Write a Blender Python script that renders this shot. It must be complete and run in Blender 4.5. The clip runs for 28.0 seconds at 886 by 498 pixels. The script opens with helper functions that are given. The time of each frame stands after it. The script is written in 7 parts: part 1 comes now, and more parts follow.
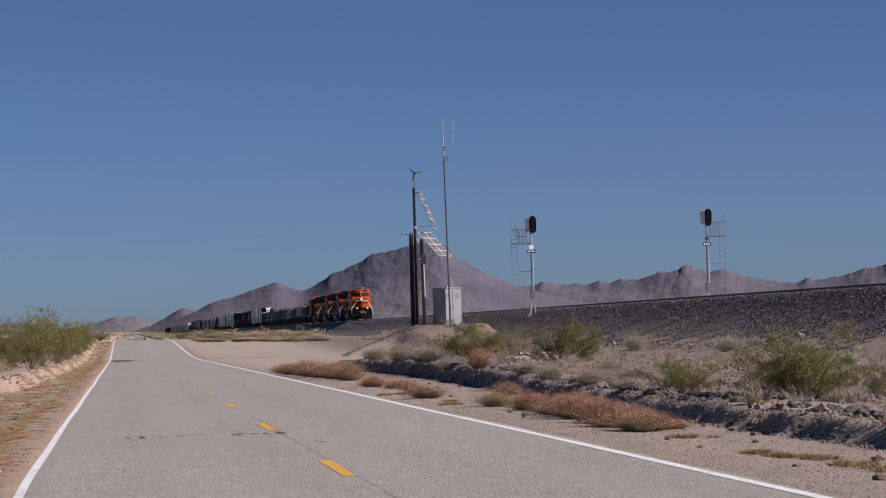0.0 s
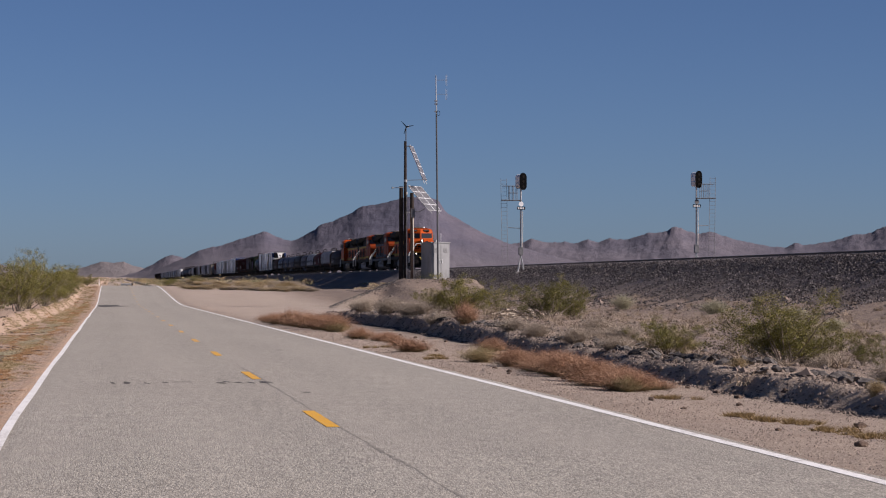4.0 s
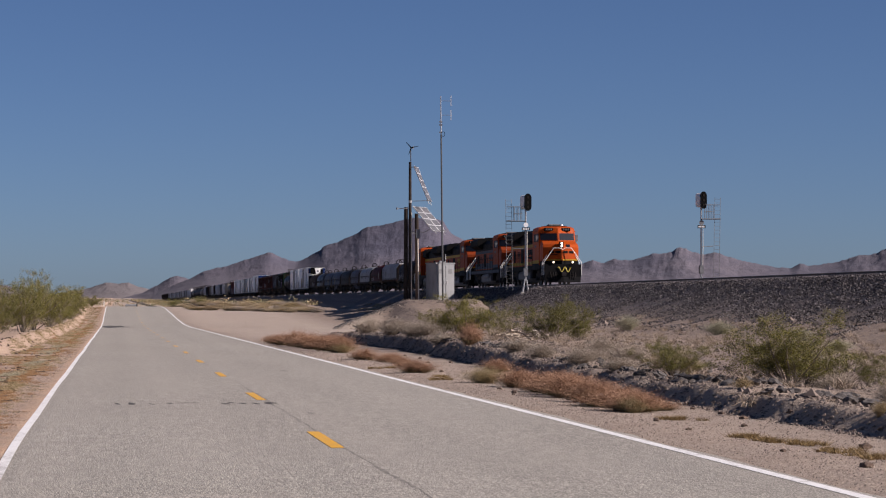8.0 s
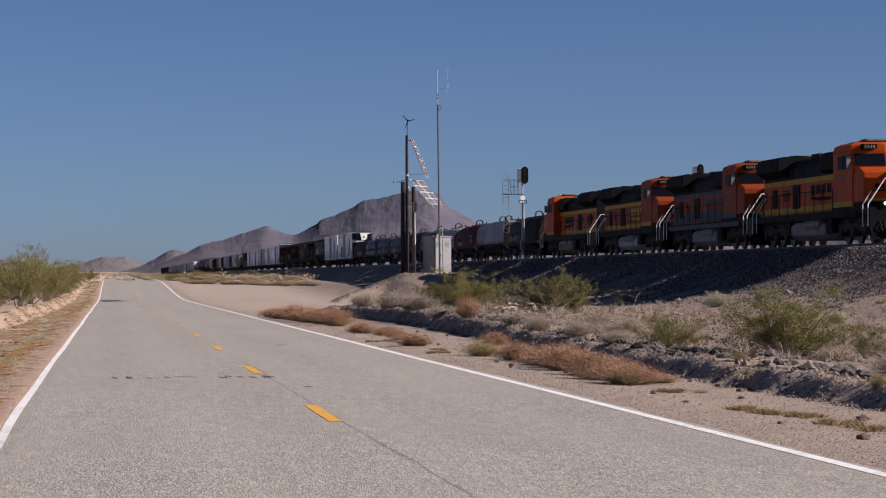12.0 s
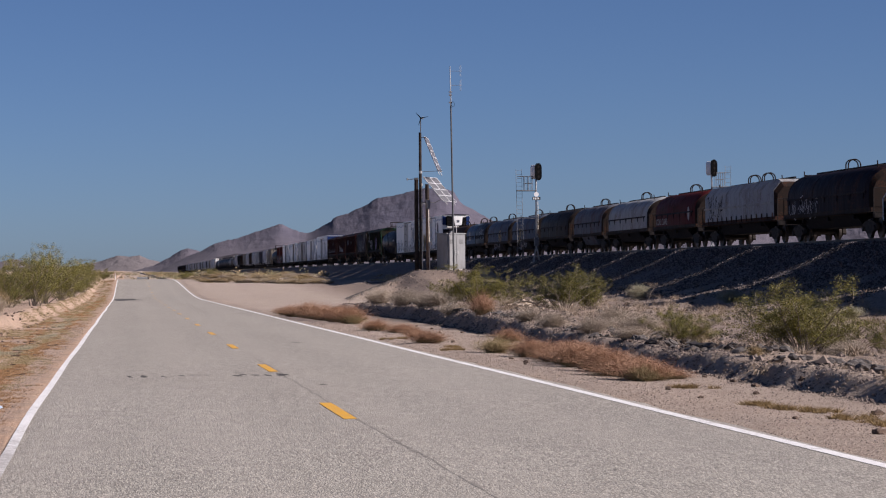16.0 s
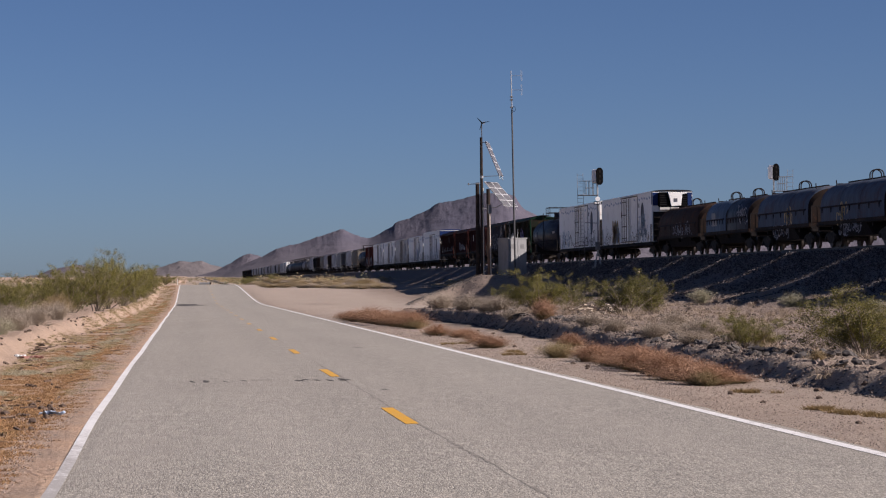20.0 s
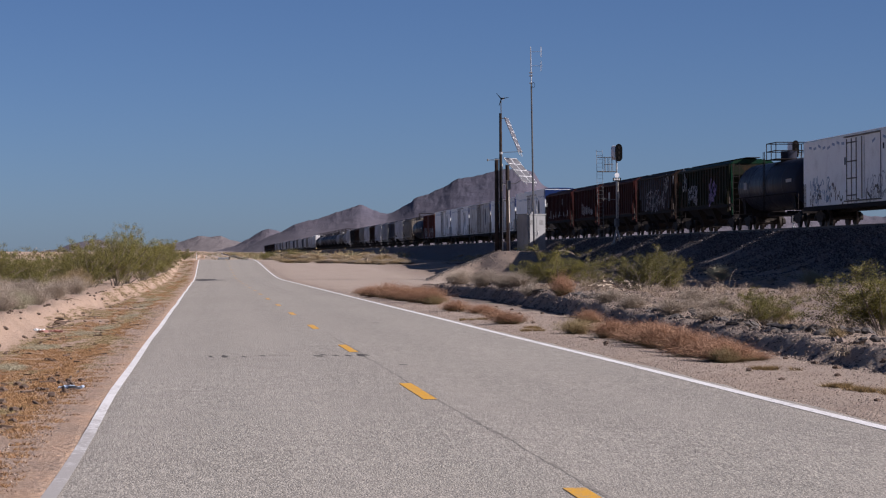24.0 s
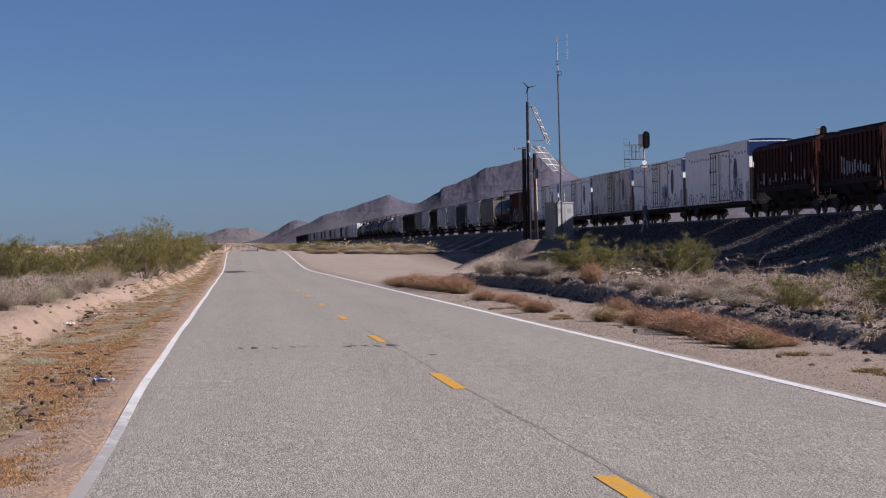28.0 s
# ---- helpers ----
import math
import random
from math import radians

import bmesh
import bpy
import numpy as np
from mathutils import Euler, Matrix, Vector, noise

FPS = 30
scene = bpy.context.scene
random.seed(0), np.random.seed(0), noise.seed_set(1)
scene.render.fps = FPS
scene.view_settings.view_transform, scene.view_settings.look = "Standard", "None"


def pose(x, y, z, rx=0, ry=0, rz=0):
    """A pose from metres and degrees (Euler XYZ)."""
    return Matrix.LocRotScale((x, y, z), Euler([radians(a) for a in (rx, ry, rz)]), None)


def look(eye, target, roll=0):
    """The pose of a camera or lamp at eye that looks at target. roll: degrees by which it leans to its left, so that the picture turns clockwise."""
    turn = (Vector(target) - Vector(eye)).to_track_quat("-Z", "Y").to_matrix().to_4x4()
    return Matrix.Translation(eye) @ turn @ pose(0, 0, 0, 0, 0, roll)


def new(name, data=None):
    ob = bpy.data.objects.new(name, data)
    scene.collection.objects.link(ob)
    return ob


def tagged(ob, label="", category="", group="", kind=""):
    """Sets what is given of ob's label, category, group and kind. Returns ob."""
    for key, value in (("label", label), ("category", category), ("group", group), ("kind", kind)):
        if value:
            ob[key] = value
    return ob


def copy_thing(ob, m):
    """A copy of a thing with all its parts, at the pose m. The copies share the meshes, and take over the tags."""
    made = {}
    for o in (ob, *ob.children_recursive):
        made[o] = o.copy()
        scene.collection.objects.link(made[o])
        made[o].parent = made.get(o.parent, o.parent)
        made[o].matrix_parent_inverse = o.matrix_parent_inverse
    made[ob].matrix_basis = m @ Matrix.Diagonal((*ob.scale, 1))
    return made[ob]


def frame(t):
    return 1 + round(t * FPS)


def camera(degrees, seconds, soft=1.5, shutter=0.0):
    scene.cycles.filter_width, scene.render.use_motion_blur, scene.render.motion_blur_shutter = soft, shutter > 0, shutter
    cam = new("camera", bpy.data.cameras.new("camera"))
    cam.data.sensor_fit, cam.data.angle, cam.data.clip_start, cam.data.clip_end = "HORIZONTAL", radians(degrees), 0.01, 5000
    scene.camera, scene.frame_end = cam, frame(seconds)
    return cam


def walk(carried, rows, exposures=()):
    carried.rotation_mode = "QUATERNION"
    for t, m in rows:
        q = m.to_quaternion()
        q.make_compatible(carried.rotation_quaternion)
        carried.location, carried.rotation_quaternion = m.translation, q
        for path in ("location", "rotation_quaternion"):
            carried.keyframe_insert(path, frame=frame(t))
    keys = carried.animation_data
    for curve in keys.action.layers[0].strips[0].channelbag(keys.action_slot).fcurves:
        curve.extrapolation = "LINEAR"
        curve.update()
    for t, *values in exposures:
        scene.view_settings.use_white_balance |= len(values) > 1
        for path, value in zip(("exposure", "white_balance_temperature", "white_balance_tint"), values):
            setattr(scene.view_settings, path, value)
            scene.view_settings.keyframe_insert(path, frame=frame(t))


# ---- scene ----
EYE = (0.0, 0.0, 1.53)
LENS = 19.76


def aim(turn, tilt, lean):
    """The standing camera turned right from the road's direction, tilted up and leaning left, in degrees."""
    a, b = radians(turn), radians(tilt)
    ahead = Vector((math.sin(a) * math.cos(b), math.cos(a) * math.cos(b), math.sin(b)))
    return look(EYE, Vector(EYE) + 50 * ahead, lean)


cam = camera(LENS, 28.0, soft=1.15)
walk(cam, [
    (0, aim(7.218, 1.842, -1.555)),
    (0.5, aim(7.257, 1.437, -1.601)),
    (1, aim(7.398, 1.373, -1.306)),
    (1.5, aim(7.630, 1.253, -0.551)),
    (2, aim(7.586, 0.955, -0.339)),
    (2.5, aim(7.752, 1.040, -0.205)),
    (3, aim(7.736, 0.884, -0.014)),
    (3.5, aim(7.501, 0.807, 0.187)),
    (5.5, aim(7.320, 0.855, -0.119)),
    (6, aim(7.301, 0.831, -0.025)),
    (6.5, aim(7.245, 0.946, 0.013)),
    (7, aim(7.181, 1.127, 0.031)),
    (7.5, aim(7.212, 1.242, 0.005)),
    (8, aim(7.341, 1.281, 0.107)),
    (8.5, aim(7.382, 1.315, 0.204)),
    (9, aim(7.399, 1.315, 0.179)),
    (9.5, aim(7.416, 1.216, 0.154)),
    (10, aim(7.283, 1.062, 0.182)),
    (10.5, aim(7.225, 0.984, 0.183)),
    (11, aim(7.241, 0.891, 0.087)),
    (11.5, aim(7.237, 0.726, 0.010)),
    (12, aim(7.411, 0.678, -0.037)),
    (12.5, aim(7.453, 0.623, -0.089)),
    (14.5, aim(7.518, 0.689, -0.135)),
    (15, aim(7.465, 0.576, -0.061)),
    (15.5, aim(7.204, 0.365, -0.235)),
    (16, aim(7.097, 0.613, -0.376)),
    (16.5, aim(7.138, 0.834, -0.447)),
    (17, aim(7.424, 1.605, -0.639)),
    (17.5, aim(7.560, 1.951, -0.874)),
    (18, aim(7.047, 2.145, -0.846)),
    (18.5, aim(5.839, 1.712, -0.513)),
    (19, aim(5.482, 1.666, -0.306)),
    (19.5, aim(5.984, 0.213, -0.373)),
    (20, aim(5.716, 0.732, -0.476)),
    (20.5, aim(5.698, 1.423, -0.375)),
    (21, aim(5.869, 1.538, -0.158)),
    (21.5, aim(5.666, 0.552, -0.316)),
    (23.5, aim(5.402, 0.171, -0.198)),
    (24, aim(5.288, 0.190, -0.265)),
    (24.5, aim(5.266, 0.034, -0.462)),
    (25, aim(5.175, -0.029, -0.797)),
    (25.5, aim(5.184, 0.217, -0.681)),
    (26, aim(4.936, 0.216, -0.686)),
    (26.5, aim(4.742, 0.047, -0.805)),
    (27, aim(4.664, -0.007, -1.026)),
    (27.5, aim(4.775, 0.014, -1.034)),
    (28, aim(4.649, -0.040, -0.893)),
], exposures=[(0, 0.4, 6200, 20), (0.7, 0.4, 6480, 20), (3, 0.4, 6450, 20), (9, 0.47, 6450, 20), (15, 0.57, 6450, 20), (16, 0.55, 6330, 20), (18, 0.58, 6250, 20), (19, 0.5, 6330, 20), (20, 0.47, 6500, 20), (21, 0.47, 6420, 20), (24, 0.47, 6180, 20), (28, 0.44, 6120, 20)])

# ---- light ----
SUN_TURN, SUN_HEIGHT = 113.0, 30.0   # degrees clockwise from the road's direction, and above the horizon


def daylight():
    world = bpy.data.worlds.new("sky")
    scene.world = world
    world.use_nodes = True
    nodes, links = world.node_tree.nodes, world.node_tree.links
    nodes.clear()
    sky = nodes.new("ShaderNodeTexSky")
    sky.sky_type, sky.sun_disc = "NISHITA", False
    sky.sun_elevation, sky.sun_rotation = radians(SUN_HEIGHT), radians(SUN_TURN)
    sky.altitude, sky.air_density, sky.dust_density, sky.ozone_density = 1000, 0.66, 0.95, 6.6
    back = nodes.new("ShaderNodeBackground")
    back.inputs["Strength"].default_value = 0.0465
    out = nodes.new("ShaderNodeOutputWorld")
    links.new(sky.outputs["Color"], back.inputs["Color"])
    links.new(back.outputs["Background"], out.inputs["Surface"])
    lamp = bpy.data.lights.new("sun", "SUN")
    lamp.energy, lamp.angle, lamp.color = 5.0, radians(0.55), (1.0, 0.93, 0.84)
    a, b = radians(SUN_TURN), radians(SUN_HEIGHT)
    to_sun = Vector((math.sin(a) * math.cos(b), math.cos(a) * math.cos(b), math.sin(b)))
    ob = new("sun", lamp)
    ob.matrix_basis = look(to_sun * 200, (0, 0, 0))


daylight()

# ---- materials ----
class Nodes:
    """A short hand for building node materials."""

    def __init__(self, name, rough=0.8, metal=0.0):
        self.mat = bpy.data.materials.new(name)
        self.mat.use_nodes = True
        self.tree = self.mat.node_tree
        self.bsdf = self.tree.nodes["Principled BSDF"]
        self.bsdf.inputs["Roughness"].default_value = rough
        self.bsdf.inputs["Metallic"].default_value = metal
        self.coord = self.tree.nodes.new("ShaderNodeTexCoord").outputs["Object"]

    def link(self, a, b):
        self.tree.links.new(a, b)

    def scaled(self, sx, sy, sz):
        n = self.tree.nodes.new("ShaderNodeMapping")
        n.inputs["Scale"].default_value = (sx, sy, sz)
        self.link(self.coord, n.inputs["Vector"])
        return n.outputs["Vector"]

    def noise(self, scale, detail=4.0, rough=0.6, vector=None):
        n = self.tree.nodes.new("ShaderNodeTexNoise")
        n.inputs["Scale"].default_value, n.inputs["Detail"].default_value = scale, detail
        n.inputs["Roughness"].default_value = rough
        self.link(vector or self.coord, n.inputs["Vector"])
        return n.outputs["Fac"]

    def cells(self, scale, vector=None, feature="F1", output="Distance"):
        n = self.tree.nodes.new("ShaderNodeTexVoronoi")
        n.feature = feature
        n.inputs["Scale"].default_value = scale
        self.link(vector or self.coord, n.inputs["Vector"])
        return n.outputs[output]

    def ramp(self, value, low, high, a=0.0, b=1.0):
        n = self.tree.nodes.new("ShaderNodeMapRange")
        n.inputs["From Min"].default_value, n.inputs["From Max"].default_value = low, high
        n.inputs["To Min"].default_value, n.inputs["To Max"].default_value = a, b
        self.link(value, n.inputs["Value"])
        return n.outputs["Result"]

    def math(self, kind, a, b):
        n = self.tree.nodes.new("ShaderNodeMath")
        n.operation = kind
        for i, v in enumerate((a, b)):
            if isinstance(v, (int, float)):
                n.inputs[i].default_value = v
            else:
                self.link(v, n.inputs[i])
        return n.outputs[0]

    def mix(self, fac, a, b, kind="MIX"):
        n = self.tree.nodes.new("ShaderNodeMix")
        n.data_type, n.blend_type = "RGBA", kind
        for key, v in ((0, fac), (6, a), (7, b)):
            if isinstance(v, (int, float)):
                n.inputs[key].default_value = v
            elif isinstance(v, tuple):
                n.inputs[key].default_value = (*v, 1)
            else:
                self.link(v, n.inputs[key])
        return n.outputs[2]

    def separate(self):
        n = self.tree.nodes.new("ShaderNodeSeparateXYZ")
        self.link(self.coord, n.inputs[0])
        return n.outputs

    def random(self):
        return self.tree.nodes.new("ShaderNodeObjectInfo").outputs["Random"]

    def island(self):
        return self.tree.nodes.new("ShaderNodeNewGeometry").outputs["Random Per Island"]

    def bump(self, height, strength=0.4, distance=0.02):
        n = self.tree.nodes.new("ShaderNodeBump")
        n.inputs["Strength"].default_value, n.inputs["Distance"].default_value = strength, distance
        self.link(height, n.inputs["Height"])
        self.link(n.outputs["Normal"], self.bsdf.inputs["Normal"])

    def done(self, colour, rough=None):
        if isinstance(colour, tuple):
            self.bsdf.inputs["Base Color"].default_value = (*colour, 1)
        else:
            self.link(colour, self.bsdf.inputs["Base Color"])
        if rough is not None:
            self.link(rough, self.bsdf.inputs["Roughness"])
        return self.mat


def paint(name, colour, dirt=0.35, rough=0.5, grime=(0.05, 0.038, 0.03), rust=0.0, fade=0.5):
    """Weathered vehicle paint: mottled fading, streaks of dirt running down, a little rust."""
    n = Nodes(name, rough)
    n.bsdf.inputs["Specular IOR Level"].default_value = 0.04
    streak = n.noise(1.0, 5.0, 0.65, n.scaled(5.0, 5.0, 0.55))
    blotch = n.noise(0.9, 6.0, 0.65)
    fine = n.noise(14.0, 3.0)
    c = n.mix(n.ramp(blotch, 0.3, 0.75, 0.0, fade), colour, tuple(0.75 * v + 0.05 * max(colour) for v in colour))
    c = n.mix(n.ramp(n.math("MULTIPLY", streak, blotch), 0.22, 0.42, 0.0, dirt), c, grime)
    if rust:
        c = n.mix(n.ramp(n.math("MULTIPLY", fine, blotch), 0.27, 0.36, 0.0, rust), c, (0.13, 0.05, 0.025))
    n.bump(fine, 0.1, 0.004)
    return n.done(c, n.ramp(streak, 0.3, 0.7, rough - 0.1, rough + 0.2))


def plain(name, colour, rough=0.6, metal=0.0, vary=0.35, scale=6.0, gloss=0.5):
    n = Nodes(name, rough, metal)
    n.bsdf.inputs["Specular IOR Level"].default_value = gloss
    f = n.noise(scale, 5.0)
    c = n.mix(n.ramp(f, 0.3, 0.7), tuple(v * (1 - vary) for v in colour), tuple(min(1, v * (1 + vary)) for v in colour))
    n.bump(n.noise(scale * 5, 3.0), 0.15, 0.004)
    return n.done(c)


def glow(name, colour, strength):
    n = Nodes(name, 0.3)
    n.bsdf.inputs["Emission Color"].default_value = (*colour, 1)
    n.bsdf.inputs["Emission Strength"].default_value = strength
    return n.done(colour)


def asphalt():
    n = Nodes("weathered_asphalt", 0.88)
    long = n.scaled(1.0, 0.22, 1.0)
    coarse = n.noise(30.0, 2.0, 0.6, long)
    speck = n.noise(78.0, 2.0, 0.7, long)
    big = n.noise(0.22, 5.0, 0.6, n.scaled(1.0, 0.25, 1.0))
    mid = n.noise(1.6, 5.0, 0.7)
    c = n.mix(n.ramp(big, 0.3, 0.7), (0.286, 0.267, 0.225), (0.356, 0.334, 0.283))
    c = n.mix(n.ramp(mid, 0.5, 0.74, 0.0, 0.35), c, (0.21, 0.18, 0.16))
    c = n.mix(n.ramp(speck, 0.47, 0.60, 0.0, 0.60), c, (0.085, 0.074, 0.064))
    c = n.mix(n.ramp(speck, 0.47, 0.36, 0.0, 0.68), c, (0.66, 0.59, 0.51))
    c = n.mix(n.ramp(coarse, 0.55, 0.70, 0.0, 0.34), c, (0.15, 0.13, 0.112))
    c = n.mix(n.ramp(coarse, 0.42, 0.30, 0.0, 0.34), c, (0.53, 0.475, 0.41))
    patch = n.noise(9.0, 3.0, 0.7, n.scaled(1.0, 0.2, 1.0))
    c = n.mix(n.ramp(patch, 0.52, 0.70, 0.0, 0.30), c, (0.17, 0.15, 0.128))
    c = n.mix(n.ramp(patch, 0.46, 0.32, 0.0, 0.28), c, (0.50, 0.45, 0.385))
    # paler wheel tracks
    x = n.separate()[0]
    wave = n.math("SINE", n.math("MULTIPLY", n.math("ADD", x, -2.4), 3.49), 0.0)
    c = n.mix(n.ramp(wave, -1.0, 1.0, 0.0, 0.12), c, (0.43, 0.385, 0.33))
    n.bump(n.math("ADD", coarse, speck), 0.55, 0.012)
    return n.done(c)


def road_paint(name, colour, wear, worn_from=None, worn_to=None, extra=0.0):
    """Chipped road paint; it may wear away more and more along the road."""
    n = Nodes(name, 0.7)
    f = n.noise(16.0, 5.0, 0.8)
    g = n.noise(1.2, 4.0)
    chips = n.math("ADD", f, n.math("MULTIPLY", g, 0.4))
    if worn_from is not None:
        chips = n.math("ADD", chips, n.ramp(n.separate()[1], worn_from, worn_to, 0.0, extra))
    w = n.ramp(chips, 0.70, 0.90, 0.0, wear)
    n.bump(n.noise(45.0, 3.0), 0.4, 0.006)
    return n.done(n.mix(w, colour, (0.30, 0.275, 0.25)))


def desert():
    """Pale gravelly desert soil: pinkish shoulders and banks, browner stony ground towards the railway."""
    n = Nodes("desert_soil", 0.95)
    big = n.noise(0.06, 5.0, 0.6)
    mid = n.noise(0.7, 6.0, 0.7)
    peb = n.cells(16.0)
    fine = n.noise(24.0, 4.0, 0.75)
    x = n.separate()[0]
    c = n.mix(n.ramp(big, 0.35, 0.65), (0.430, 0.337, 0.262), (0.372, 0.299, 0.240))
    c = n.mix(n.ramp(x, -0.9, -1.7, 0.0, 0.75), c, (0.455, 0.315, 0.222))
    sand = n.math("MULTIPLY", n.ramp(x, -1.75, -1.25), n.ramp(x, -0.9, -1.05))
    c = n.mix(n.math("MULTIPLY", sand, n.ramp(mid, 0.3, 0.6, 0.9, 0.4)), c, (0.52, 0.335, 0.215))
    stony = n.mix(n.ramp(mid, 0.35, 0.65), (0.285, 0.210, 0.160), (0.165, 0.125, 0.100))
    west = n.ramp(n.math("ADD", x, n.math("MULTIPLY", n.math("ADD", mid, -0.5), 5.0)), 9.2, 12.5, 0.0, 0.85)
    y = n.separate()[1]
    pull_off = n.math("MULTIPLY", n.ramp(y, 118.0, 145.0, 0.0, 0.9), n.ramp(x, 22.0, 17.0))
    dusty = n.math("MULTIPLY", pull_off, n.ramp(x, 6.4, 9.0, 0.0, 0.7))
    west = n.math("MULTIPLY", west, n.math("SUBTRACT", 1.0, pull_off))
    c = n.mix(west, c, stony)
    c = n.mix(n.ramp(mid, 0.48, 0.74, 0.0, 0.7), c, (0.27, 0.195, 0.145))
    c = n.mix(n.ramp(fine, 0.52, 0.66, 0.0, 0.75), c, (0.15, 0.112, 0.092))
    c = n.mix(n.ramp(fine, 0.44, 0.32, 0.0, 0.75), c, (0.62, 0.49, 0.39))
    c = n.mix(n.math("MULTIPLY", dusty, n.ramp(mid, 0.3, 0.7, 1.0, 0.4)), c, (0.48, 0.395, 0.325))
    rubble = n.cells(5.0, None, "F1", "Color")
    bw = n.tree.nodes.new("ShaderNodeRGBToBW")
    n.link(rubble, bw.inputs[0])
    c = n.mix(n.math("MULTIPLY", n.ramp(bw.outputs[0], 0.55, 0.75, 0.0, 0.4), west), c, (0.075, 0.062, 0.056))
    n.bump(n.math("ADD", n.math("MULTIPLY", peb, 0.5), n.math("ADD", fine, mid)), 0.9, 0.06)
    return n.done(c)


def ballast():
    n = Nodes("ballast_stone", 0.92)
    tone = n.cells(13.0, None, "F1", "Color")
    dist = n.cells(13.0)
    fine = n.noise(10.0, 4.0, 0.7)
    big = n.noise(0.35, 5.0, 0.65)
    bw = n.tree.nodes.new("ShaderNodeRGBToBW")
    n.link(tone, bw.inputs[0])
    c = n.mix(n.ramp(bw.outputs[0], 0.2, 0.8), (0.070, 0.056, 0.057), (0.186, 0.151, 0.148))
    c = n.mix(n.ramp(big, 0.5, 0.75, 0.0, 0.5), c, (0.09, 0.068, 0.058))
    c = n.mix(n.ramp(fine, 0.6, 0.75, 0.0, 0.5), c, (0.20, 0.182, 0.175))
    # soil washed over the foot of the slope
    x = n.separate()[0]
    rag = n.noise(0.55, 6.0, 0.7)
    foot = n.ramp(n.math("ADD", x, n.math("MULTIPLY", n.math("ADD", rag, -0.5), 9.0)), 28.6, 31.0, 0.95, 0.0)
    c = n.mix(foot, c, n.mix(n.ramp(fine, 0.35, 0.65), (0.225, 0.17, 0.135), (0.12, 0.095, 0.08)))
    n.bump(n.math("ADD", n.math("MULTIPLY", dist, -1.0), n.math("MULTIPLY", fine, 0.4)), 1.0, 0.08)
    return n.done(c)


def rock_slopes(name, low, high, dark, fan):
    """Dry mountain rock in mottled bands, haze tint in its colours, with pale washed-out fans at the foot."""
    n = Nodes(name, 1.0)
    big = n.noise(0.0055, 7.0, 0.60)
    fine = n.noise(0.045, 8.0, 0.72)
    strata = n.noise(0.018, 6.0, 0.65, n.scaled(0.45, 0.3, 3.2))
    c = n.mix(n.ramp(big, 0.36, 0.64), low, high)
    c = n.mix(n.ramp(strata, 0.50, 0.64, 0.0, 0.45), c, dark)
    c = n.mix(n.ramp(strata, 0.46, 0.34, 0.0, 0.35), c, tuple(1.25 * v for v in high))
    c = n.mix(n.ramp(fine, 0.52, 0.70, 0.0, 0.45), c, dark)
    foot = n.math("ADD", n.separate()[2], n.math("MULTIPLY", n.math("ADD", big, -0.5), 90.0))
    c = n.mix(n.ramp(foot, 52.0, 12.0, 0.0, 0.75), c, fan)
    n.bump(fine, 0.55, 6.0)
    return n.done(c)


def leafy(name, low, high, rough=0.7):
    n = Nodes(name, rough)
    c = n.mix(n.island(), low, high)
    c = n.mix(n.ramp(n.random(), 0.0, 1.0, 0.0, 0.35), c, tuple(0.6 * v for v in low))
    return n.done(c)


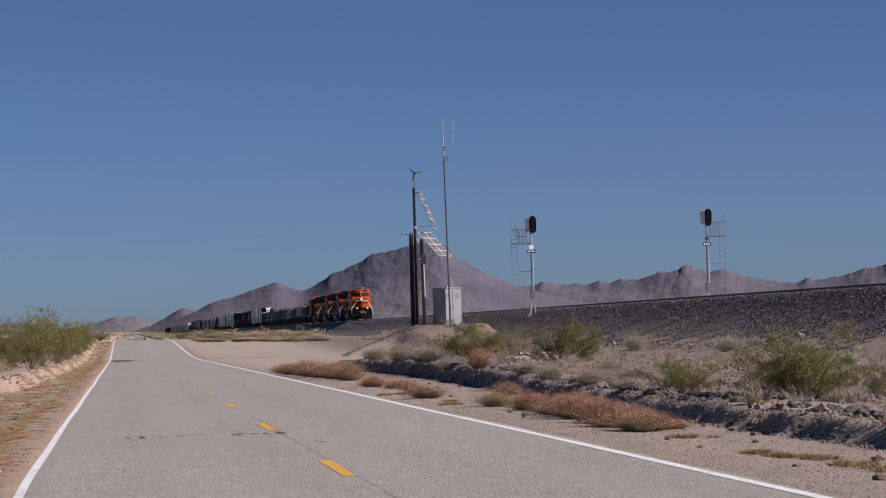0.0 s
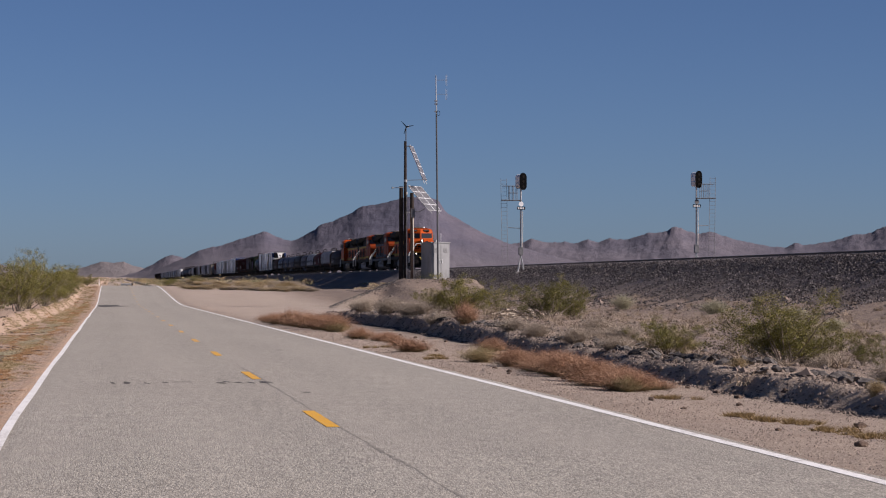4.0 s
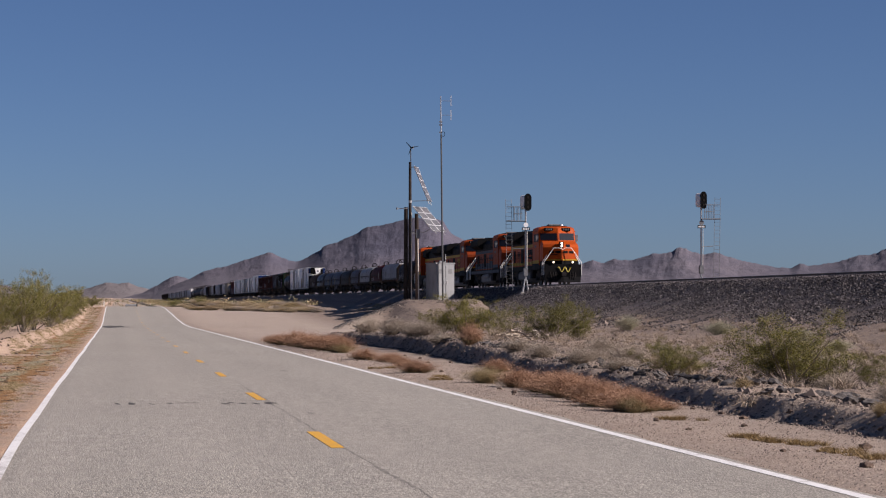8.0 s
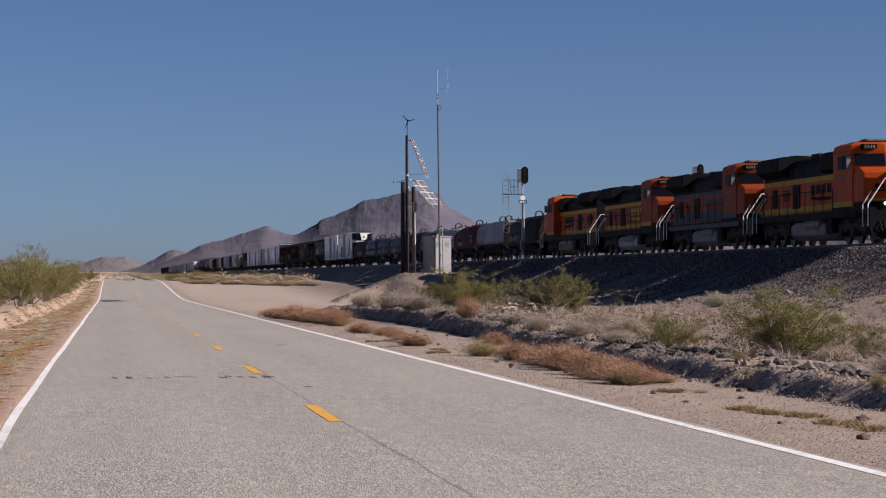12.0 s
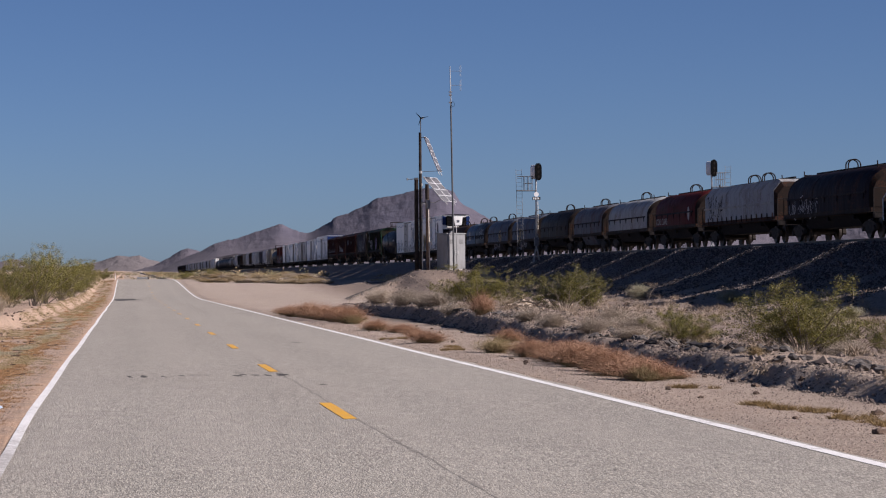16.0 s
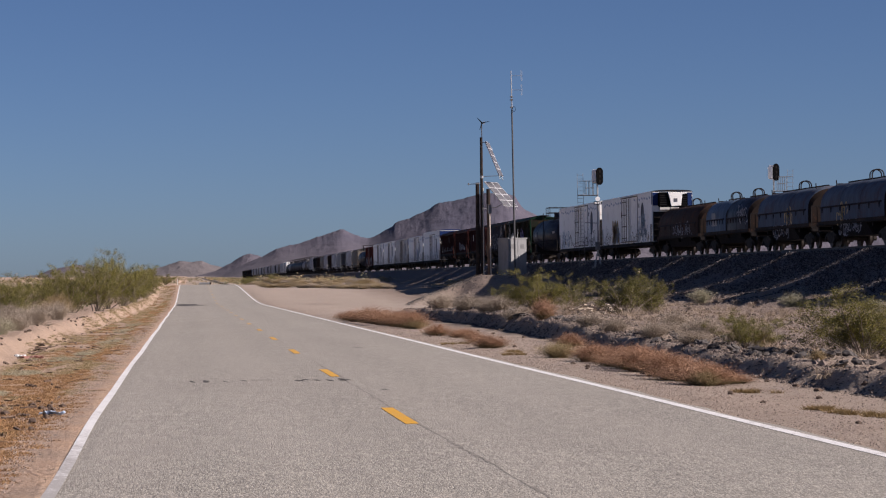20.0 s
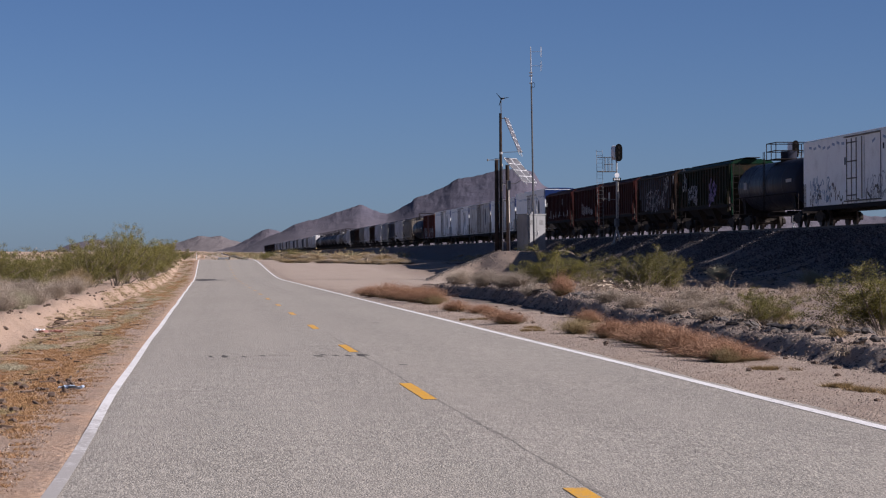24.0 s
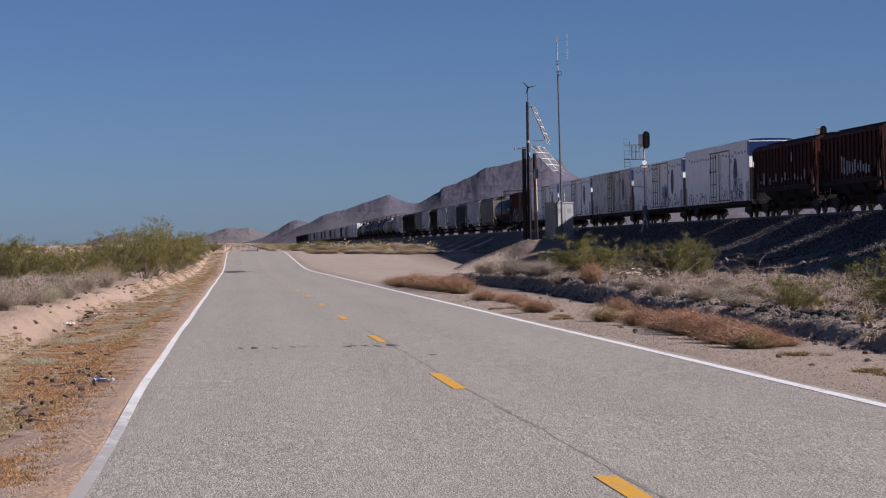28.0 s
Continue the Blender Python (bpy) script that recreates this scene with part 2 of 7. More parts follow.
MAT = {
    "asphalt": asphalt(), "line": road_paint("white_road_paint", (0.82, 0.81, 0.79), 0.85),
    "leftline": road_paint("dusty_white_road_paint", (0.80, 0.79, 0.77), 0.80, 28.0, 15.0, 0.36),
    "dash": road_paint("yellow_road_paint", (0.68, 0.355, 0.028), 0.7, 50.0, 130.0, 0.17),
    "darkblot": plain("tar_patch", (0.075, 0.067, 0.060), 0.85), "seam": plain("open_seam", (0.225, 0.205, 0.178), 0.95, 0, 0.5, 9.0), "soil": desert(), "ballast": ballast(), 
    # distance haze is put into the rock colours as a blue-mauve cast
    "rock": rock_slopes("haze_tinted_rock", (0.070, 0.067, 0.097), (0.108, 0.094, 0.117), (0.048, 0.049, 0.076), (0.138, 0.121, 0.131)),
    "hazyrock": rock_slopes("mauve_haze_rock", (0.086, 0.080, 0.107), (0.122, 0.107, 0.126), (0.060, 0.059, 0.085), (0.146, 0.129, 0.138)),
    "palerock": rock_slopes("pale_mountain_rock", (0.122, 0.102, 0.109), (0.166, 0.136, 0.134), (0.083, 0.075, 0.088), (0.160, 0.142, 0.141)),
    "soilclod": plain("dark_earth", (0.11, 0.075, 0.055), 0.95, 0, 0.4, 8.0),
    "rubble": plain("asphalt_rubble", (0.085, 0.075, 0.07), 0.95, 0, 0.5, 9.0),
    "steel": plain("rusty_rail_steel", (0.09, 0.055, 0.04), 0.6, 0.4), "railtop": plain("polished_rail", (0.45, 0.43, 0.42), 0.25, 1.0, 0.1),
    "tie": plain("tie_concrete", (0.20, 0.18, 0.16), 0.95),
    "creosote": leafy("creosote_leaves", (0.052, 0.053, 0.012), (0.255, 0.222, 0.036)),
    "stem": plain("grey_brown_stems", (0.23, 0.19, 0.15), 0.95), "deadgrey": leafy("dead_grey_twigs", (0.26, 0.210, 0.162), (0.54, 0.455, 0.36)),
    "russet": leafy("russet_twigs", (0.25, 0.125, 0.070), (0.50, 0.305, 0.185)), "straw": leafy("straw_blades", (0.26, 0.185, 0.090), (0.47, 0.36, 0.19)),
    "orangeweed": leafy("orange_weed", (0.25, 0.125, 0.050), (0.44, 0.27, 0.12)), "greenweed": leafy("olive_weed", (0.22, 0.17, 0.075), (0.42, 0.32, 0.17)),
    "farolive": leafy("far_olive_scrub", (0.10, 0.10, 0.045), (0.22, 0.195, 0.10)),
    "olivetwig": leafy("olive_brown_twigs", (0.10, 0.085, 0.03), (0.24, 0.19, 0.08)),
    "drybrown": leafy("dry_brown_twigs", (0.20, 0.15, 0.105), (0.40, 0.31, 0.225)),
    "cream": leafy("bleached_straw_blades", (0.30, 0.225, 0.135), (0.54, 0.435, 0.285)),
    "palegreen": leafy("pale_green_twigs", (0.29, 0.27, 0.18), (0.52, 0.48, 0.34)),
}

# ---- building tools ----
class Shape:
    """Collects vertices and faces of one mesh."""

    def __init__(self):
        self.v, self.f = [], []

    def add(self, verts, faces):
        k = len(self.v)
        self.v += [tuple(p) for p in verts]
        self.f += [tuple(k + i for i in f) for f in faces]
        return self

    def box(self, x0, x1, y0, y1, z0, z1):
        return self.add([(x, y, z) for z in (z0, z1) for y in (y0, y1) for x in (x0, x1)],
                        [(0, 2, 3, 1), (4, 5, 7, 6), (0, 1, 5, 4), (2, 6, 7, 3), (0, 4, 6, 2), (1, 3, 7, 5)])

    def turned_box(self, m, sx, sy, sz):
        k = len(self.v)
        self.box(-sx / 2, sx / 2, -sy / 2, sy / 2, -sz / 2, sz / 2)
        self.v[k:] = [tuple(m @ Vector(p)) for p in self.v[k:]]
        return self

    def rod(self, a, b, r, n=8, r2=None, caps=True):
        a, b = Vector(a), Vector(b)
        q = (b - a).to_track_quat("Z", "Y")
        r2 = r if r2 is None else r2
        ring = [q @ Vector((math.cos(2 * math.pi * i / n), math.sin(2 * math.pi * i / n), 0)) for i in range(n)]
        faces = [(i, (i + 1) % n, n + (i + 1) % n, n + i) for i in range(n)]
        if caps:
            faces += [tuple(reversed(range(n))), tuple(range(n, 2 * n))]
        return self.add([a + r * p for p in ring] + [b + r2 * p for p in ring], faces)

    def path(self, points, r, n=6):
        for a, b in zip(points, points[1:]):
            self.rod(a, b, r, n)
        return self

    def prism(self, outline, a, b, axis="y"):
        """An outline in two axes swept along the third; the order of the outline does not matter much."""
        n = len(outline)
        put = {"y": lambda p, t: (p[0], t, p[1]), "x": lambda p, t: (t, p[0], p[1]), "z": lambda p, t: (p[0], p[1], t)}[axis]
        verts = [put(p, a) for p in outline] + [put(p, b) for p in outline]
        faces = [(i, (i + 1) % n, n + (i + 1) % n, n + i) for i in range(n)] + [tuple(reversed(range(n))), tuple(range(n, 2 * n))]
        return self.add(verts, faces)

    def rings(self, loops, caps=True):
        """Joins loops of equal length into a skin."""
        n = len(loops[0])
        faces = [(k * n + i, k * n + (i + 1) % n, (k + 1) * n + (i + 1) % n, (k + 1) * n + i) for k in range(len(loops) - 1) for i in range(n)]
        if caps:
            faces += [tuple(reversed(range(n))), tuple(range((len(loops) - 1) * n, len(loops) * n))]
        return self.add([p for loop in loops for p in loop], faces)

    def mesh(self, name, mat, smooth=False, bevel=0.0):
        me = bpy.data.meshes.new(name)
        me.from_pydata(self.v, [], self.f)
        bm = bmesh.new()
        bm.from_mesh(me)
        bmesh.ops.recalc_face_normals(bm, faces=bm.faces)
        if bevel:
            edges = [e for e in bm.edges if len(e.link_faces) == 2 and e.calc_face_angle(0) > 0.6]
            bmesh.ops.bevel(bm, geom=edges, offset=bevel, segments=2, affect="EDGES", clamp_overlap=True)
        bm.to_mesh(me)
        bm.free()
        if smooth:
            me.shade_smooth()
            me.set_sharp_from_angle(angle=radians(38))
        me.materials.append(mat)
        return me


def quick_mesh(name, verts, faces, mat, smooth=False):
    me = bpy.data.meshes.new(name)
    me.from_pydata(verts, [], faces)
    me.materials.append(mat)
    if smooth:
        me.shade_smooth()
    return me


def part(name, shape, material, parent=None, label="", smooth=False, bevel=0.0):
    """One mesh object out of a shape, under a thing or a part."""
    ob = new(name, shape.mesh(name, MAT[material] if isinstance(material, str) else material, smooth, bevel))
    ob.parent = parent
    if label:
        ob["label"] = label
    return ob


def thing(name, label, category, group="", kind=""):
    return tagged(new(name), label, category, group, kind)


def rise(a, b, v):
    """0 below a, 1 above b, smooth between."""
    t = min(1.0, max(0.0, (v - a) / (b - a)))
    return t * t * (3 - 2 * t)


def wob(x, y, scale, seed=0.0):
    return noise.noise(Vector((x * scale, y * scale, seed)))

# ---- land ----
LINE_LEFT, LINE_RIGHT, MIDDLE = -1.04, 6.05, 2.42
TRACK_X = 35.5


def road_z(y):
    """The road dips gently, then climbs over a crest."""
    z = -0.0011 * min(y, 215)
    z += 1.60 * rise(205, 345, y)
    return z - 1.2 * rise(355, 620, y)


def rail_z(y):
    return 3.06 + 0.001 * y


def bank_right(y):
    """Where the cut bank beside the road begins."""
    return 9.25 + 0.028 * max(0.0, min(y, 130) - 38) - 0.06 * max(0.0, min(y, 132) - 100) + 0.25 * wob(0.0, y, 0.21, 3.0) + 0.20 * wob(0.0, y, 0.8, 5.0) + 0.10 * wob(0.0, y, 2.1, 5.5)


def bank_left(y):
    return -3.62 + 0.5 * rise(70, 140, y) + 0.25 * wob(0.0, y, 0.13, 7.0) + 0.12 * wob(0.0, y, 0.8, 9.0)


def turnout(x, y):
    """A flat dirt pull-off beside the road before the crest."""
    far = 300 - 1.5 * max(0.0, x - 9.0)
    return rise(118, 140, y) * (1 - rise(far, far + 25, y)) * (1 - rise(22, 27, x))


def ground_ramp(u):
    return -0.2 + 2.2 * u


def ground_z(x, y):
    far = max(0.0, math.hypot(x, y) - 450)
    z = road_z(y) if y < 700 else road_z(700)
    z = z * (1 - rise(900, 1500, y)) + 0.0036 * far
    if x > LINE_RIGHT:
        b = bank_right(y)
        keep = 1 - turnout(x, y)
        z += -0.05 * rise(6.4, 8.0, x) + keep * (0.27 + 0.20 * rise(54, 80, y) + 0.12 * wob(x, y, 0.3, 1.0)) * rise(b, b + 0.42 + 0.6 * abs(wob(0, y, 0.9, 21.0)), x + 0.08 * wob(x, y, 3.0, 23.0)) ** (0.9 + 0.5 * wob(0, y, 2.3, 25.0))
        z -= 0.17 * keep * rise(b + 1.2, b + 6, x)
        z += keep * (0.10 * wob(x, y, 0.45, 2.0) + 0.07 * wob(x, y, 1.7, 4.0) + 0.05 * wob(x, y, 4.5, 7.0)) * rise(b + 0.1, b + 1.2, x)
        # low earth ridge along the foot of the fill beyond the pull-off
        z += 0.35 * rise(21, 25, x) * (1 - rise(25, 29, x)) * rise(300, 340, y) * (1 - rise(520, 620, y))
    elif x < LINE_LEFT:
        b = bank_left(y)
        z += -0.04 * rise(1.6, 2.6, -x) + (0.44 + 0.10 * wob(x, y, 0.25, 6.0)) * rise(-b, -b + 0.6, -x) + 0.12 * rise(5, 12, -x)
        z += (0.08 * wob(x, y, 0.5, 2.0) + 0.03 * wob(x, y, 1.9, 4.0)) * rise(-b + 0.2, -b + 2.0, -x) + 0.02 * wob(x, y, 1.3, 3.0) * rise(1.8, 2.6, -x)
    if -2.1 < x < 7.4:
        e = 0.08 * rise(18, 34, y)
        z -= 0.06 * (1 - rise(6.3, 7.2, x)) * (1 - rise(1.00 + e, 1.10 + e, -x))
        z += 0.008 * rise(1.02 + e, 1.12 + e, -x)
    if x > 20 and y < 900:
        # the soil apron at the foot of the fill
        z += (rail_z(y) - 2.30 - z) * min(1.0, max(0.0, (x - 22.2) / 5.8)) ** 1.6 + (0.16 * wob(x, y, 0.5, 14.0) + 0.09 * wob(x, y, 1.6, 15.0)) * rise(18, 23, x)
    if x > 10:
        # the graded mound on which the mast and the cabinet stand
        d = math.hypot(max(0.0, abs(x - 26.6) - 2.6) * (1.6 if x < 26.6 else 0.95), (y - 205.5) * 0.42)
        mound = 2.02 - 0.36 * max(0.0, d - 1.2) + (0.26 * wob(x, y, 0.45, 8.0) + 0.12 * wob(x, y, 1.5, 8.0)) * min(1.0, d / 2)
        z = max(z, mound)
        # a windrow along the ramp that climbs to the mound
        u = min(1.0, max(0.0, ((x - 16.7) * 7.3 + (y - 193) * 15.0) / 278.3))
        off = math.hypot(x - 16.7 - 7.3 * u, y - 193 - 15.0 * u)
        z = max(z, ground_ramp(u) - 0.55 * abs(off) + 0.15) if off < 3 else z
    if x > 29:
        z = z * (1 - rise(29, 31, x)) - 0.3 * rise(29, 31, x) * (1 - rise(60, 90, x)) + (0.0036 * far) * rise(29, 31, x)
    return z


def spaced(start, stop, first, growth):
    out, step = [start], first
    while out[-1] < stop:
        out.append(min(stop, out[-1] + step))
        step *= growth
    return out


def sheet(name, xs, ys, height, mat):
    verts = [(x, y, height(x, y)) for y in ys for x in xs]
    n = len(xs)
    faces = [(j * n + i, j * n + i + 1, (j + 1) * n + i + 1, (j + 1) * n + i) for j in range(len(ys) - 1) for i in range(n - 1)]
    return new(name, quick_mesh(name, verts, faces, mat, True))


def build_ground():
    right = [6.0 + 0.25 * i for i in range(11)] + [8.65 + 0.11 * i for i in range(40)] + spaced(13.1, 34, 0.30, 1.02)[1:] + spaced(34, 4200, 3.0, 1.22)[1:]
    left = [-0.8, -1.0, -1.09, -1.18, -1.3, -1.5] + [-1.7 - 0.2 * i for i in range(24)] + [-v for v in spaced(6.6, 4200, 0.5, 1.14)[1:]]
    xs = sorted(left) + [1.0, 3.0, 5.0] + right
    ys = sorted(-v for v in spaced(10, 600, 4.0, 1.5)[1:]) + [-10 + 2 * i for i in range(10)] + spaced(10, 140, 0.20, 1.0060) + spaced(140, 420, 1.1, 1.012)[1:] + spaced(420, 4300, 8.0, 1.12)[1:]
    ob = sheet("ground", xs, ys, ground_z, MAT["soil"])
    tagged(ob, "pale gravelly desert soil with low eroded banks", "ground", kind="structure")


def build_road():
    ys = [-60 + 4 * i for i in range(18)] + spaced(12, 760, 1.0, 1.012)[1:]
    rng = random.Random(4)
    verts, faces = [], []
    for y in ys:
        ragged = 0.07 * wob(3.0, y, 1.3, 1.0) + 0.04 * rng.uniform(-1, 1)
        ragged2 = 0.09 * wob(9.0, y, 1.1, 1.0) + 0.05 * rng.uniform(-1, 1)
        z = road_z(y)
        verts += [(-1.26 + 0.35 * ragged - 0.08 * rise(18, 34, y), y, z - 0.10), (-1.115 + 0.35 * ragged - 0.08 * rise(18, 34, y), y, z - 0.008), (-0.9, y, z), (0.6, y, z + 0.003), (MIDDLE, y, z + 0.005),
                  (4.2, y, z + 0.003), (6.0, y, z), (6.28 + ragged2, y, z - 0.012), (6.4 + ragged2, y, z - 0.10)]
    n = 9
    faces = [(j * n + i, j * n + i + 1, (j + 1) * n + i + 1, (j + 1) * n + i) for j in range(len(ys) - 1) for i in range(n - 1)]
    road = new("road", quick_mesh("road", verts, faces, MAT["asphalt"]))
    tagged(road, "sun-bleached two-lane asphalt road with worn white edge lines", "road", kind="structure")

    def stripe(name, x, width, y0, y1, mat, label, lift=0.004):
        cuts = [y0] + [y for y in ys if y0 < y < y1] + [y1]
        v, f = [], []
        for y in cuts:
            z = road_z(y) + 0.005 * (1 - min(1.0, abs(x - MIDDLE) / 3.5)) + lift
            w = width / 2 * (1 + 0.07 * wob(x, y, 2.3, 2.0))
            dx = 0.035 * wob(x, y, 0.07, 6.0) - (0.08 * rise(18, 34, y) if x < 0 else 0.0)
            v += [(x - w + dx, y, z), (x + w + dx, y, z)]
        f = [(2 * i, 2 * i + 1, 2 * i + 3, 2 * i + 2) for i in range(len(cuts) - 1)]
        ob = new(name, quick_mesh(name, v, f, MAT[mat]))
        ob.parent = road
        ob["label"] = label
        return ob

    stripe("edge_line", LINE_LEFT, 0.105, -50, 750, "leftline", "worn white edge line")
    stripe("edge_line", LINE_RIGHT, 0.14, -50, 750, "line", "worn white edge line")
    for k in range(-2, 26):
        y = 29.6 + 14.63 * k
        stripe("centre_dash", MIDDLE, 0.15, y - 1.85, y + 1.85, "dash", "worn yellow centre dash")
    return road, stripe


ground = build_ground()
road, stripe = build_road()


def road_cracks():
    """Tar smears, hairline cracks and a large dark patch across the lanes."""
    rng = random.Random(9)

    def blot(x, y, w, d, name="tar_mark", slant=0.0):
        n = 12
        ring = []
        for i in range(n):
            a = 2 * math.pi * i / n
            k = rng.uniform(0.55, 1.1)
            px, py = x + 0.5 * w * k * math.cos(a) - slant * math.sin(a), y + 0.5 * d * k * math.sin(a)
            ring.append((px, py, road_z(py) + 0.005 * (1 - min(1.0, abs(px - MIDDLE) / 3.5)) + 0.004))
        ob = new(name, quick_mesh(name, ring, [tuple(range(n))], MAT["darkblot"]))
        ob.parent = road

    for x, w in ((0.05, 0.16), (0.32, 0.22), (0.62, 0.12), (0.92, 0.10), (1.18, 0.55), (1.75, 0.12), (1.95, 0.34), (2.35, 0.22), (2.55, 0.3)):
        if w > 0.5:
            blot(x, 41.3, 0.8 * w, 0.13)
            continue
        for k in range(1 + int(w / 0.17)):
            blot(x + rng.uniform(-0.5, 0.5) * w, 41.0 + rng.uniform(-0.3, 0.3), rng.uniform(0.08, 0.14), rng.uniform(0.45, 0.9), "tar_mark", 0.035)
    blot(2.85, 37.0, 0.16, 0.3)
    blot(0.1, 209.0, 2.0, 22.0, "tar_patch")
    blot(-0.35, 209.5, 1.3, 24.0, "tar_patch")
    blot(0.9, 206.0, 1.3, 8.0, "tar_patch")
    for x, y in ((-0.2, 85.0), (4.1, 62.0), (1.3, 120.0)):
        blot(x, y, 0.3, 0.5)
    # a long crack that wanders along the right of the centre line
    pts, y = [], 12.0
    while y < 52:
        pts.append((2.50 + 0.006 * max(0, 30 - y) + 0.05 * wob(0, y, 0.3, 1.5) + 0.025 * wob(0, y, 2.5, 2.5), y))
        y += 0.22
    v, f = [], []
    for i, (x, y) in enumerate(pts):
        w = max(0.008, 0.014 + 0.020 * wob(0, y, 1.4, 4.4) + 0.012 * wob(0, y, 5.0, 4.9))
        z = road_z(y) + 0.005 * (1 - min(1.0, abs(x - MIDDLE) / 3.5)) + 0.002
        v += [(x - w, y, z), (x + w, y, z)]
    f = [(2 * i, 2 * i + 1, 2 * i + 3, 2 * i + 2) for i in range(len(pts) - 1)]
    ob = new("crack", quick_mesh("crack", v, f, MAT["seam"]))
    ob.parent = road


road_cracks()


def fill_side(x):
    """Depth of the fill's hollow side slope below the rails."""
    return -2.3 + 1.75 * ((x - 28.0) / 4.5) ** 1.3


def build_track():
    """The ballast fill, its ties and two rails."""
    ys = [-400 + 20 * i for i in range(21)] + spaced(20, 330, 0.45, 1.004)[1:] + spaced(330, 3000, 6.0, 1.05)[1:]
    section = [(27.2, -2.62), (27.8, -2.42)] + [(28.0 + 4.5 * i / 11, fill_side(28.0 + 4.5 * i / 11)) for i in range(0, 11)] + [(32.6, -0.5), (33.0, -0.27), (33.3, -0.17), (34.2, -0.16), (35.5, -0.2), (36.8, -0.16), (37.7, -0.2), (44.5, -0.4), (48.0, -0.45), (54.0, -3.0)]
    verts, faces = [], []
    n = len(section)
    for y in ys:
        for i, (x, dz) in enumerate(section):
            k = 1.0 if 1 < i < 14 else 0.0
            bump = 0.13 * wob(x, y, 0.9, 1.0) + 0.07 * wob(x, y, 2.2, 2.0)
            foot = rail_z(y) + dz
            verts.append((x + 0.25 * k * wob(0, y, 0.15, 4.0) * (1 - i / 14), y, foot + k * bump))
    faces = [(j * n + i, j * n + i + 1, (j + 1) * n + i + 1, (j + 1) * n + i) for j in range(len(ys) - 1) for i in range(n - 1)]
    fill = new("embankment", quick_mesh("embankment", verts, faces, MAT["ballast"], True))
    tagged(fill, "dark crushed-stone railway embankment with eroded sloping side", "embankment", kind="structure")
    track = thing("railway_track", "straight railway track with brown rails on ties", "railway track", kind="structure")
    profile = [(-0.075, -0.17), (0.075, -0.17), (0.075, -0.15), (0.012, -0.13), (0.012, -0.045), (0.037, -0.035), (0.037, 0), (-0.037, 0), (-0.037, -0.035), (-0.012, -0.045), (-0.012, -0.13), (-0.075, -0.15)]
    for side in (-0.7535, 0.7535):
        s = Shape()
        cuts = [-400, 0, 200, 400, 800, 1600, 3000]
        s.rings([[(TRACK_X + side + px, y, rail_z(y) + pz) for px, pz in profile] for y in cuts])
        part("rail", s, "steel", track)
        top = Shape().rings([[(TRACK_X + side + px, y, rail_z(y) + pz) for px, pz in ((-0.03, 0.001), (0.03, 0.001), (0.03, 0.004), (-0.03, 0.004))] for y in cuts])
        part("rail_head", top, "railtop", track, "polished rail head")
    tie = Shape().box(-1.3, 1.3, -0.12, 0.12, -0.38, -0.172).mesh("tie", MAT["tie"])
    for i in range(300):
        y = 100 + 0.6 * i
        ob = new("tie", tie)
        ob.matrix_basis = pose(TRACK_X, y, rail_z(y))
        ob.parent = track
    rest = Shape()
    for i in range(500):
        y = 280.6 + 0.6 * i
        rest.box(TRACK_X - 1.3, TRACK_X + 1.3, y - 0.12, y + 0.12, rail_z(y) - 0.38, rail_z(y) - 0.172)
    far = new("ties_far", quick_mesh("ties_far", rest.v, rest.f, MAT["tie"]))
    far.parent = track
    far["kind"] = "stuff"


build_track()


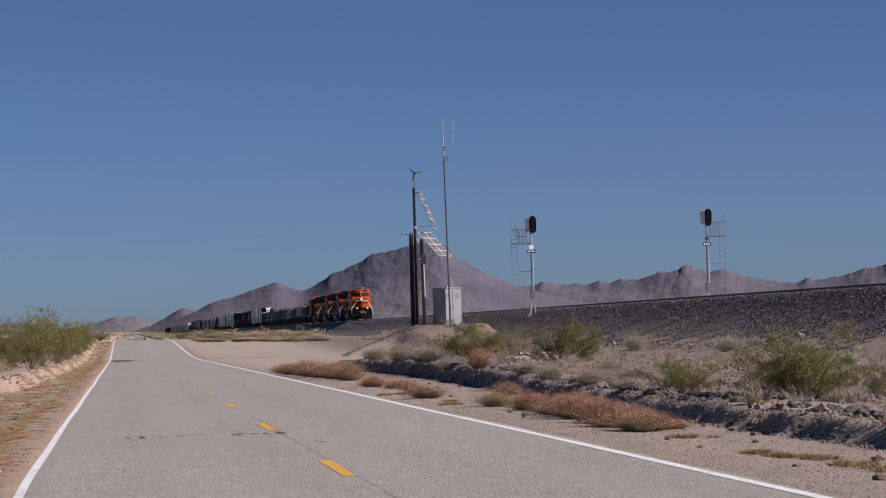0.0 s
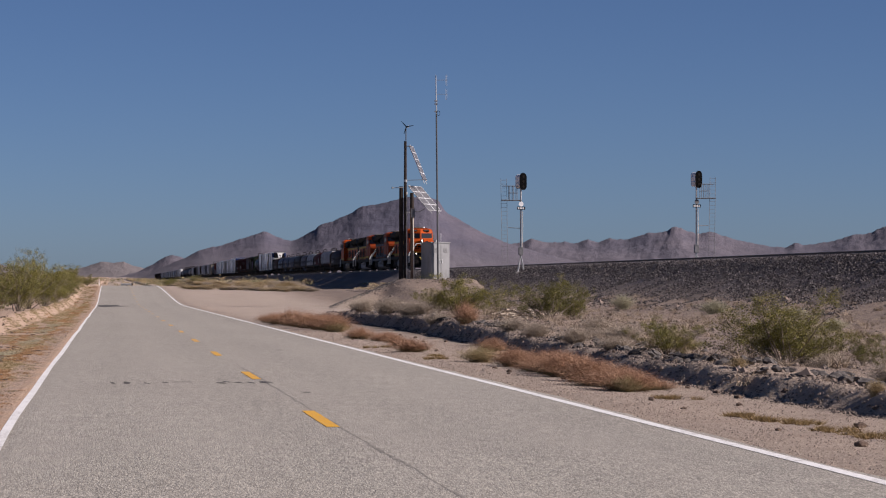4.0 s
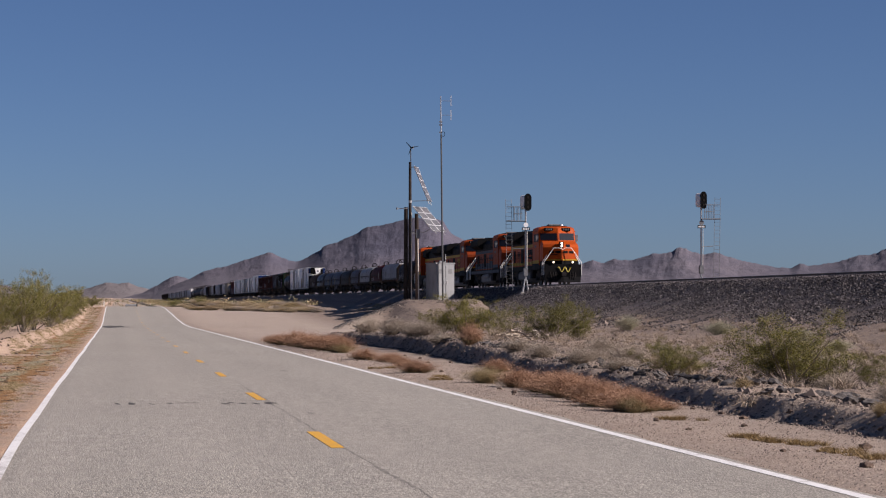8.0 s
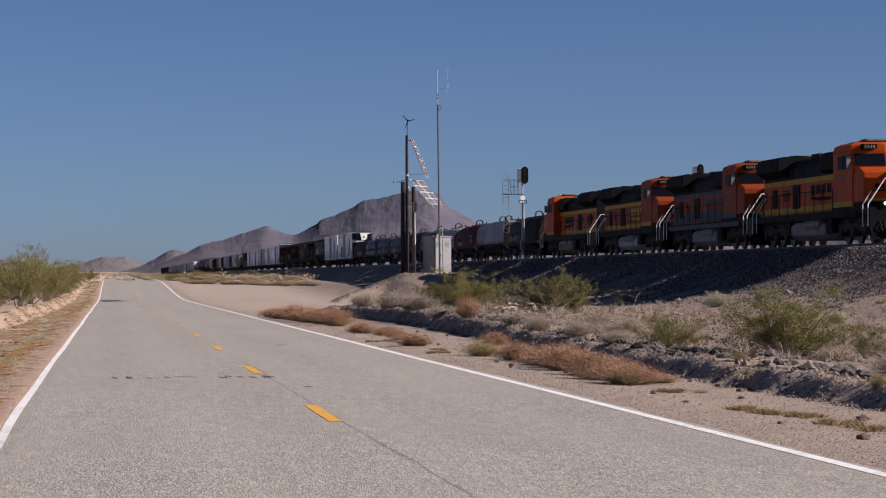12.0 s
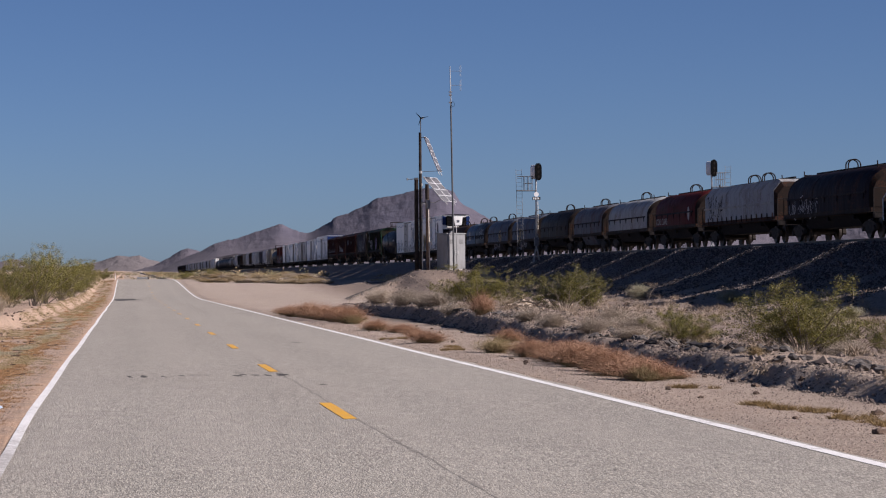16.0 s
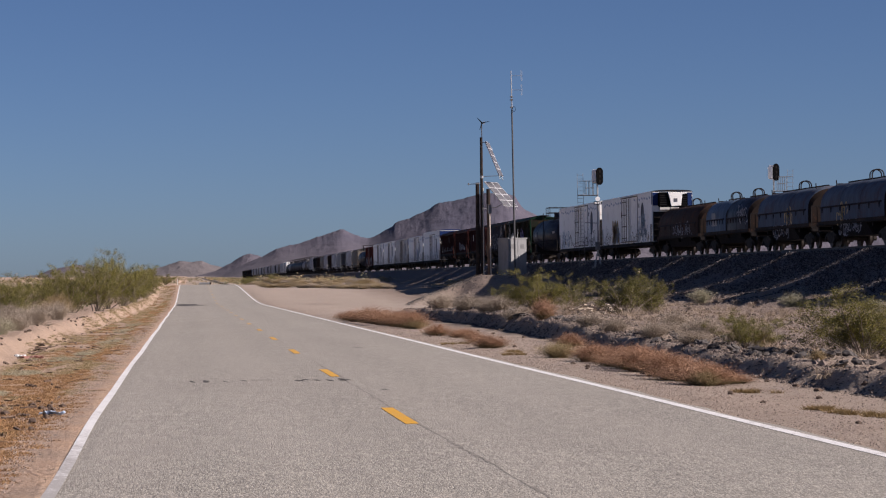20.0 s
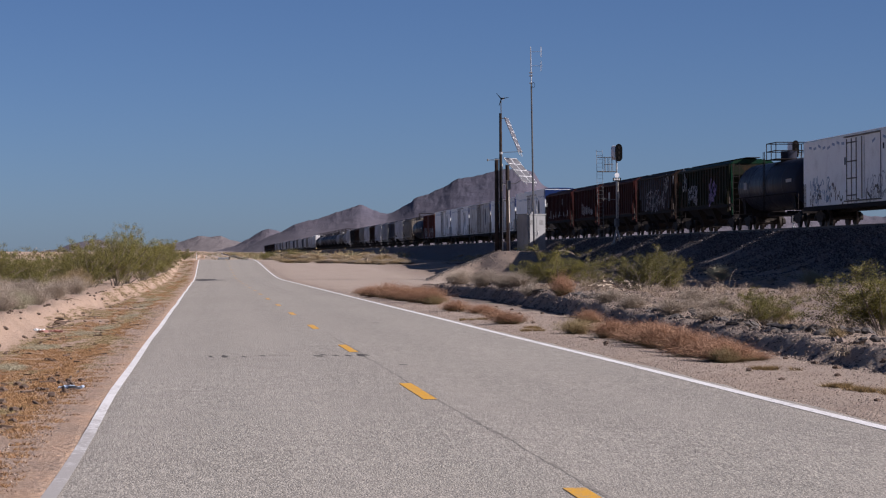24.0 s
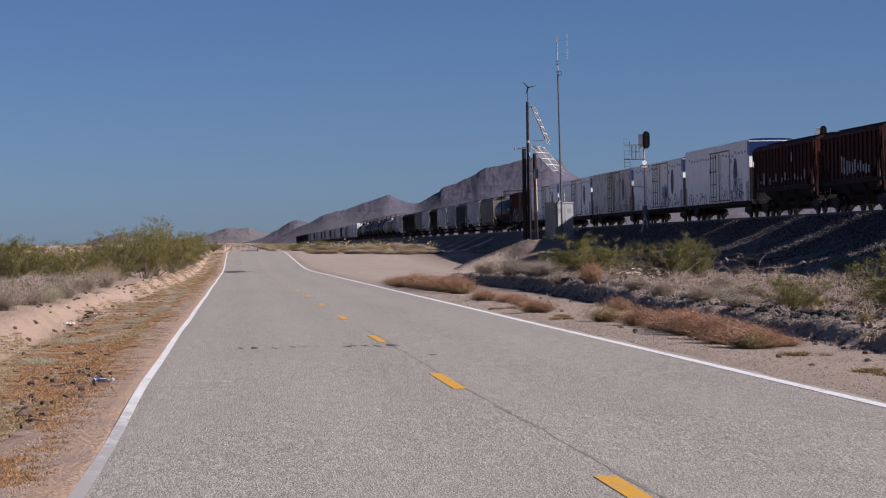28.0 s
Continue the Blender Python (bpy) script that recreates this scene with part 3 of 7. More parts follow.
def build_mountains():
    """Ridges of dry rock round the valley. A crest: bearing in degrees and height in metres of its tops and saddles."""
    def ridge(name, label, distance, depth, crest, seed, mat="rock", crag=1.0):
        na, nr = 620, 60
        lo, hi = crest[0][0], crest[-1][0]
        # lower down the slopes forget the notches of the crest
        at = np.linspace(lo, hi, 400)
        high = np.interp(at, [p[0] for p in crest], [p[1] for p in crest])
        wide = max(5, int(0.45 * 400 / (hi - lo)))
        bell = np.hanning(2 * wide + 1)
        soft = np.convolve(np.pad(high, wide, mode="edge"), bell / bell.sum(), mode="valid")
        verts = []
        for j in range(nr):
            t = j / (nr - 1)
            shape = t / 0.75 if t < 0.75 else max(0.0, 1 - (t - 0.75) / 0.25)
            for i in range(na):
                a = lo + (hi - lo) * i / (na - 1)
                # the crest line wanders as it comes down the slope, which bends the spurs
                r = distance - depth * 0.75 + depth * t
                u, w = distance * radians(a), r
                warp = a + (1 - shape) * (0.22 * noise.noise(Vector((u * 0.012, w * 0.012, seed))) + 0.09 * noise.noise(Vector((u * 0.035, w * 0.035, seed + 4))))
                k = shape ** 8
                top = float(k * np.interp(a, at, high) + (1 - k) * np.interp(warp, at, soft))
                top *= 1 + k * k * crag * (0.014 * noise.noise(Vector((a * 4.0, 0.0, seed))) + 0.010 * noise.noise(Vector((a * 13.0, 0.0, seed))))
                spur = noise.fractal(Vector((u * 0.010 + w * 0.004, w * 0.010, seed + 9)), 1.0, 2.1, 5)
                body = shape ** 1.3 + 0.075 * spur * shape * (1 - shape) * 4
                rough = noise.fractal(Vector((u * 0.09, w * 0.07, seed)), 0.8, 2.2, 4)
                z = top * max(0.0, body) + (0.2 + 0.007 * top) * rough * crag * min(1.0, top / 15)
                verts.append((r * math.sin(radians(a)), r * math.cos(radians(a)), z - 5.0 * (1 - min(1.0, shape * 6)) - 2.0))
        faces = [(j * na + i, j * na + i + 1, (j + 1) * na + i + 1, (j + 1) * na + i) for j in range(nr - 1) for i in range(na - 1)]
        ob = new(name, quick_mesh(name, verts, faces, MAT[mat], True))
        tagged(ob, label, "mountain", kind="structure")

    ridge("mountain_main", "bare brown rocky mountain with a broad summit, its colour tinted purplish for haze", 3000, 420,
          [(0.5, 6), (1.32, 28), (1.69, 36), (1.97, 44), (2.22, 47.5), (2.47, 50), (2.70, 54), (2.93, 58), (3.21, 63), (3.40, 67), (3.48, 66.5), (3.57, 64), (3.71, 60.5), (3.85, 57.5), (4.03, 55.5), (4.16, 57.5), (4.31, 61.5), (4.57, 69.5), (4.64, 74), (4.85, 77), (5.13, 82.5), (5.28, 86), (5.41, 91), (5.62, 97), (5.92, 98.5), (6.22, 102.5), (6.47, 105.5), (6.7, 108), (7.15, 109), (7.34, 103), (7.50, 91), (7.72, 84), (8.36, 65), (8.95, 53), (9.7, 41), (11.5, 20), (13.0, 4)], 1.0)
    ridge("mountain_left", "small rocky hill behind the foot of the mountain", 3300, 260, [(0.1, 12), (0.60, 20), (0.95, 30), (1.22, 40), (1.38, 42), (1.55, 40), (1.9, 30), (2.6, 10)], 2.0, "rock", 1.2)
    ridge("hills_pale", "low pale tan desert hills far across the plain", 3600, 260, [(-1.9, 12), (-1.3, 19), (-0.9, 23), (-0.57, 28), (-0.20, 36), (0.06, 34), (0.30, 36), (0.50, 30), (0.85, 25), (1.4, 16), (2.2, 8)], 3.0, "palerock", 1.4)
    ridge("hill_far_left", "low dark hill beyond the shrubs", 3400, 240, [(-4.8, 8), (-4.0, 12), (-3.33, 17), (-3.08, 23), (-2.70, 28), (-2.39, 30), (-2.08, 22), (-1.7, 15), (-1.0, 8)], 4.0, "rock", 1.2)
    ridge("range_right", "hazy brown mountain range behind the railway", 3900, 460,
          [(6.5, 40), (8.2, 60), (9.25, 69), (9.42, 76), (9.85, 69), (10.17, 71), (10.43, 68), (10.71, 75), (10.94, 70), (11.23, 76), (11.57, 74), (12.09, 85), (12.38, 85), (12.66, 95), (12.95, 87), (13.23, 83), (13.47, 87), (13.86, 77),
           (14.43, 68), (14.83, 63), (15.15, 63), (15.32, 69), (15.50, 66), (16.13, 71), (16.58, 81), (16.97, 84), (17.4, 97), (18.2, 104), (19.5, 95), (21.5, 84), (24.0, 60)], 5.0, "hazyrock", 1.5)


build_mountains()

# ---- signals, mast and cabinet beside the track ----
MAT.update({
    "galv": plain("galvanised_steel", (0.33, 0.335, 0.34), 0.5, 0.5, 0.2), "mastgrey": plain("weathered_grey_steel", (0.16, 0.16, 0.165), 0.6, 0.3),
    "black": plain("flat_black_paint", (0.005, 0.005, 0.0055), 0.95, 0, 0.2, 6.0, 0.0), "silver": plain("aluminium_paint", (0.70, 0.71, 0.72), 0.45, 0.0, 0.15),
    "disc": plain("white_enamel", (0.80, 0.80, 0.80), 0.35, 0, 0.08), "concrete": plain("pale_concrete", (0.42, 0.39, 0.35), 0.95),
    "pole": plain("creosoted_pole_wood", (0.032, 0.024, 0.020), 0.9, 0, 0.5, 3.0, 0.2), "brownpole": plain("weathered_brown_pole_wood", (0.15, 0.095, 0.062), 0.9, 0, 0.4, 3.0), "darktube": plain("dark_grey_tube", (0.06, 0.062, 0.068), 0.7, 0.0, 0.2), "palepipe": plain("pale_plastic_pipe", (0.58, 0.53, 0.45), 0.6, 0, 0.2),
    "backsheet": plain("pale_back_sheet", (0.125, 0.12, 0.13), 0.6, 0, 0.1, 6.0, 0.2), "framegrey": plain("pale_module_frame", (0.72, 0.73, 0.75), 0.5, 0, 0.1), "cell": plain("solar_cell_glass", (0.11, 0.11, 0.12), 0.4, 0, 0.2, 6.0, 0.2), "cabinet": paint("grey_cabinet_paint", (0.285, 0.29, 0.295), 0.25, 0.5),
    "lamplens": plain("dark_signal_lens", (0.006, 0.005, 0.005), 0.7, 0, 0.2, 6.0, 0.05), 
})


def build_signal(x, y, z, side, label, disc="disc"):
    """A wayside colour-light signal; side is -1 or 1 for where its ladder and platform stand."""
    sig = thing("railway_signal", label, "railway signal", "wayside signals by the track")
    sig.matrix_basis = pose(x, y, z)
    part("base", Shape().box(-0.42, 0.42, -0.42, 0.42, -0.7, 0.06), "concrete", sig, "concrete footing", bevel=0.03)
    for dx, dy in ((-0.24, -0.22), (0.24, -0.22), (0.24, 0.22), (-0.24, 0.22)):
        part("leg", Shape().rod((dx, dy, 0.05), (dx * 0.25, dy * 0.25, 1.1), 0.045, 6), "galv", sig)
    part("mast", Shape().rod((0, 0, 0.9), (0, 0, 6.7), 0.066, 12), "galv", sig, smooth=True)
    part("junction_box", Shape().box(-0.17, 0.17, -0.2, 0.16, 1.35, 2.0), "mastgrey", sig, "grey junction box", bevel=0.02)
    part("disc", Shape().rod((0, -0.16, 5.42), (0, -0.13, 5.42), 0.19, 20), disc, sig, "round white disc" if disc == "disc" else "round grey disc")
    plate = part("number_plate", Shape().box(-0.32, 0.32, -0.15, -0.12, 4.98, 5.22), "black", sig, "black plate with pale bars")
    for i in range(4):
        part("bar", Shape().box(-0.25 + 0.13 * i, -0.17 + 0.13 * i, -0.156, -0.15, 5.03, 5.17), "disc", plate)
    # the head: oval background with hooded lenses, its housing behind
    turn = Matrix.Rotation(radians(33), 4, "Z")
    head = part("head", Shape().prism([(0.36 * math.cos(a), 7.22 + 0.33 * (1 if math.sin(a) > 0 else -1) + 0.36 * math.sin(a)) for a in [2 * math.pi * (i + 0.5) / 24 for i in range(24)]], -0.30, -0.24),
                "black", sig, "black oval backing plate")
    head.matrix_basis = turn
    part("housing", Shape().prism([(0.235 * math.cos(a), 7.22 + 0.33 * (1 if math.sin(a) > 0 else -1) + 0.235 * math.sin(a)) for a in [2 * math.pi * (i + 0.5) / 20 for i in range(20)]], -0.24, 0.40),
         "silver", head, "silver housing", smooth=True)
    for k in (0, 1, 2):
        zc = 7.62 - 0.40 * k
        hood, n = Shape(), 12
        ring = [(0.17 * math.cos(a), zc + 0.17 * math.sin(a)) for a in [radians(-40 + 260 * i / (n - 1)) for i in range(n)]]
        inner = [(0.155 * math.cos(a), zc + 0.155 * math.sin(a)) for a in [radians(-40 + 260 * i / (n - 1)) for i in range(n)]]
        hood.prism(ring + inner[::-1], -0.325, -0.30)
        part("visor", hood, "black", head)
        part("lens", Shape().rod((0, -0.315, zc), (0, -0.302, zc), 0.13, 16), "lamplens", head, "dark glass lens")
    part("bracket", Shape().rod((0, 0, 6.55), (0, 0.1, 6.75), 0.09, 8), "silver", sig)
    # platform, rail and ladder
    p = Shape()
    p.box(min(0, side * 1.55), max(0, side * 1.55), -0.3, 0.3, 5.68, 5.73)
    for yy in (-0.3, 0.3):
        p.rod((0, yy, 5.72), (side * 1.55, yy, 5.72), 0.03, 6)
    part("platform", p, "mastgrey", sig)
    r = Shape()
    for h in (6.3, 6.85):
        r.rod((side * 0.3, 0.3, h), (side * (1.5 if h > 6.5 else 0.95), 0.3, h), 0.022, 6)
        r.rod((side * 0.3, -0.3, h), (side * (1.5 if h > 6.5 else 0.95), -0.3, h), 0.022, 6)
    for dx in (0.35, 0.65, 0.95):
        for yy in (-0.3, 0.3):
            r.rod((side * dx, yy, 5.72), (side * dx, yy, 6.85), 0.022, 6)
    part("railing", r, "mastgrey", sig)
    ladder = Shape()
    x0, x1 = side * 1.02, side * 1.48
    for xx in (x0, x1):
        ladder.rod((xx, 0.1, 0.2), (xx + side * 0.12, 0.1, 7.45), 0.016, 6)
    k = 0.5
    while k < 7.4:
        lean = side * 0.12 * (k - 0.2) / 7.25
        ladder.rod((x0 + lean, 0.1, k), (x1 + lean, 0.1, k), 0.011, 5)
        k += 0.31
    part("ladder", ladder, "mastgrey", sig, "thin steel ladder")
    part("ladder_brace", Shape().rod((0, 0, 3.5), (side * 1.0, 0.1, 3.55), 0.03, 6), "mastgrey", sig)
    part("cable", Shape().path([(0.1, -0.1, 1.9), (0.13, -0.11, 3.2), (0.12, -0.1, 4.9)], 0.02, 6), "palepipe", sig)
    return sig


build_signal(32.35, 199.7, 2.56, -1, "grey wayside signal with black oval head and ladder")
build_signal(46.45, 199.0, 2.80, 1, "grey wayside signal behind the track with black oval head", "mastgrey")


def solar_array(name, corner, along, down, rows, cols, label):
    """Framed modules in a slanting rack."""
    corner, along, down = Vector(corner), Vector(along), Vector(down)
    out = along.cross(down).normalized()
    if out.x < 0:
        out = -out
    rack = thing(name, label, "solar panel", "solar panels on the pole")

    def slab(a0, a1, d0, d1, t0, t1):
        base = [corner + along * a + down * d for a, d in ((a0, d0), (a1, d0), (a1, d1), (a0, d1))]
        return [p + out * t0 for p in base] + [p + out * t1 for p in base]
    faces = [(0, 1, 2, 3), (4, 7, 6, 5), (0, 4, 5, 1), (1, 5, 6, 2), (2, 6, 7, 3), (3, 7, 4, 0)]
    for i in range(cols):
        for j in range(rows):
            m = part("module", Shape().add(slab((i + 0.03) / cols, (i + 0.97) / cols, (j + 0.03) / rows, (j + 0.97) / rows, 0.0, 0.03), faces), "cell", rack)
            part("back_sheet", Shape().add(slab((i + 0.03) / cols, (i + 0.97) / cols, (j + 0.03) / rows, (j + 0.97) / rows, -0.012, -0.004), faces), "backsheet", m, "pale back sheet")
            rim = Shape()
            w, h = 0.022 / cols, 0.030 / rows
            a0, a1, d0, d1 = (i + 0.015) / cols, (i + 0.985) / cols, (j + 0.015) / rows, (j + 0.985) / rows
            for q in ((a0, a1, d0, d0 + h), (a0, a1, d1 - h, d1), (a0, a0 + w, d0 + h, d1 - h), (a1 - w, a1, d0 + h, d1 - h)):
                rim.add(slab(*q, -0.02, 0.045), faces)
            part("module_frame", rim, "framegrey", m)
    rails = Shape()
    for a in (0.2, 0.8):
        rails.rod(corner + along * a - out * 0.06, corner + along * a + down * 1.10 - out * 0.06, 0.03, 6)
    part("rack_rail", rails, "galv", rack)
    return rack


def build_mast():
    z = 2.02
    tall = thing("utility_pole", "tall dark wooden pole carrying solar panels and conduit", "utility pole", "poles on the mound")
    tall.matrix_basis = pose(23.84, 206, z)
    part("shaft", Shape().rod((0, 0, -0.4), (-0.02, 0, 11.25), 0.15, 14, 0.11), "pole", tall, smooth=True)
    part("conduit", Shape().rod((0.10, -0.13, 0), (0.09, -0.12, 7.1), 0.045, 8), "palepipe", tall, "pale conduit pipe", smooth=True)
    part("band", Shape().rod((0, 0, 7.9), (0, 0, 8.1), 0.14, 12), "galv", tall, "steel band")
    part("bracket_arm", Shape().rod((0, 0, 8.05), (1.75, -0.3, 8.1), 0.025, 6), "mastgrey", tall)
    part("bracket_arm", Shape().rod((0, 0, 10.8), (0.45, -0.3, 10.85), 0.03, 6), "mastgrey", tall)
    stub = thing("utility_pole", "thick short dark wooden pole with crosspiece", "utility pole", "poles on the mound")
    stub.matrix_basis = pose(23.50, 206.1, z)
    part("shaft", Shape().rod((0, 0, -0.4), (0, 0, 7.55), 0.19, 14, 0.16), "pole", stub, smooth=True)
    part("crosspiece", Shape().rod((-0.75, -0.15, 7.42), (0.3, -0.15, 7.46), 0.035, 6), "galv", stub)
    part("cap", Shape().rod((-0.75, -0.15, 7.34), (-0.75, -0.15, 7.52), 0.06, 8), "mastgrey", stub)
    post = thing("utility_pole", "short brown wooden pole with pale conduit and light bracket", "utility pole", "poles on the mound")
    post.matrix_basis = pose(24.40, 205.7, z)
    part("shaft", Shape().rod((0, 0, -0.4), (-0.08, 0, 7.0), 0.17, 14, 0.14), "brownpole", post, smooth=True)
    part("conduit", Shape().rod((0.09, -0.15, 0), (0.0, -0.14, 5.3), 0.045, 8), "palepipe", post, "pale conduit pipe", smooth=True)
    part("bracket_arm", Shape().path([(-0.6, -0.1, 5.55), (0.55, -0.2, 5.5), (1.0, -0.3, 5.75)], 0.03, 6), "mastgrey", post)
    part("junction_box", Shape().box(-0.16, 0.16, -0.34, -0.17, 5.0, 5.75), "mastgrey", post, "dark junction box", bevel=0.02)
    part("wrap", Shape().rod((-0.06, 0, 5.8), (-0.08, 0, 7.02), 0.165, 14, 0.15), "pole", post, "tarred pole top", smooth=True)
    part("lamp_arm", Shape().path([(0.0, -0.2, 5.3), (-0.45, -0.35, 5.45), (-0.6, -0.4, 5.35)], 0.03, 6), "mastgrey", post)
    # turbine
    turb = thing("wind_turbine", "small three-bladed wind turbine on the pole top", "wind turbine")
    turb.matrix_basis = pose(23.87, 206, z + 11.28)
    part("spindle", Shape().rod((0, 0, 0), (0, 0, 1.05), 0.04, 6), "darktube", turb)
    body = part("generator", Shape().rod((0.0, -0.25, 1.12), (0.1, 0.2, 1.12), 0.08, 10, 0.05), "mastgrey", turb, smooth=True)
    part("tail", Shape().add([(0.1, 0.2, 1.12), (0.3, 0.65, 1.05), (0.32, 0.7, 1.35), (0.1, 0.22, 1.16)], [(0, 1, 2, 3)]).rod((0.1, 0.2, 1.12), (0.3, 0.66, 1.14), 0.015, 5), "mastgrey", turb)
    for k in range(3):
        a = radians(12 + 120 * k)
        d = Vector((math.cos(a), 0.1, math.sin(a)))
        side = Vector((-math.sin(a), 0.0, math.cos(a)))
        o = Vector((0, -0.28, 1.12))
        b = Shape().add([o + side * 0.05, o - side * 0.05, o + d * 0.62 - side * 0.015, o + d * 0.62 + side * 0.015] +
                        [o + side * 0.05 + Vector((0, 0.02, 0)), o - side * 0.05 + Vector((0, 0.02, 0)), o + d * 0.62 - side * 0.015 + Vector((0, 0.02, 0)), o + d * 0.62 + side * 0.015 + Vector((0, 0.02, 0))],
                        [(0, 1, 2, 3), (4, 7, 6, 5), (0, 4, 5, 1), (1, 5, 6, 2), (2, 6, 7, 3), (3, 7, 4, 0)])
        part("blade", b, "black", turb)
    solar_array("solar_panel", (24.12, 206.0, z + 10.92), (0.42, 0.8, -0.10), (1.12, -0.25, -2.80), 5, 1, "tall narrow rack of framed solar panels, steeply tilted")
    solar_array("solar_panel", (24.02, 206.0, z + 7.62), (1.22, 0.9, -0.06), (1.62, -0.4, -2.02), 4, 2, "tilted rack of eight framed solar panels")
    # antenna
    ant = thing("antenna_mast", "slender guyed steel antenna mast with folded dipoles", "antenna")
    ant.matrix_basis = pose(26.36, 204.6, z)
    part("lower_tube", Shape().rod((0, 0, -0.3), (-0.17, 0, 13.4), 0.08, 10, 0.065), "darktube", ant, smooth=True)
    part("upper_tube", Shape().rod((-0.17, 0, 13.3), (-0.22, 0, 16.55), 0.05, 10, 0.035), "galv", ant, "paler upper tube", smooth=True)
    for h in (13.55, 14.15, 14.4):
        part("clamp", Shape().box(-0.32, -0.08, -0.09, 0.09, h, h + 0.1), "mastgrey", ant)
    loop = [(-0.02 + 0.13 * math.cos(radians(a)), -0.1, 13.45 + 0.2 * math.sin(radians(a))) for a in range(0, 361, 30)]
    part("cable_loop", Shape().path(loop, 0.018, 5), "black", ant)
    for h in (15.0, 16.15):
        part("dipole_arm", Shape().rod((-0.2, 0, h), (0.72, -0.1, h), 0.018, 6), "galv", ant)
        d = Shape()
        d.path([(0.58, -0.1, h - 0.42), (0.58, -0.1, h + 0.42), (0.66, -0.1, h + 0.42), (0.66, -0.1, h - 0.42), (0.58, -0.1, h - 0.42)], 0.012, 5)
        part("dipole", d, "galv", ant, "slim folded dipole")
    # cabinet
    cab = thing("signal_cabinet", "grey metal signal equipment cabinet on the mound", "equipment cabinet")
    cab.matrix_basis = pose(26.28, 205.8, z, 0, 0, 27)
    part("body", Shape().box(-0.9, 0.9, -0.75, 0.75, 0.08, 2.92), "cabinet", cab, bevel=0.02)
    part("roof", Shape().box(-0.96, 0.96, -0.81, 0.81, 2.922, 3.02), "cabinet", cab, bevel=0.015)
    part("plinth", Shape().box(-0.95, 0.95, -0.8, 0.8, -0.4, 0.078), "concrete", cab, "concrete plinth")
    for sx in (-0.45, 0.45):
        door = part("door", Shape().box(sx - 0.42, sx + 0.42, -0.78, -0.752, 0.2, 2.8), "cabinet", cab, bevel=0.008)
        part("handle", Shape().rod((sx + (0.34 if sx < 0 else -0.34), -0.83, 1.3), (sx + (0.34 if sx < 0 else -0.34), -0.83, 1.6), 0.02, 6), "silver", door, "steel handle")
        vent = Shape()
        for i in range(6):
            vent.box(sx - 0.18, sx + 0.18, -0.795, -0.781, 2.15 + 0.06 * i, 2.185 + 0.06 * i)
        part("vent", vent, "mastgrey", door, "louvred vent")
    part("side_panel", Shape().box(0.902, 0.925, -0.65, 0.65, 0.2, 2.8), "cabinet", cab, bevel=0.008)
    part("roof_vent", Shape().rod((0.1, 0.1, 3.02), (0.1, 0.1, 3.2), 0.12, 10), "galv", cab)
    part("aerial", Shape().rod((0.75, 0.3, 3.02), (0.75, 0.3, 3.75), 0.015, 5), "disc", cab)


build_mast()

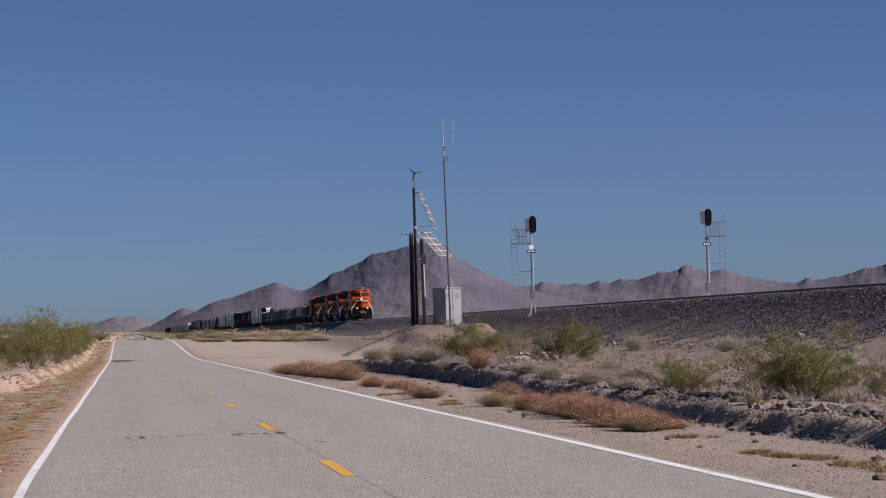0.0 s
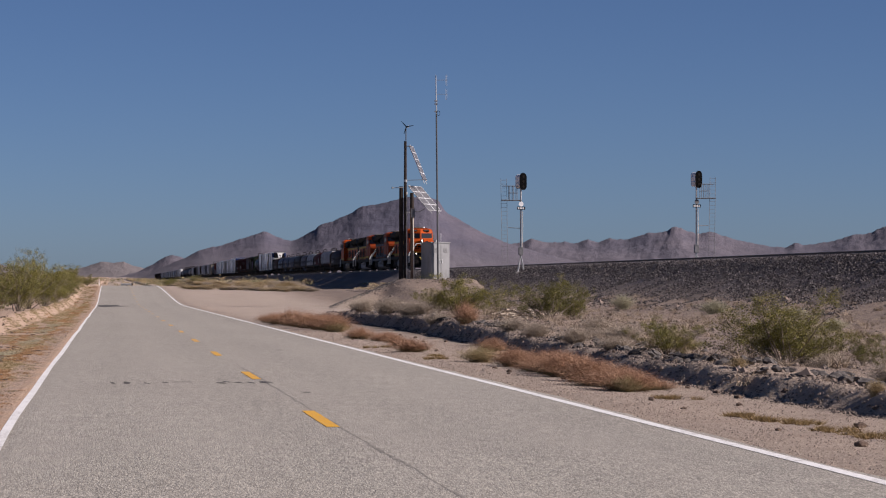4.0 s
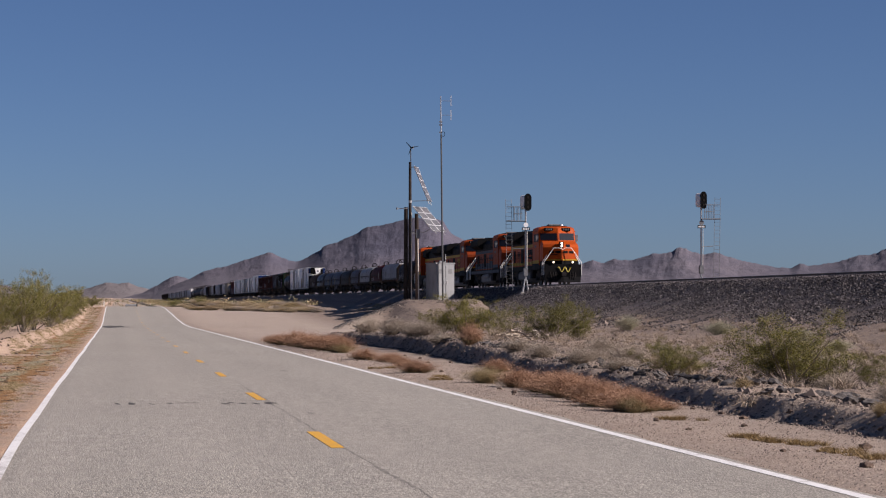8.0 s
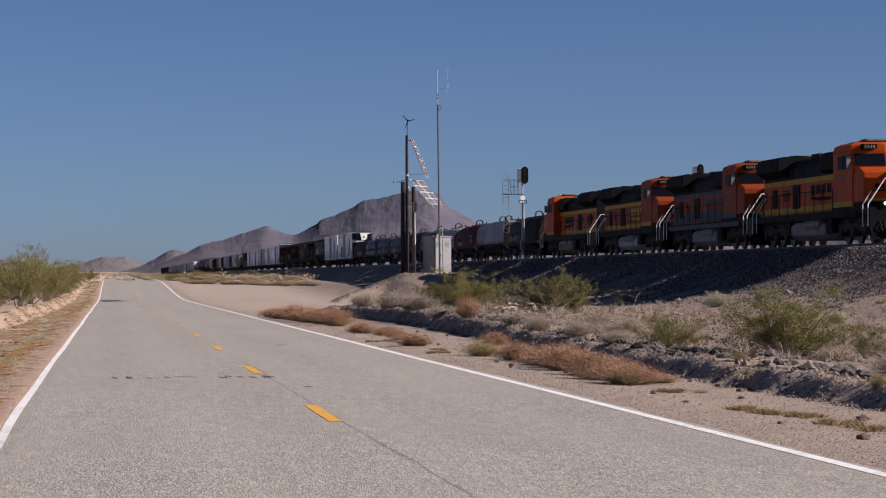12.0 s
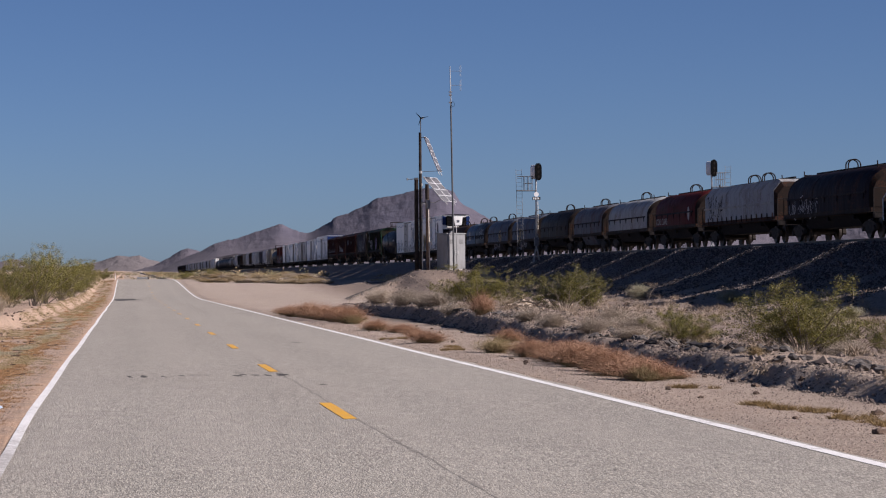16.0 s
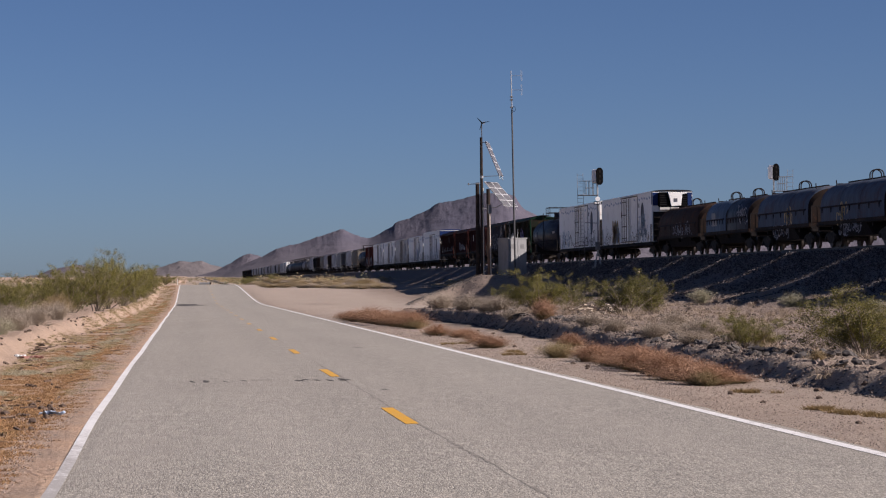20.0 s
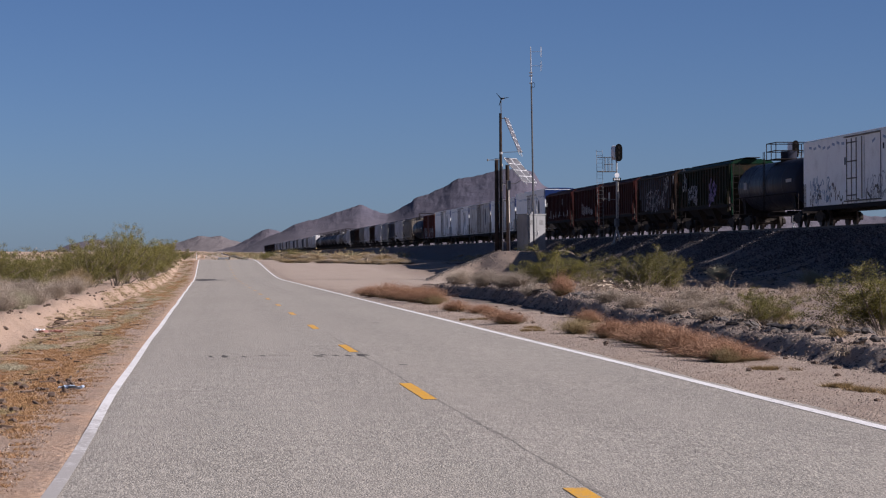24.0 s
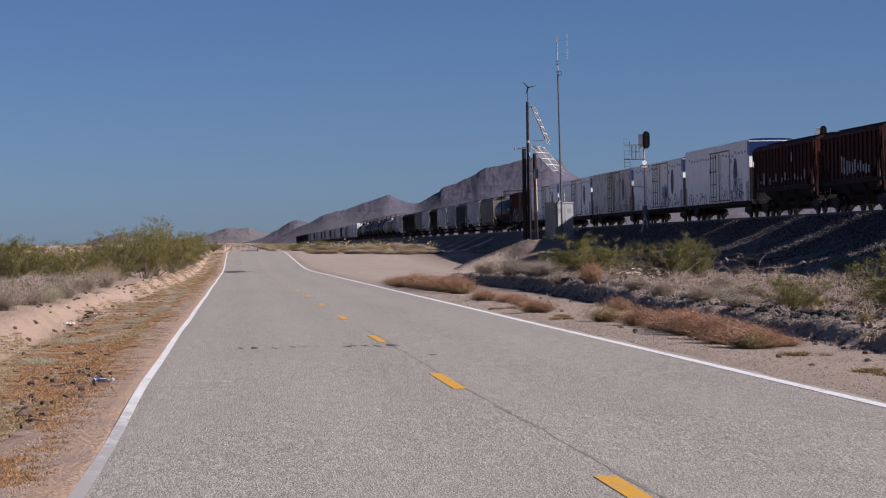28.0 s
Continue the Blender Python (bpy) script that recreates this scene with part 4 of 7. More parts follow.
# ---- the train ----
MAT.update({
    "orange": paint("orange_locomotive_paint", (0.40, 0.060, 0.005), 0.26, 0.45, (0.06, 0.035, 0.022)), "orange_old": paint("faded_orange_paint", (0.265, 0.044, 0.010), 0.34, 0.5, (0.05, 0.032, 0.022)),
    "locoblack": paint("sooty_black_paint", (0.007, 0.007, 0.008), 0.3, 0.6, (0.028, 0.022, 0.018)), "yellow": paint("yellow_stripe_paint", (0.40, 0.245, 0.025), 0.35),
    "navy": paint("dark_blue_grey_paint", (0.05, 0.06, 0.085), 0.4), "under": plain("greasy_black_steel", (0.021, 0.018, 0.018), 0.85, 0.0, 0.4, 6.0, 0.1), "tankgrey": paint("dusty_grey_tank_paint", (0.21, 0.195, 0.185), 0.5),
    "whiterail": plain("white_handrail_paint", (0.75, 0.74, 0.70), 0.5, 0, 0.1), "glass": plain("dark_cab_glass", (0.012, 0.015, 0.024), 0.5, 0, 0.1, 6.0, 0.03), "yellowhose": plain("yellow_hose", (0.55, 0.42, 0.06), 0.6),
    "lamp": glow("lit_headlight", (1.0, 0.94, 0.84), 3.0), "warmlamp": glow("lit_ditch_light", (1.0, 0.86, 0.58), 2.0), "dustysteel": plain("dusty_cast_steel", (0.052, 0.045, 0.040), 0.9, 0.0, 0.4, 6.0, 0.1), "steelwheel": plain("worn_wheel_steel", (0.045, 0.034, 0.028), 0.6, 0.3),
    "white": paint("white_reefer_paint", (0.90, 0.90, 0.87), 0.06, 0.45, (0.30, 0.24, 0.18), 0.15, 0.1), "white2": paint("grubby_white_paint", (0.60, 0.585, 0.55), 0.6, 0.5, (0.15, 0.11, 0.08), 0.4),
    "blue": paint("deep_blue_paint", (0.016, 0.036, 0.125), 0.3, 0.4), "maroon": paint("faded_maroon_paint", (0.056, 0.019, 0.018), 0.55, 0.6, (0.025, 0.016, 0.014)), "oxide": paint("oxide_red_paint", (0.12, 0.028, 0.022), 0.5, 0.6),
    "winered": paint("wine_red_paint", (0.080, 0.014, 0.015), 0.45, 0.6), "bluedash": plain("faded_blue_dashes", (0.33, 0.40, 0.50), 0.7, 0, 0.3), "bluespray": plain("blue_grey_spray", (0.24, 0.33, 0.43), 0.6, 0, 0.3), "greyspray": plain("grey_spray", (0.34, 0.34, 0.35), 0.6, 0, 0.4),
    "darkgreen": paint("dark_green_paint", (0.007, 0.034, 0.019), 0.45, 0.5), "darkgrey": paint("sooty_grey_paint", (0.025, 0.024, 0.027), 0.5, 0.55), "midgrey": paint("mid_grey_paint", (0.12, 0.13, 0.155), 0.55, 0.6, (0.06, 0.042, 0.035), 0.6),
    "ltgrey": paint("light_grey_paint", (0.33, 0.345, 0.355), 0.4, 0.6, (0.10, 0.08, 0.065), 0.4), "bluegrey": paint("faded_blue_paint", (0.095, 0.122, 0.165), 0.42, 0.6, (0.05, 0.036, 0.03), 0.4), "skyblue": paint("pale_blue_paint", (0.105, 0.155, 0.22), 0.35, 0.5),
    "sootblue": paint("sooty_blue_paint", (0.014, 0.012, 0.019), 0.5, 0.6, (0.02, 0.014, 0.012), 0.3), "sootgreen": paint("sooty_green_paint", (0.018, 0.022, 0.015), 0.5, 0.6, (0.03, 0.024, 0.02), 0.3), "sootbrown": paint("sooty_brown_paint", (0.024, 0.018, 0.016), 0.5, 0.6, (0.03, 0.022, 0.018), 0.4),
    "palehopper": paint("pale_hopper_paint", (0.52, 0.52, 0.53), 0.5, 0.6, (0.12, 0.09, 0.07), 0.4), "paletank": paint("pale_grey_tank_paint", (0.36, 0.36, 0.36), 0.5, 0.6), "khaki": paint("khaki_tank_dust", (0.20, 0.175, 0.13), 0.5, 0.7),
    "navyblack": paint("blue_black_paint", (0.026, 0.029, 0.044), 0.4, 0.40), "brown": paint("rusty_brown_paint", (0.05, 0.033, 0.027), 0.55, 0.65, (0.04, 0.03, 0.025), 0.6), "tan": paint("tan_hopper_paint", (0.21, 0.187, 0.158), 0.5, 0.6),
    "rustside": paint("rusty_side_sill_paint", (0.040, 0.021, 0.018), 0.6, 0.7, (0.05, 0.03, 0.02), 0.7), "ghost": plain("faded_lettering", (0.30, 0.29, 0.285), 0.7, 0, 0.3), "dimmark": plain("dim_pale_lettering", (0.25, 0.24, 0.25), 0.7, 0, 0.6, 2.5), "dullmark": plain("dull_grey_lettering", (0.10, 0.10, 0.10), 0.8), "ochre": plain("ochre_spray", (0.50, 0.36, 0.17), 0.7), "violet": plain("violet_spray", (0.20, 0.13, 0.36), 0.6), "palespray": plain("pale_spray", (0.27, 0.265, 0.30), 0.6, 0, 0.3),
})
TRAIN = []   # things and how far each one's middle lies behind the leading end
SPEED, LEAD_AT_11 = 22.2, 134.0


def wheel_mesh(r):
    s = Shape()
    for side in (-1, 1):
        s.rod((side * 0.69, 0, 0), (side * 0.72, 0, 0), r + 0.028, 24)
        s.rod((side * 0.72, 0, 0), (side * 0.83, 0, 0), r, 24)
        s.rod((side * 0.83, 0, 0), (side * 0.86, 0, 0), 0.2, 12)
    s.rod((-0.7, 0, 0), (0.7, 0, 0), 0.09, 8)
    return s.mesh("wheelset", MAT["steelwheel"], True)


WHEEL_LOCO, WHEEL_CAR = wheel_mesh(0.53), wheel_mesh(0.46)


def frame_mesh(n_axles):
    """Two cast side frames, bolster and springs of a truck."""
    s = Shape()
    if n_axles == 3:
        for x in (-1.06, 1.06):
            a, b = x - 0.09, x + 0.09
            s.prism([(-2.5, 0.72), (-2.5, 0.95), (2.5, 0.95), (2.5, 0.72), (1.5, 0.55), (0.55, 0.72), (-0.55, 0.72), (-1.5, 0.55)], a, b, "x")
            for y in (-1.98, 0, 1.98):
                s.box(x - 0.16, x + 0.16, y - 0.22, y + 0.22, 0.36, 0.74)
            for y in (-1.0, 1.0):
                s.rod((x, y - 0.14, 0.55), (x, y - 0.14, 0.95), 0.1, 8).rod((x, y + 0.14, 0.55), (x, y + 0.14, 0.95), 0.1, 8)
                s.box(x - 0.14, x + 0.14, y - 0.5, y + 0.5, 0.98, 1.10)
        s.box(-1.0, 1.0, -0.3, 0.3, 0.55, 1.0)
    else:
        for x in (-1.02, 1.02):
            a, b = x - 0.08, x + 0.08
            s.prism([(-1.15, 0.42), (-1.15, 0.66), (-0.5, 0.82), (0.5, 0.82), (1.15, 0.66), (1.15, 0.42), (0.78, 0.42), (0.4, 0.22), (-0.4, 0.22), (-0.78, 0.42)], a, b, "x")
            for y in (-0.14, 0.0, 0.14):
                s.rod((x, y, 0.3), (x, y, 0.62), 0.07, 8)
            for y in (-0.88, 0.88):
                s.rod((x - 0.14, y, 0.46), (x + 0.14, y, 0.46), 0.13, 10)
        s.box(-1.0, 1.0, -0.2, 0.2, 0.4, 0.85)
    return s.mesh("truck_frame", MAT["dustysteel"], False, 0.0)


FRAME_LOCO, FRAME_CAR = frame_mesh(3), frame_mesh(2)


def add_truck(owner, y, axles=2):
    truck = new("truck", FRAME_LOCO if axles == 3 else FRAME_CAR)
    truck.parent = owner
    truck.location = (0, y, 0)
    for k in ((-1.98, 0, 1.98) if axles == 3 else (-0.88, 0.88)):
        w = new("wheelset", WHEEL_LOCO if axles == 3 else WHEEL_CAR)
        w.parent = truck
        w.location = (0, k, 0.53 if axles == 3 else 0.46)
    return truck


def coupler(owner, y, sign):
    s = Shape().box(-0.12, 0.12, min(y, y + sign * 0.55), max(y, y + sign * 0.55), 0.72, 0.98)
    s.box(-0.18, 0.18, min(y + sign * 0.5, y + sign * 0.72), max(y + sign * 0.5, y + sign * 0.72), 0.68, 1.02)
    part("coupler", s, "under", owner)


def scrawl(owner, x, y0, y1, z0, z1, material, count, seed, width=0.07):
    """Sprayed strokes on a car's side: curling bars, no letters."""
    rng = random.Random(seed)
    s = Shape()
    for _ in range(count):
        cy, cz = rng.uniform(y0, y1), rng.uniform(z0, z1)
        r, a0, turn = rng.uniform(0.12, 0.34), rng.uniform(0, 6.28), rng.uniform(0.8, 2.6) * rng.choice((-1, 1))
        pts = [(cy + r * (1 + 0.3 * k / 6) * math.cos(a0 + turn * k / 6), cz + 1.3 * r * math.sin(a0 + turn * k / 6)) for k in range(7)]
        for (ya, za), (yb, zb) in zip(pts, pts[1:]):
            dy, dz = yb - ya, zb - za
            q = math.hypot(dy, dz) or 1
            ny, nz = -dz / q * width / 2, dy / q * width / 2
            s.add([(x, ya + ny, za + nz), (x, yb + ny, zb + nz), (x, yb - ny, zb - nz), (x, ya - ny, za - nz)], [(0, 1, 2, 3)])
    me = quick_mesh("graffiti", s.v, s.f, MAT[material])
    ob = new("graffiti", me)
    ob["kind"] = "stuff"
    ob.parent = owner
    return ob


def words(owner, text, x, y, z, size, stretch):
    """Flat painted letters on the side that faces the road."""
    curve = bpy.data.curves.new("lettering", "FONT")
    curve.body, curve.size, curve.extrude = text, size, 0.004
    temp = bpy.data.objects.new("lettering", curve)
    me = bpy.data.meshes.new_from_object(temp)
    bpy.data.objects.remove(temp)
    bpy.data.curves.remove(curve)
    me.transform(Matrix(((0, 0, -1, x), (-stretch, 0, 0, y), (0, 1, 0, z), (0, 0, 0, 1))))
    me.materials.clear()
    me.materials.append(MAT["ghost"])
    ob = new("lettering", me)
    ob.parent = owner
    ob["label"] = "pale painted letters"
    return ob


def place(ob, start, length, label_group="cars of the freight train"):
    """Puts a vehicle into the train; start is how far its leading end lies behind the train's."""
    ob["group"] = label_group
    TRAIN.append((ob, start + length / 2))


def locomotive(start, scheme, reverse, label):
    """A six-axle diesel locomotive; its cab end points to -y."""
    hoodc = {"new": "orange", "old": "orange_old", "band": "orange_old"}[scheme]
    lo = thing("locomotive", label, "locomotive")
    stripe_of = {"new": "yellow", "old": "yellow", "band": "navy"}[scheme]
    tank = "khaki" if reverse else {"new": "tankgrey", "old": "paletank", "band": "tankgrey"}[scheme]
    sides = (-1, 1)
    # underframe and pilots
    part("underframe", Shape().box(-1.5, 1.5, -10.45, 10.45, 1.28, 1.58).box(-1.1, 1.1, -10.2, 10.2, 0.95, 1.28), "locoblack", lo, bevel=0.02)
    part("side_sill", Shape().box(-1.54, -1.502, -8.6, 8.9, 1.24, 1.50).box(1.502, 1.54, -8.6, 8.9, 1.24, 1.50), "navy" if scheme == "band" else "locoblack", lo)
    for e in sides:
        y0 = e * 10.45
        part("pilot", Shape().box(-1.5, 1.5, min(y0, y0 + e * 0.12), max(y0, y0 + e * 0.12), 0.55, 1.62), "locoblack", lo, "black pilot plate", bevel=0.02)
        plow = Shape().add([(-1.45, y0 + e * 0.12, 0.62), (1.45, y0 + e * 0.12, 0.62), (1.4, y0 + e * 0.35, 0.16), (-1.4, y0 + e * 0.35, 0.16), (0, y0 + e * 0.32, 0.62), (0, y0 + e * 0.62, 0.16),
                            (-1.45, y0 + e * 0.06, 0.62), (1.45, y0 + e * 0.06, 0.62), (1.4, y0 + e * 0.2, 0.16), (-1.4, y0 + e * 0.2, 0.16)],
                           [(0, 4, 5, 3), (4, 1, 2, 5), (6, 7, 8, 9), (0, 6, 9, 3), (1, 2, 8, 7), (0, 1, 7, 6), (3, 2, 8, 9), (0, 4, 1), (3, 5, 2)])
        part("snow_plow", plow, "locoblack", lo, "scuffed dark plow")
        coupler(lo, y0 + e * 0.05, e)
        for sx in sides:
            st = Shape()
            for k in range(4):
                st.box(min(sx * 1.1, sx * 1.52), max(sx * 1.1, sx * 1.52), y0 - e * 0.75, y0 - e * 0.05, 0.42 + 0.3 * k, 0.47 + 0.3 * k) if e < 0 else st.box(min(sx * 1.1, sx * 1.52), max(sx * 1.1, sx * 1.52), y0 - 0.75, y0 - 0.05, 0.42 + 0.3 * k, 0.47 + 0.3 * k)
            part("step", st, "under", lo)
            grab = Shape().path([(sx * 1.53, y0 + e * 0.02, 0.75), (sx * 1.53, y0 + e * 0.02, 1.75), (sx * 0.72, y0 - e * 0.02, 2.92), (sx * 0.2, y0 - e * 0.02, 2.92), (0, y0 - e * 0.02, 2.78)], 0.028, 6)
            part("handrail", grab, "whiterail", lo, "white grab rail")
            grab = Shape().path([(sx * 1.53, y0 - e * 0.8, 0.75), (sx * 1.53, y0 - e * 0.8, 1.75), (sx * 1.0, y0 - e * 0.75, 2.60)], 0.028, 6)
            part("handrail", grab, "whiterail", lo, "white grab rail")
        for hx in (-1.0, -0.8, -0.6, 0.6, 0.8, 1.0):
            part("air_hose", Shape().path([(hx, y0 + e * 0.14, 1.0), (hx, y0 + e * 0.32, 0.7), (hx * 0.9, y0 + e * 0.36, 0.42)], 0.028, 6), "under", lo)
        mu = [(0.5 * (k / 20 - 0.5) * 2 + 0.1, y0 + e * 0.2, 1.2 + 0.2 * math.sin(k * 0.62 + 1.0)) for k in range(21)]
        part("jumper_cable", Shape().path(mu, 0.035, 6), "yellowhose" if e < 0 and scheme == "new" and not reverse else "under", lo)
        for sx in (-0.78, 0.78):
            d = part("ditch_light", Shape().rod((sx, y0 + e * 0.12, 1.78), (sx, y0 + e * 0.24, 1.78), 0.13, 14).box(sx - 0.12, sx + 0.12, min(y0, y0 + e * 0.12), max(y0, y0 + e * 0.12), 1.62, 1.92), "under", lo)
            lit = e < 0 and start < 5
            part("lens", Shape().rod((sx, y0 + e * 0.242, 1.78), (sx, y0 + e * 0.25, 1.78), 0.075, 14), "warmlamp" if lit else "glass", d)
    # long hood: coloured sides, black roof
    part("hood", Shape().box(-0.95, 0.95, -4.7, 10.1, 1.582, 3.42), hoodc, lo, bevel=0.02)
    # black plate puts the narrow gap's shade into the colour of the hood end
    part("hood_end_shade", Shape().box(-0.93, 0.93, 10.102, 10.14, 1.6, 3.42), "locoblack", lo, "black plate for the shade on the hood end")
    part("hood_roof", Shape().prism([(-0.96, 3.424), (0.96, 3.424), (0.96, 4.0), (0.62, 4.38), (-0.62, 4.38), (-0.96, 4.0)], -4.7, 10.1), "locoblack", lo, "black hood roof")
    part("radiator", Shape().prism([(-0.97, 3.55), (-1.5, 3.9), (-1.5, 4.4), (-1.2, 4.62), (1.2, 4.62), (1.5, 4.4), (1.5, 3.9), (0.97, 3.55)], 5.2, 9.9), "locoblack", lo, "black flared radiator section")
    for sx in sides:
        for k in range(7):
            y = 5.5 + 0.62 * k
            part("radiator_screen", Shape().box(min(sx * 1.503, sx * 1.525), max(sx * 1.503, sx * 1.525), y, y + 0.5, 3.95, 4.34), "under", lo)
    part("brake_grid", Shape().prism([(-0.97, 3.5), (-1.28, 3.62), (-1.28, 4.3), (-1.0, 4.5), (1.0, 4.5), (1.28, 4.3), (1.28, 3.62), (0.97, 3.5)], -4.6, -1.6), "locoblack", lo)
    for sx in sides:
        g = Shape()
        for k in range(5):
            g.box(min(sx * 1.281, sx * 1.31), max(sx * 1.281, sx * 1.31), -4.45 + 0.56 * k, -4.0 + 0.56 * k, 3.7, 4.22)
        part("brake_vent", g, "under", lo)
    part("exhaust", Shape().box(-0.5, 0.5, 1.2, 2.6, 4.38, 4.62), "under", lo, "sooty exhaust stack")
    for y in (6.4, 8.4):
        part("roof_fan", Shape().rod((0, y, 4.62), (0, y, 4.72), 0.6, 16), "under", lo)
    # hood doors and stripes on both sides
    rng = random.Random(int(start) + 3)
    for sx in sides:
        y = -4.4
        while y < 9.6:
            w = rng.choice((0.6, 0.75, 0.9))
            d = part("hood_door", Shape().box(min(sx * 0.951, sx * 0.972), max(sx * 0.951, sx * 0.972), y, y + w - 0.05, 1.78, 3.22), hoodc, lo)
            if w == 0.75:
                lv = Shape()
                for k in range(5):
                    lv.box(min(sx * 0.973, sx * 0.985), max(sx * 0.973, sx * 0.985), y + 0.08, y + w - 0.13, 2.35 + 0.12 * k, 2.42 + 0.12 * k)
                part("louvre", lv, "under", d)
            y += w
        stripe_c = {"new": "yellow", "old": "yellow", "band": "navy"}[scheme]
        part("stripe", Shape().box(min(sx * 0.95, sx * 0.978), max(sx * 0.95, sx * 0.978), -4.7, 10.1, 3.16, 3.40), stripe_c, lo)
        part("stripe", Shape().box(min(sx * 0.95, sx * 0.978), max(sx * 0.95, sx * 0.978), -4.7, 10.1, 1.72, 1.98 if scheme != "band" else 2.25), stripe_c, lo)
        vent = Shape().box(min(sx * 0.973, sx * 1.02), max(sx * 0.973, sx * 1.02), 3.0, 4.3, 1.9, 3.1)
        part("air_intake", vent, "under", lo, "dark screened air intake")
        vent2 = Shape().box(min(sx * 0.973, sx * 1.02), max(sx * 0.973, sx * 1.02), 7.4, 8.3, 2.0, 3.0)
        part("air_intake", vent2, "under", lo)
        # emblem on the hood as plain bars
        mark = {"new": "locoblack", "old": "yellow", "band": "navy"}[scheme]
        em = Shape()
        for k in range(4):
            y = -2.6 + 0.95 * k
            em.box(min(sx * 0.98, sx * 0.99), max(sx * 0.98, sx * 0.99), y, y + 0.7, 2.55, 3.0)
        em.prism([(-2.6, 2.35), (1.0, 2.42), (1.0, 2.3), (-0.8, 2.18), (-2.6, 2.2)], sx * 0.98, sx * 0.99, "x")
        part("emblem", em, mark, lo, "plain bars in place of the emblem")
        # walkway railing
        r = Shape()
        for k in range(10):
            y = -4.6 + 1.62 * k
            r.rod((sx * 1.49, y, 1.5), (sx * 1.49, y, 2.62), 0.02, 5)
        r.rod((sx * 1.49, -4.6, 2.62), (sx * 1.49, 9.98, 2.62), 0.022, 5)
        part("walkway_rail", r, "under", lo)
        part("air_reservoir", Shape().rod((sx * 1.25, -2.2, 0.98), (sx * 1.25, 0.6, 0.98), 0.27, 14).rod((sx * 1.25, 1.0, 0.98), (sx * 1.25, 2.6, 0.98), 0.2, 12), "tankgrey", lo, "dusty grey air reservoir", smooth=True)
    part("fuel_tank", Shape().prism([(-1.42, 1.0), (-1.42, 0.5), (-1.1, 0.26), (1.1, 0.26), (1.42, 0.5), (1.42, 1.0), (1.0, 1.2), (-1.0, 1.2)], -3.1, 3.1), tank, lo, "dusty fuel tank", bevel=0.03)
    part("battery_box", Shape().box(-1.45, 1.45, -4.4, -3.4, 0.55, 1.2), "under", lo, bevel=0.03)
    part("equipment_box", Shape().box(-1.4, 1.4, 3.3, 4.2, 0.5, 1.2), "under", lo, bevel=0.03)
    # cab and nose, both with a shallow ridge down the middle
    def plan(half_w, back, side_y, mid_y, z):
        return [(-half_w, back, z), (half_w, back, z), (half_w, side_y, z), (0, mid_y, z), (-half_w, side_y, z)]
    cab = part("cab", Shape().rings([plan(1.5, -4.72, -7.90, -8.6, 1.582), plan(1.5, -4.72, -7.90, -8.6, 3.5), plan(1.5, -4.72, -7.62, -8.3, 4.24), plan(1.46, -4.75, -7.5, -8.1, 4.58), plan(1.15, -4.9, -7.3, -7.7, 4.72)]), hoodc, lo, bevel=0.03)
    part("cab_roof", Shape().prism([(-1.0, 4.724), (1.0, 4.724), (0.8, 4.80), (-0.8, 4.80)], -7.2, -5.0), "locoblack", cab)
    nose_ob = part("nose", Shape().rings([plan(1.45, -7.9, -9.58, -10.2, 1.90), plan(1.45, -7.9, -9.58, -10.2, 2.98), plan(1.42, -7.9, -9.44, -10.05, 3.22), plan(1.38, -7.9, -8.5, -9.0, 3.52)]), hoodc, lo, bevel=0.03)
    part("nose_base", Shape().rings([plan(1.43, -7.9, -9.56, -10.18, 1.582), plan(1.43, -7.9, -9.56, -10.18, 1.896)]), "locoblack", nose_ob, "black lower nose")

    def face_y(x):
        return -10.2 + 0.62 * abs(x) / 1.45

    def on_face(x0, x1, z0, z1, t0, t1):
        base = [(x0, z0), (x1, z0), (x1, z1), (x0, z1)]
        return Shape().add([(x, face_y(x) - t0, z) for x, z in base] + [(x, face_y(x) - t1, z) for x, z in base], [(0, 1, 2, 3), (4, 7, 6, 5), (0, 4, 5, 1), (1, 5, 6, 2), (2, 6, 7, 3), (3, 7, 4, 0)])
    door = part("nose_door", on_face(0.22, 0.85, 1.95, 2.9, -0.01, 0.03), hoodc, nose_ob)
    part("door_window", on_face(0.4, 0.68, 2.98, 3.22, -0.12, 0.0), "glass", nose_ob)
    for x0, x1 in ((-1.38, -0.06), (0.06, 1.38)):
        part("nose_stripe", on_face(x0, x1, 1.93, 2.02, -0.01, 0.034), "yellow", nose_ob)
    for k, (x0, x1) in enumerate(((-1.0, -0.62), (-0.52, -0.12), (0.10, 0.5), (0.6, 1.0))):
        part("nose_emblem", on_face(x0, x1, 2.50, 2.70, -0.01, 0.036), "locoblack", nose_ob, "plain dark bar in place of the emblem")
    part("nose_emblem", on_face(-1.1, -0.35, 2.36, 2.42, -0.01, 0.036), "locoblack", nose_ob)
    hl = part("headlight", Shape().box(-0.2, 0.12, -10.24, -9.9, 2.95, 3.42), "under", nose_ob, bevel=0.01)
    for zz in (3.07, 3.29):
        part("lens", Shape().rod((-0.04, -10.243, zz), (-0.04, -10.27, zz), 0.08, 14), "lamp" if start < 5 else "glass", hl)
    # windows
    def glass_y(x, z):
        k = (z - 3.5) / 0.74
        side_y, mid_y = -7.90 + 0.28 * k, -8.6 + 0.3 * k
        return mid_y + (side_y - mid_y) * abs(x) / 1.5
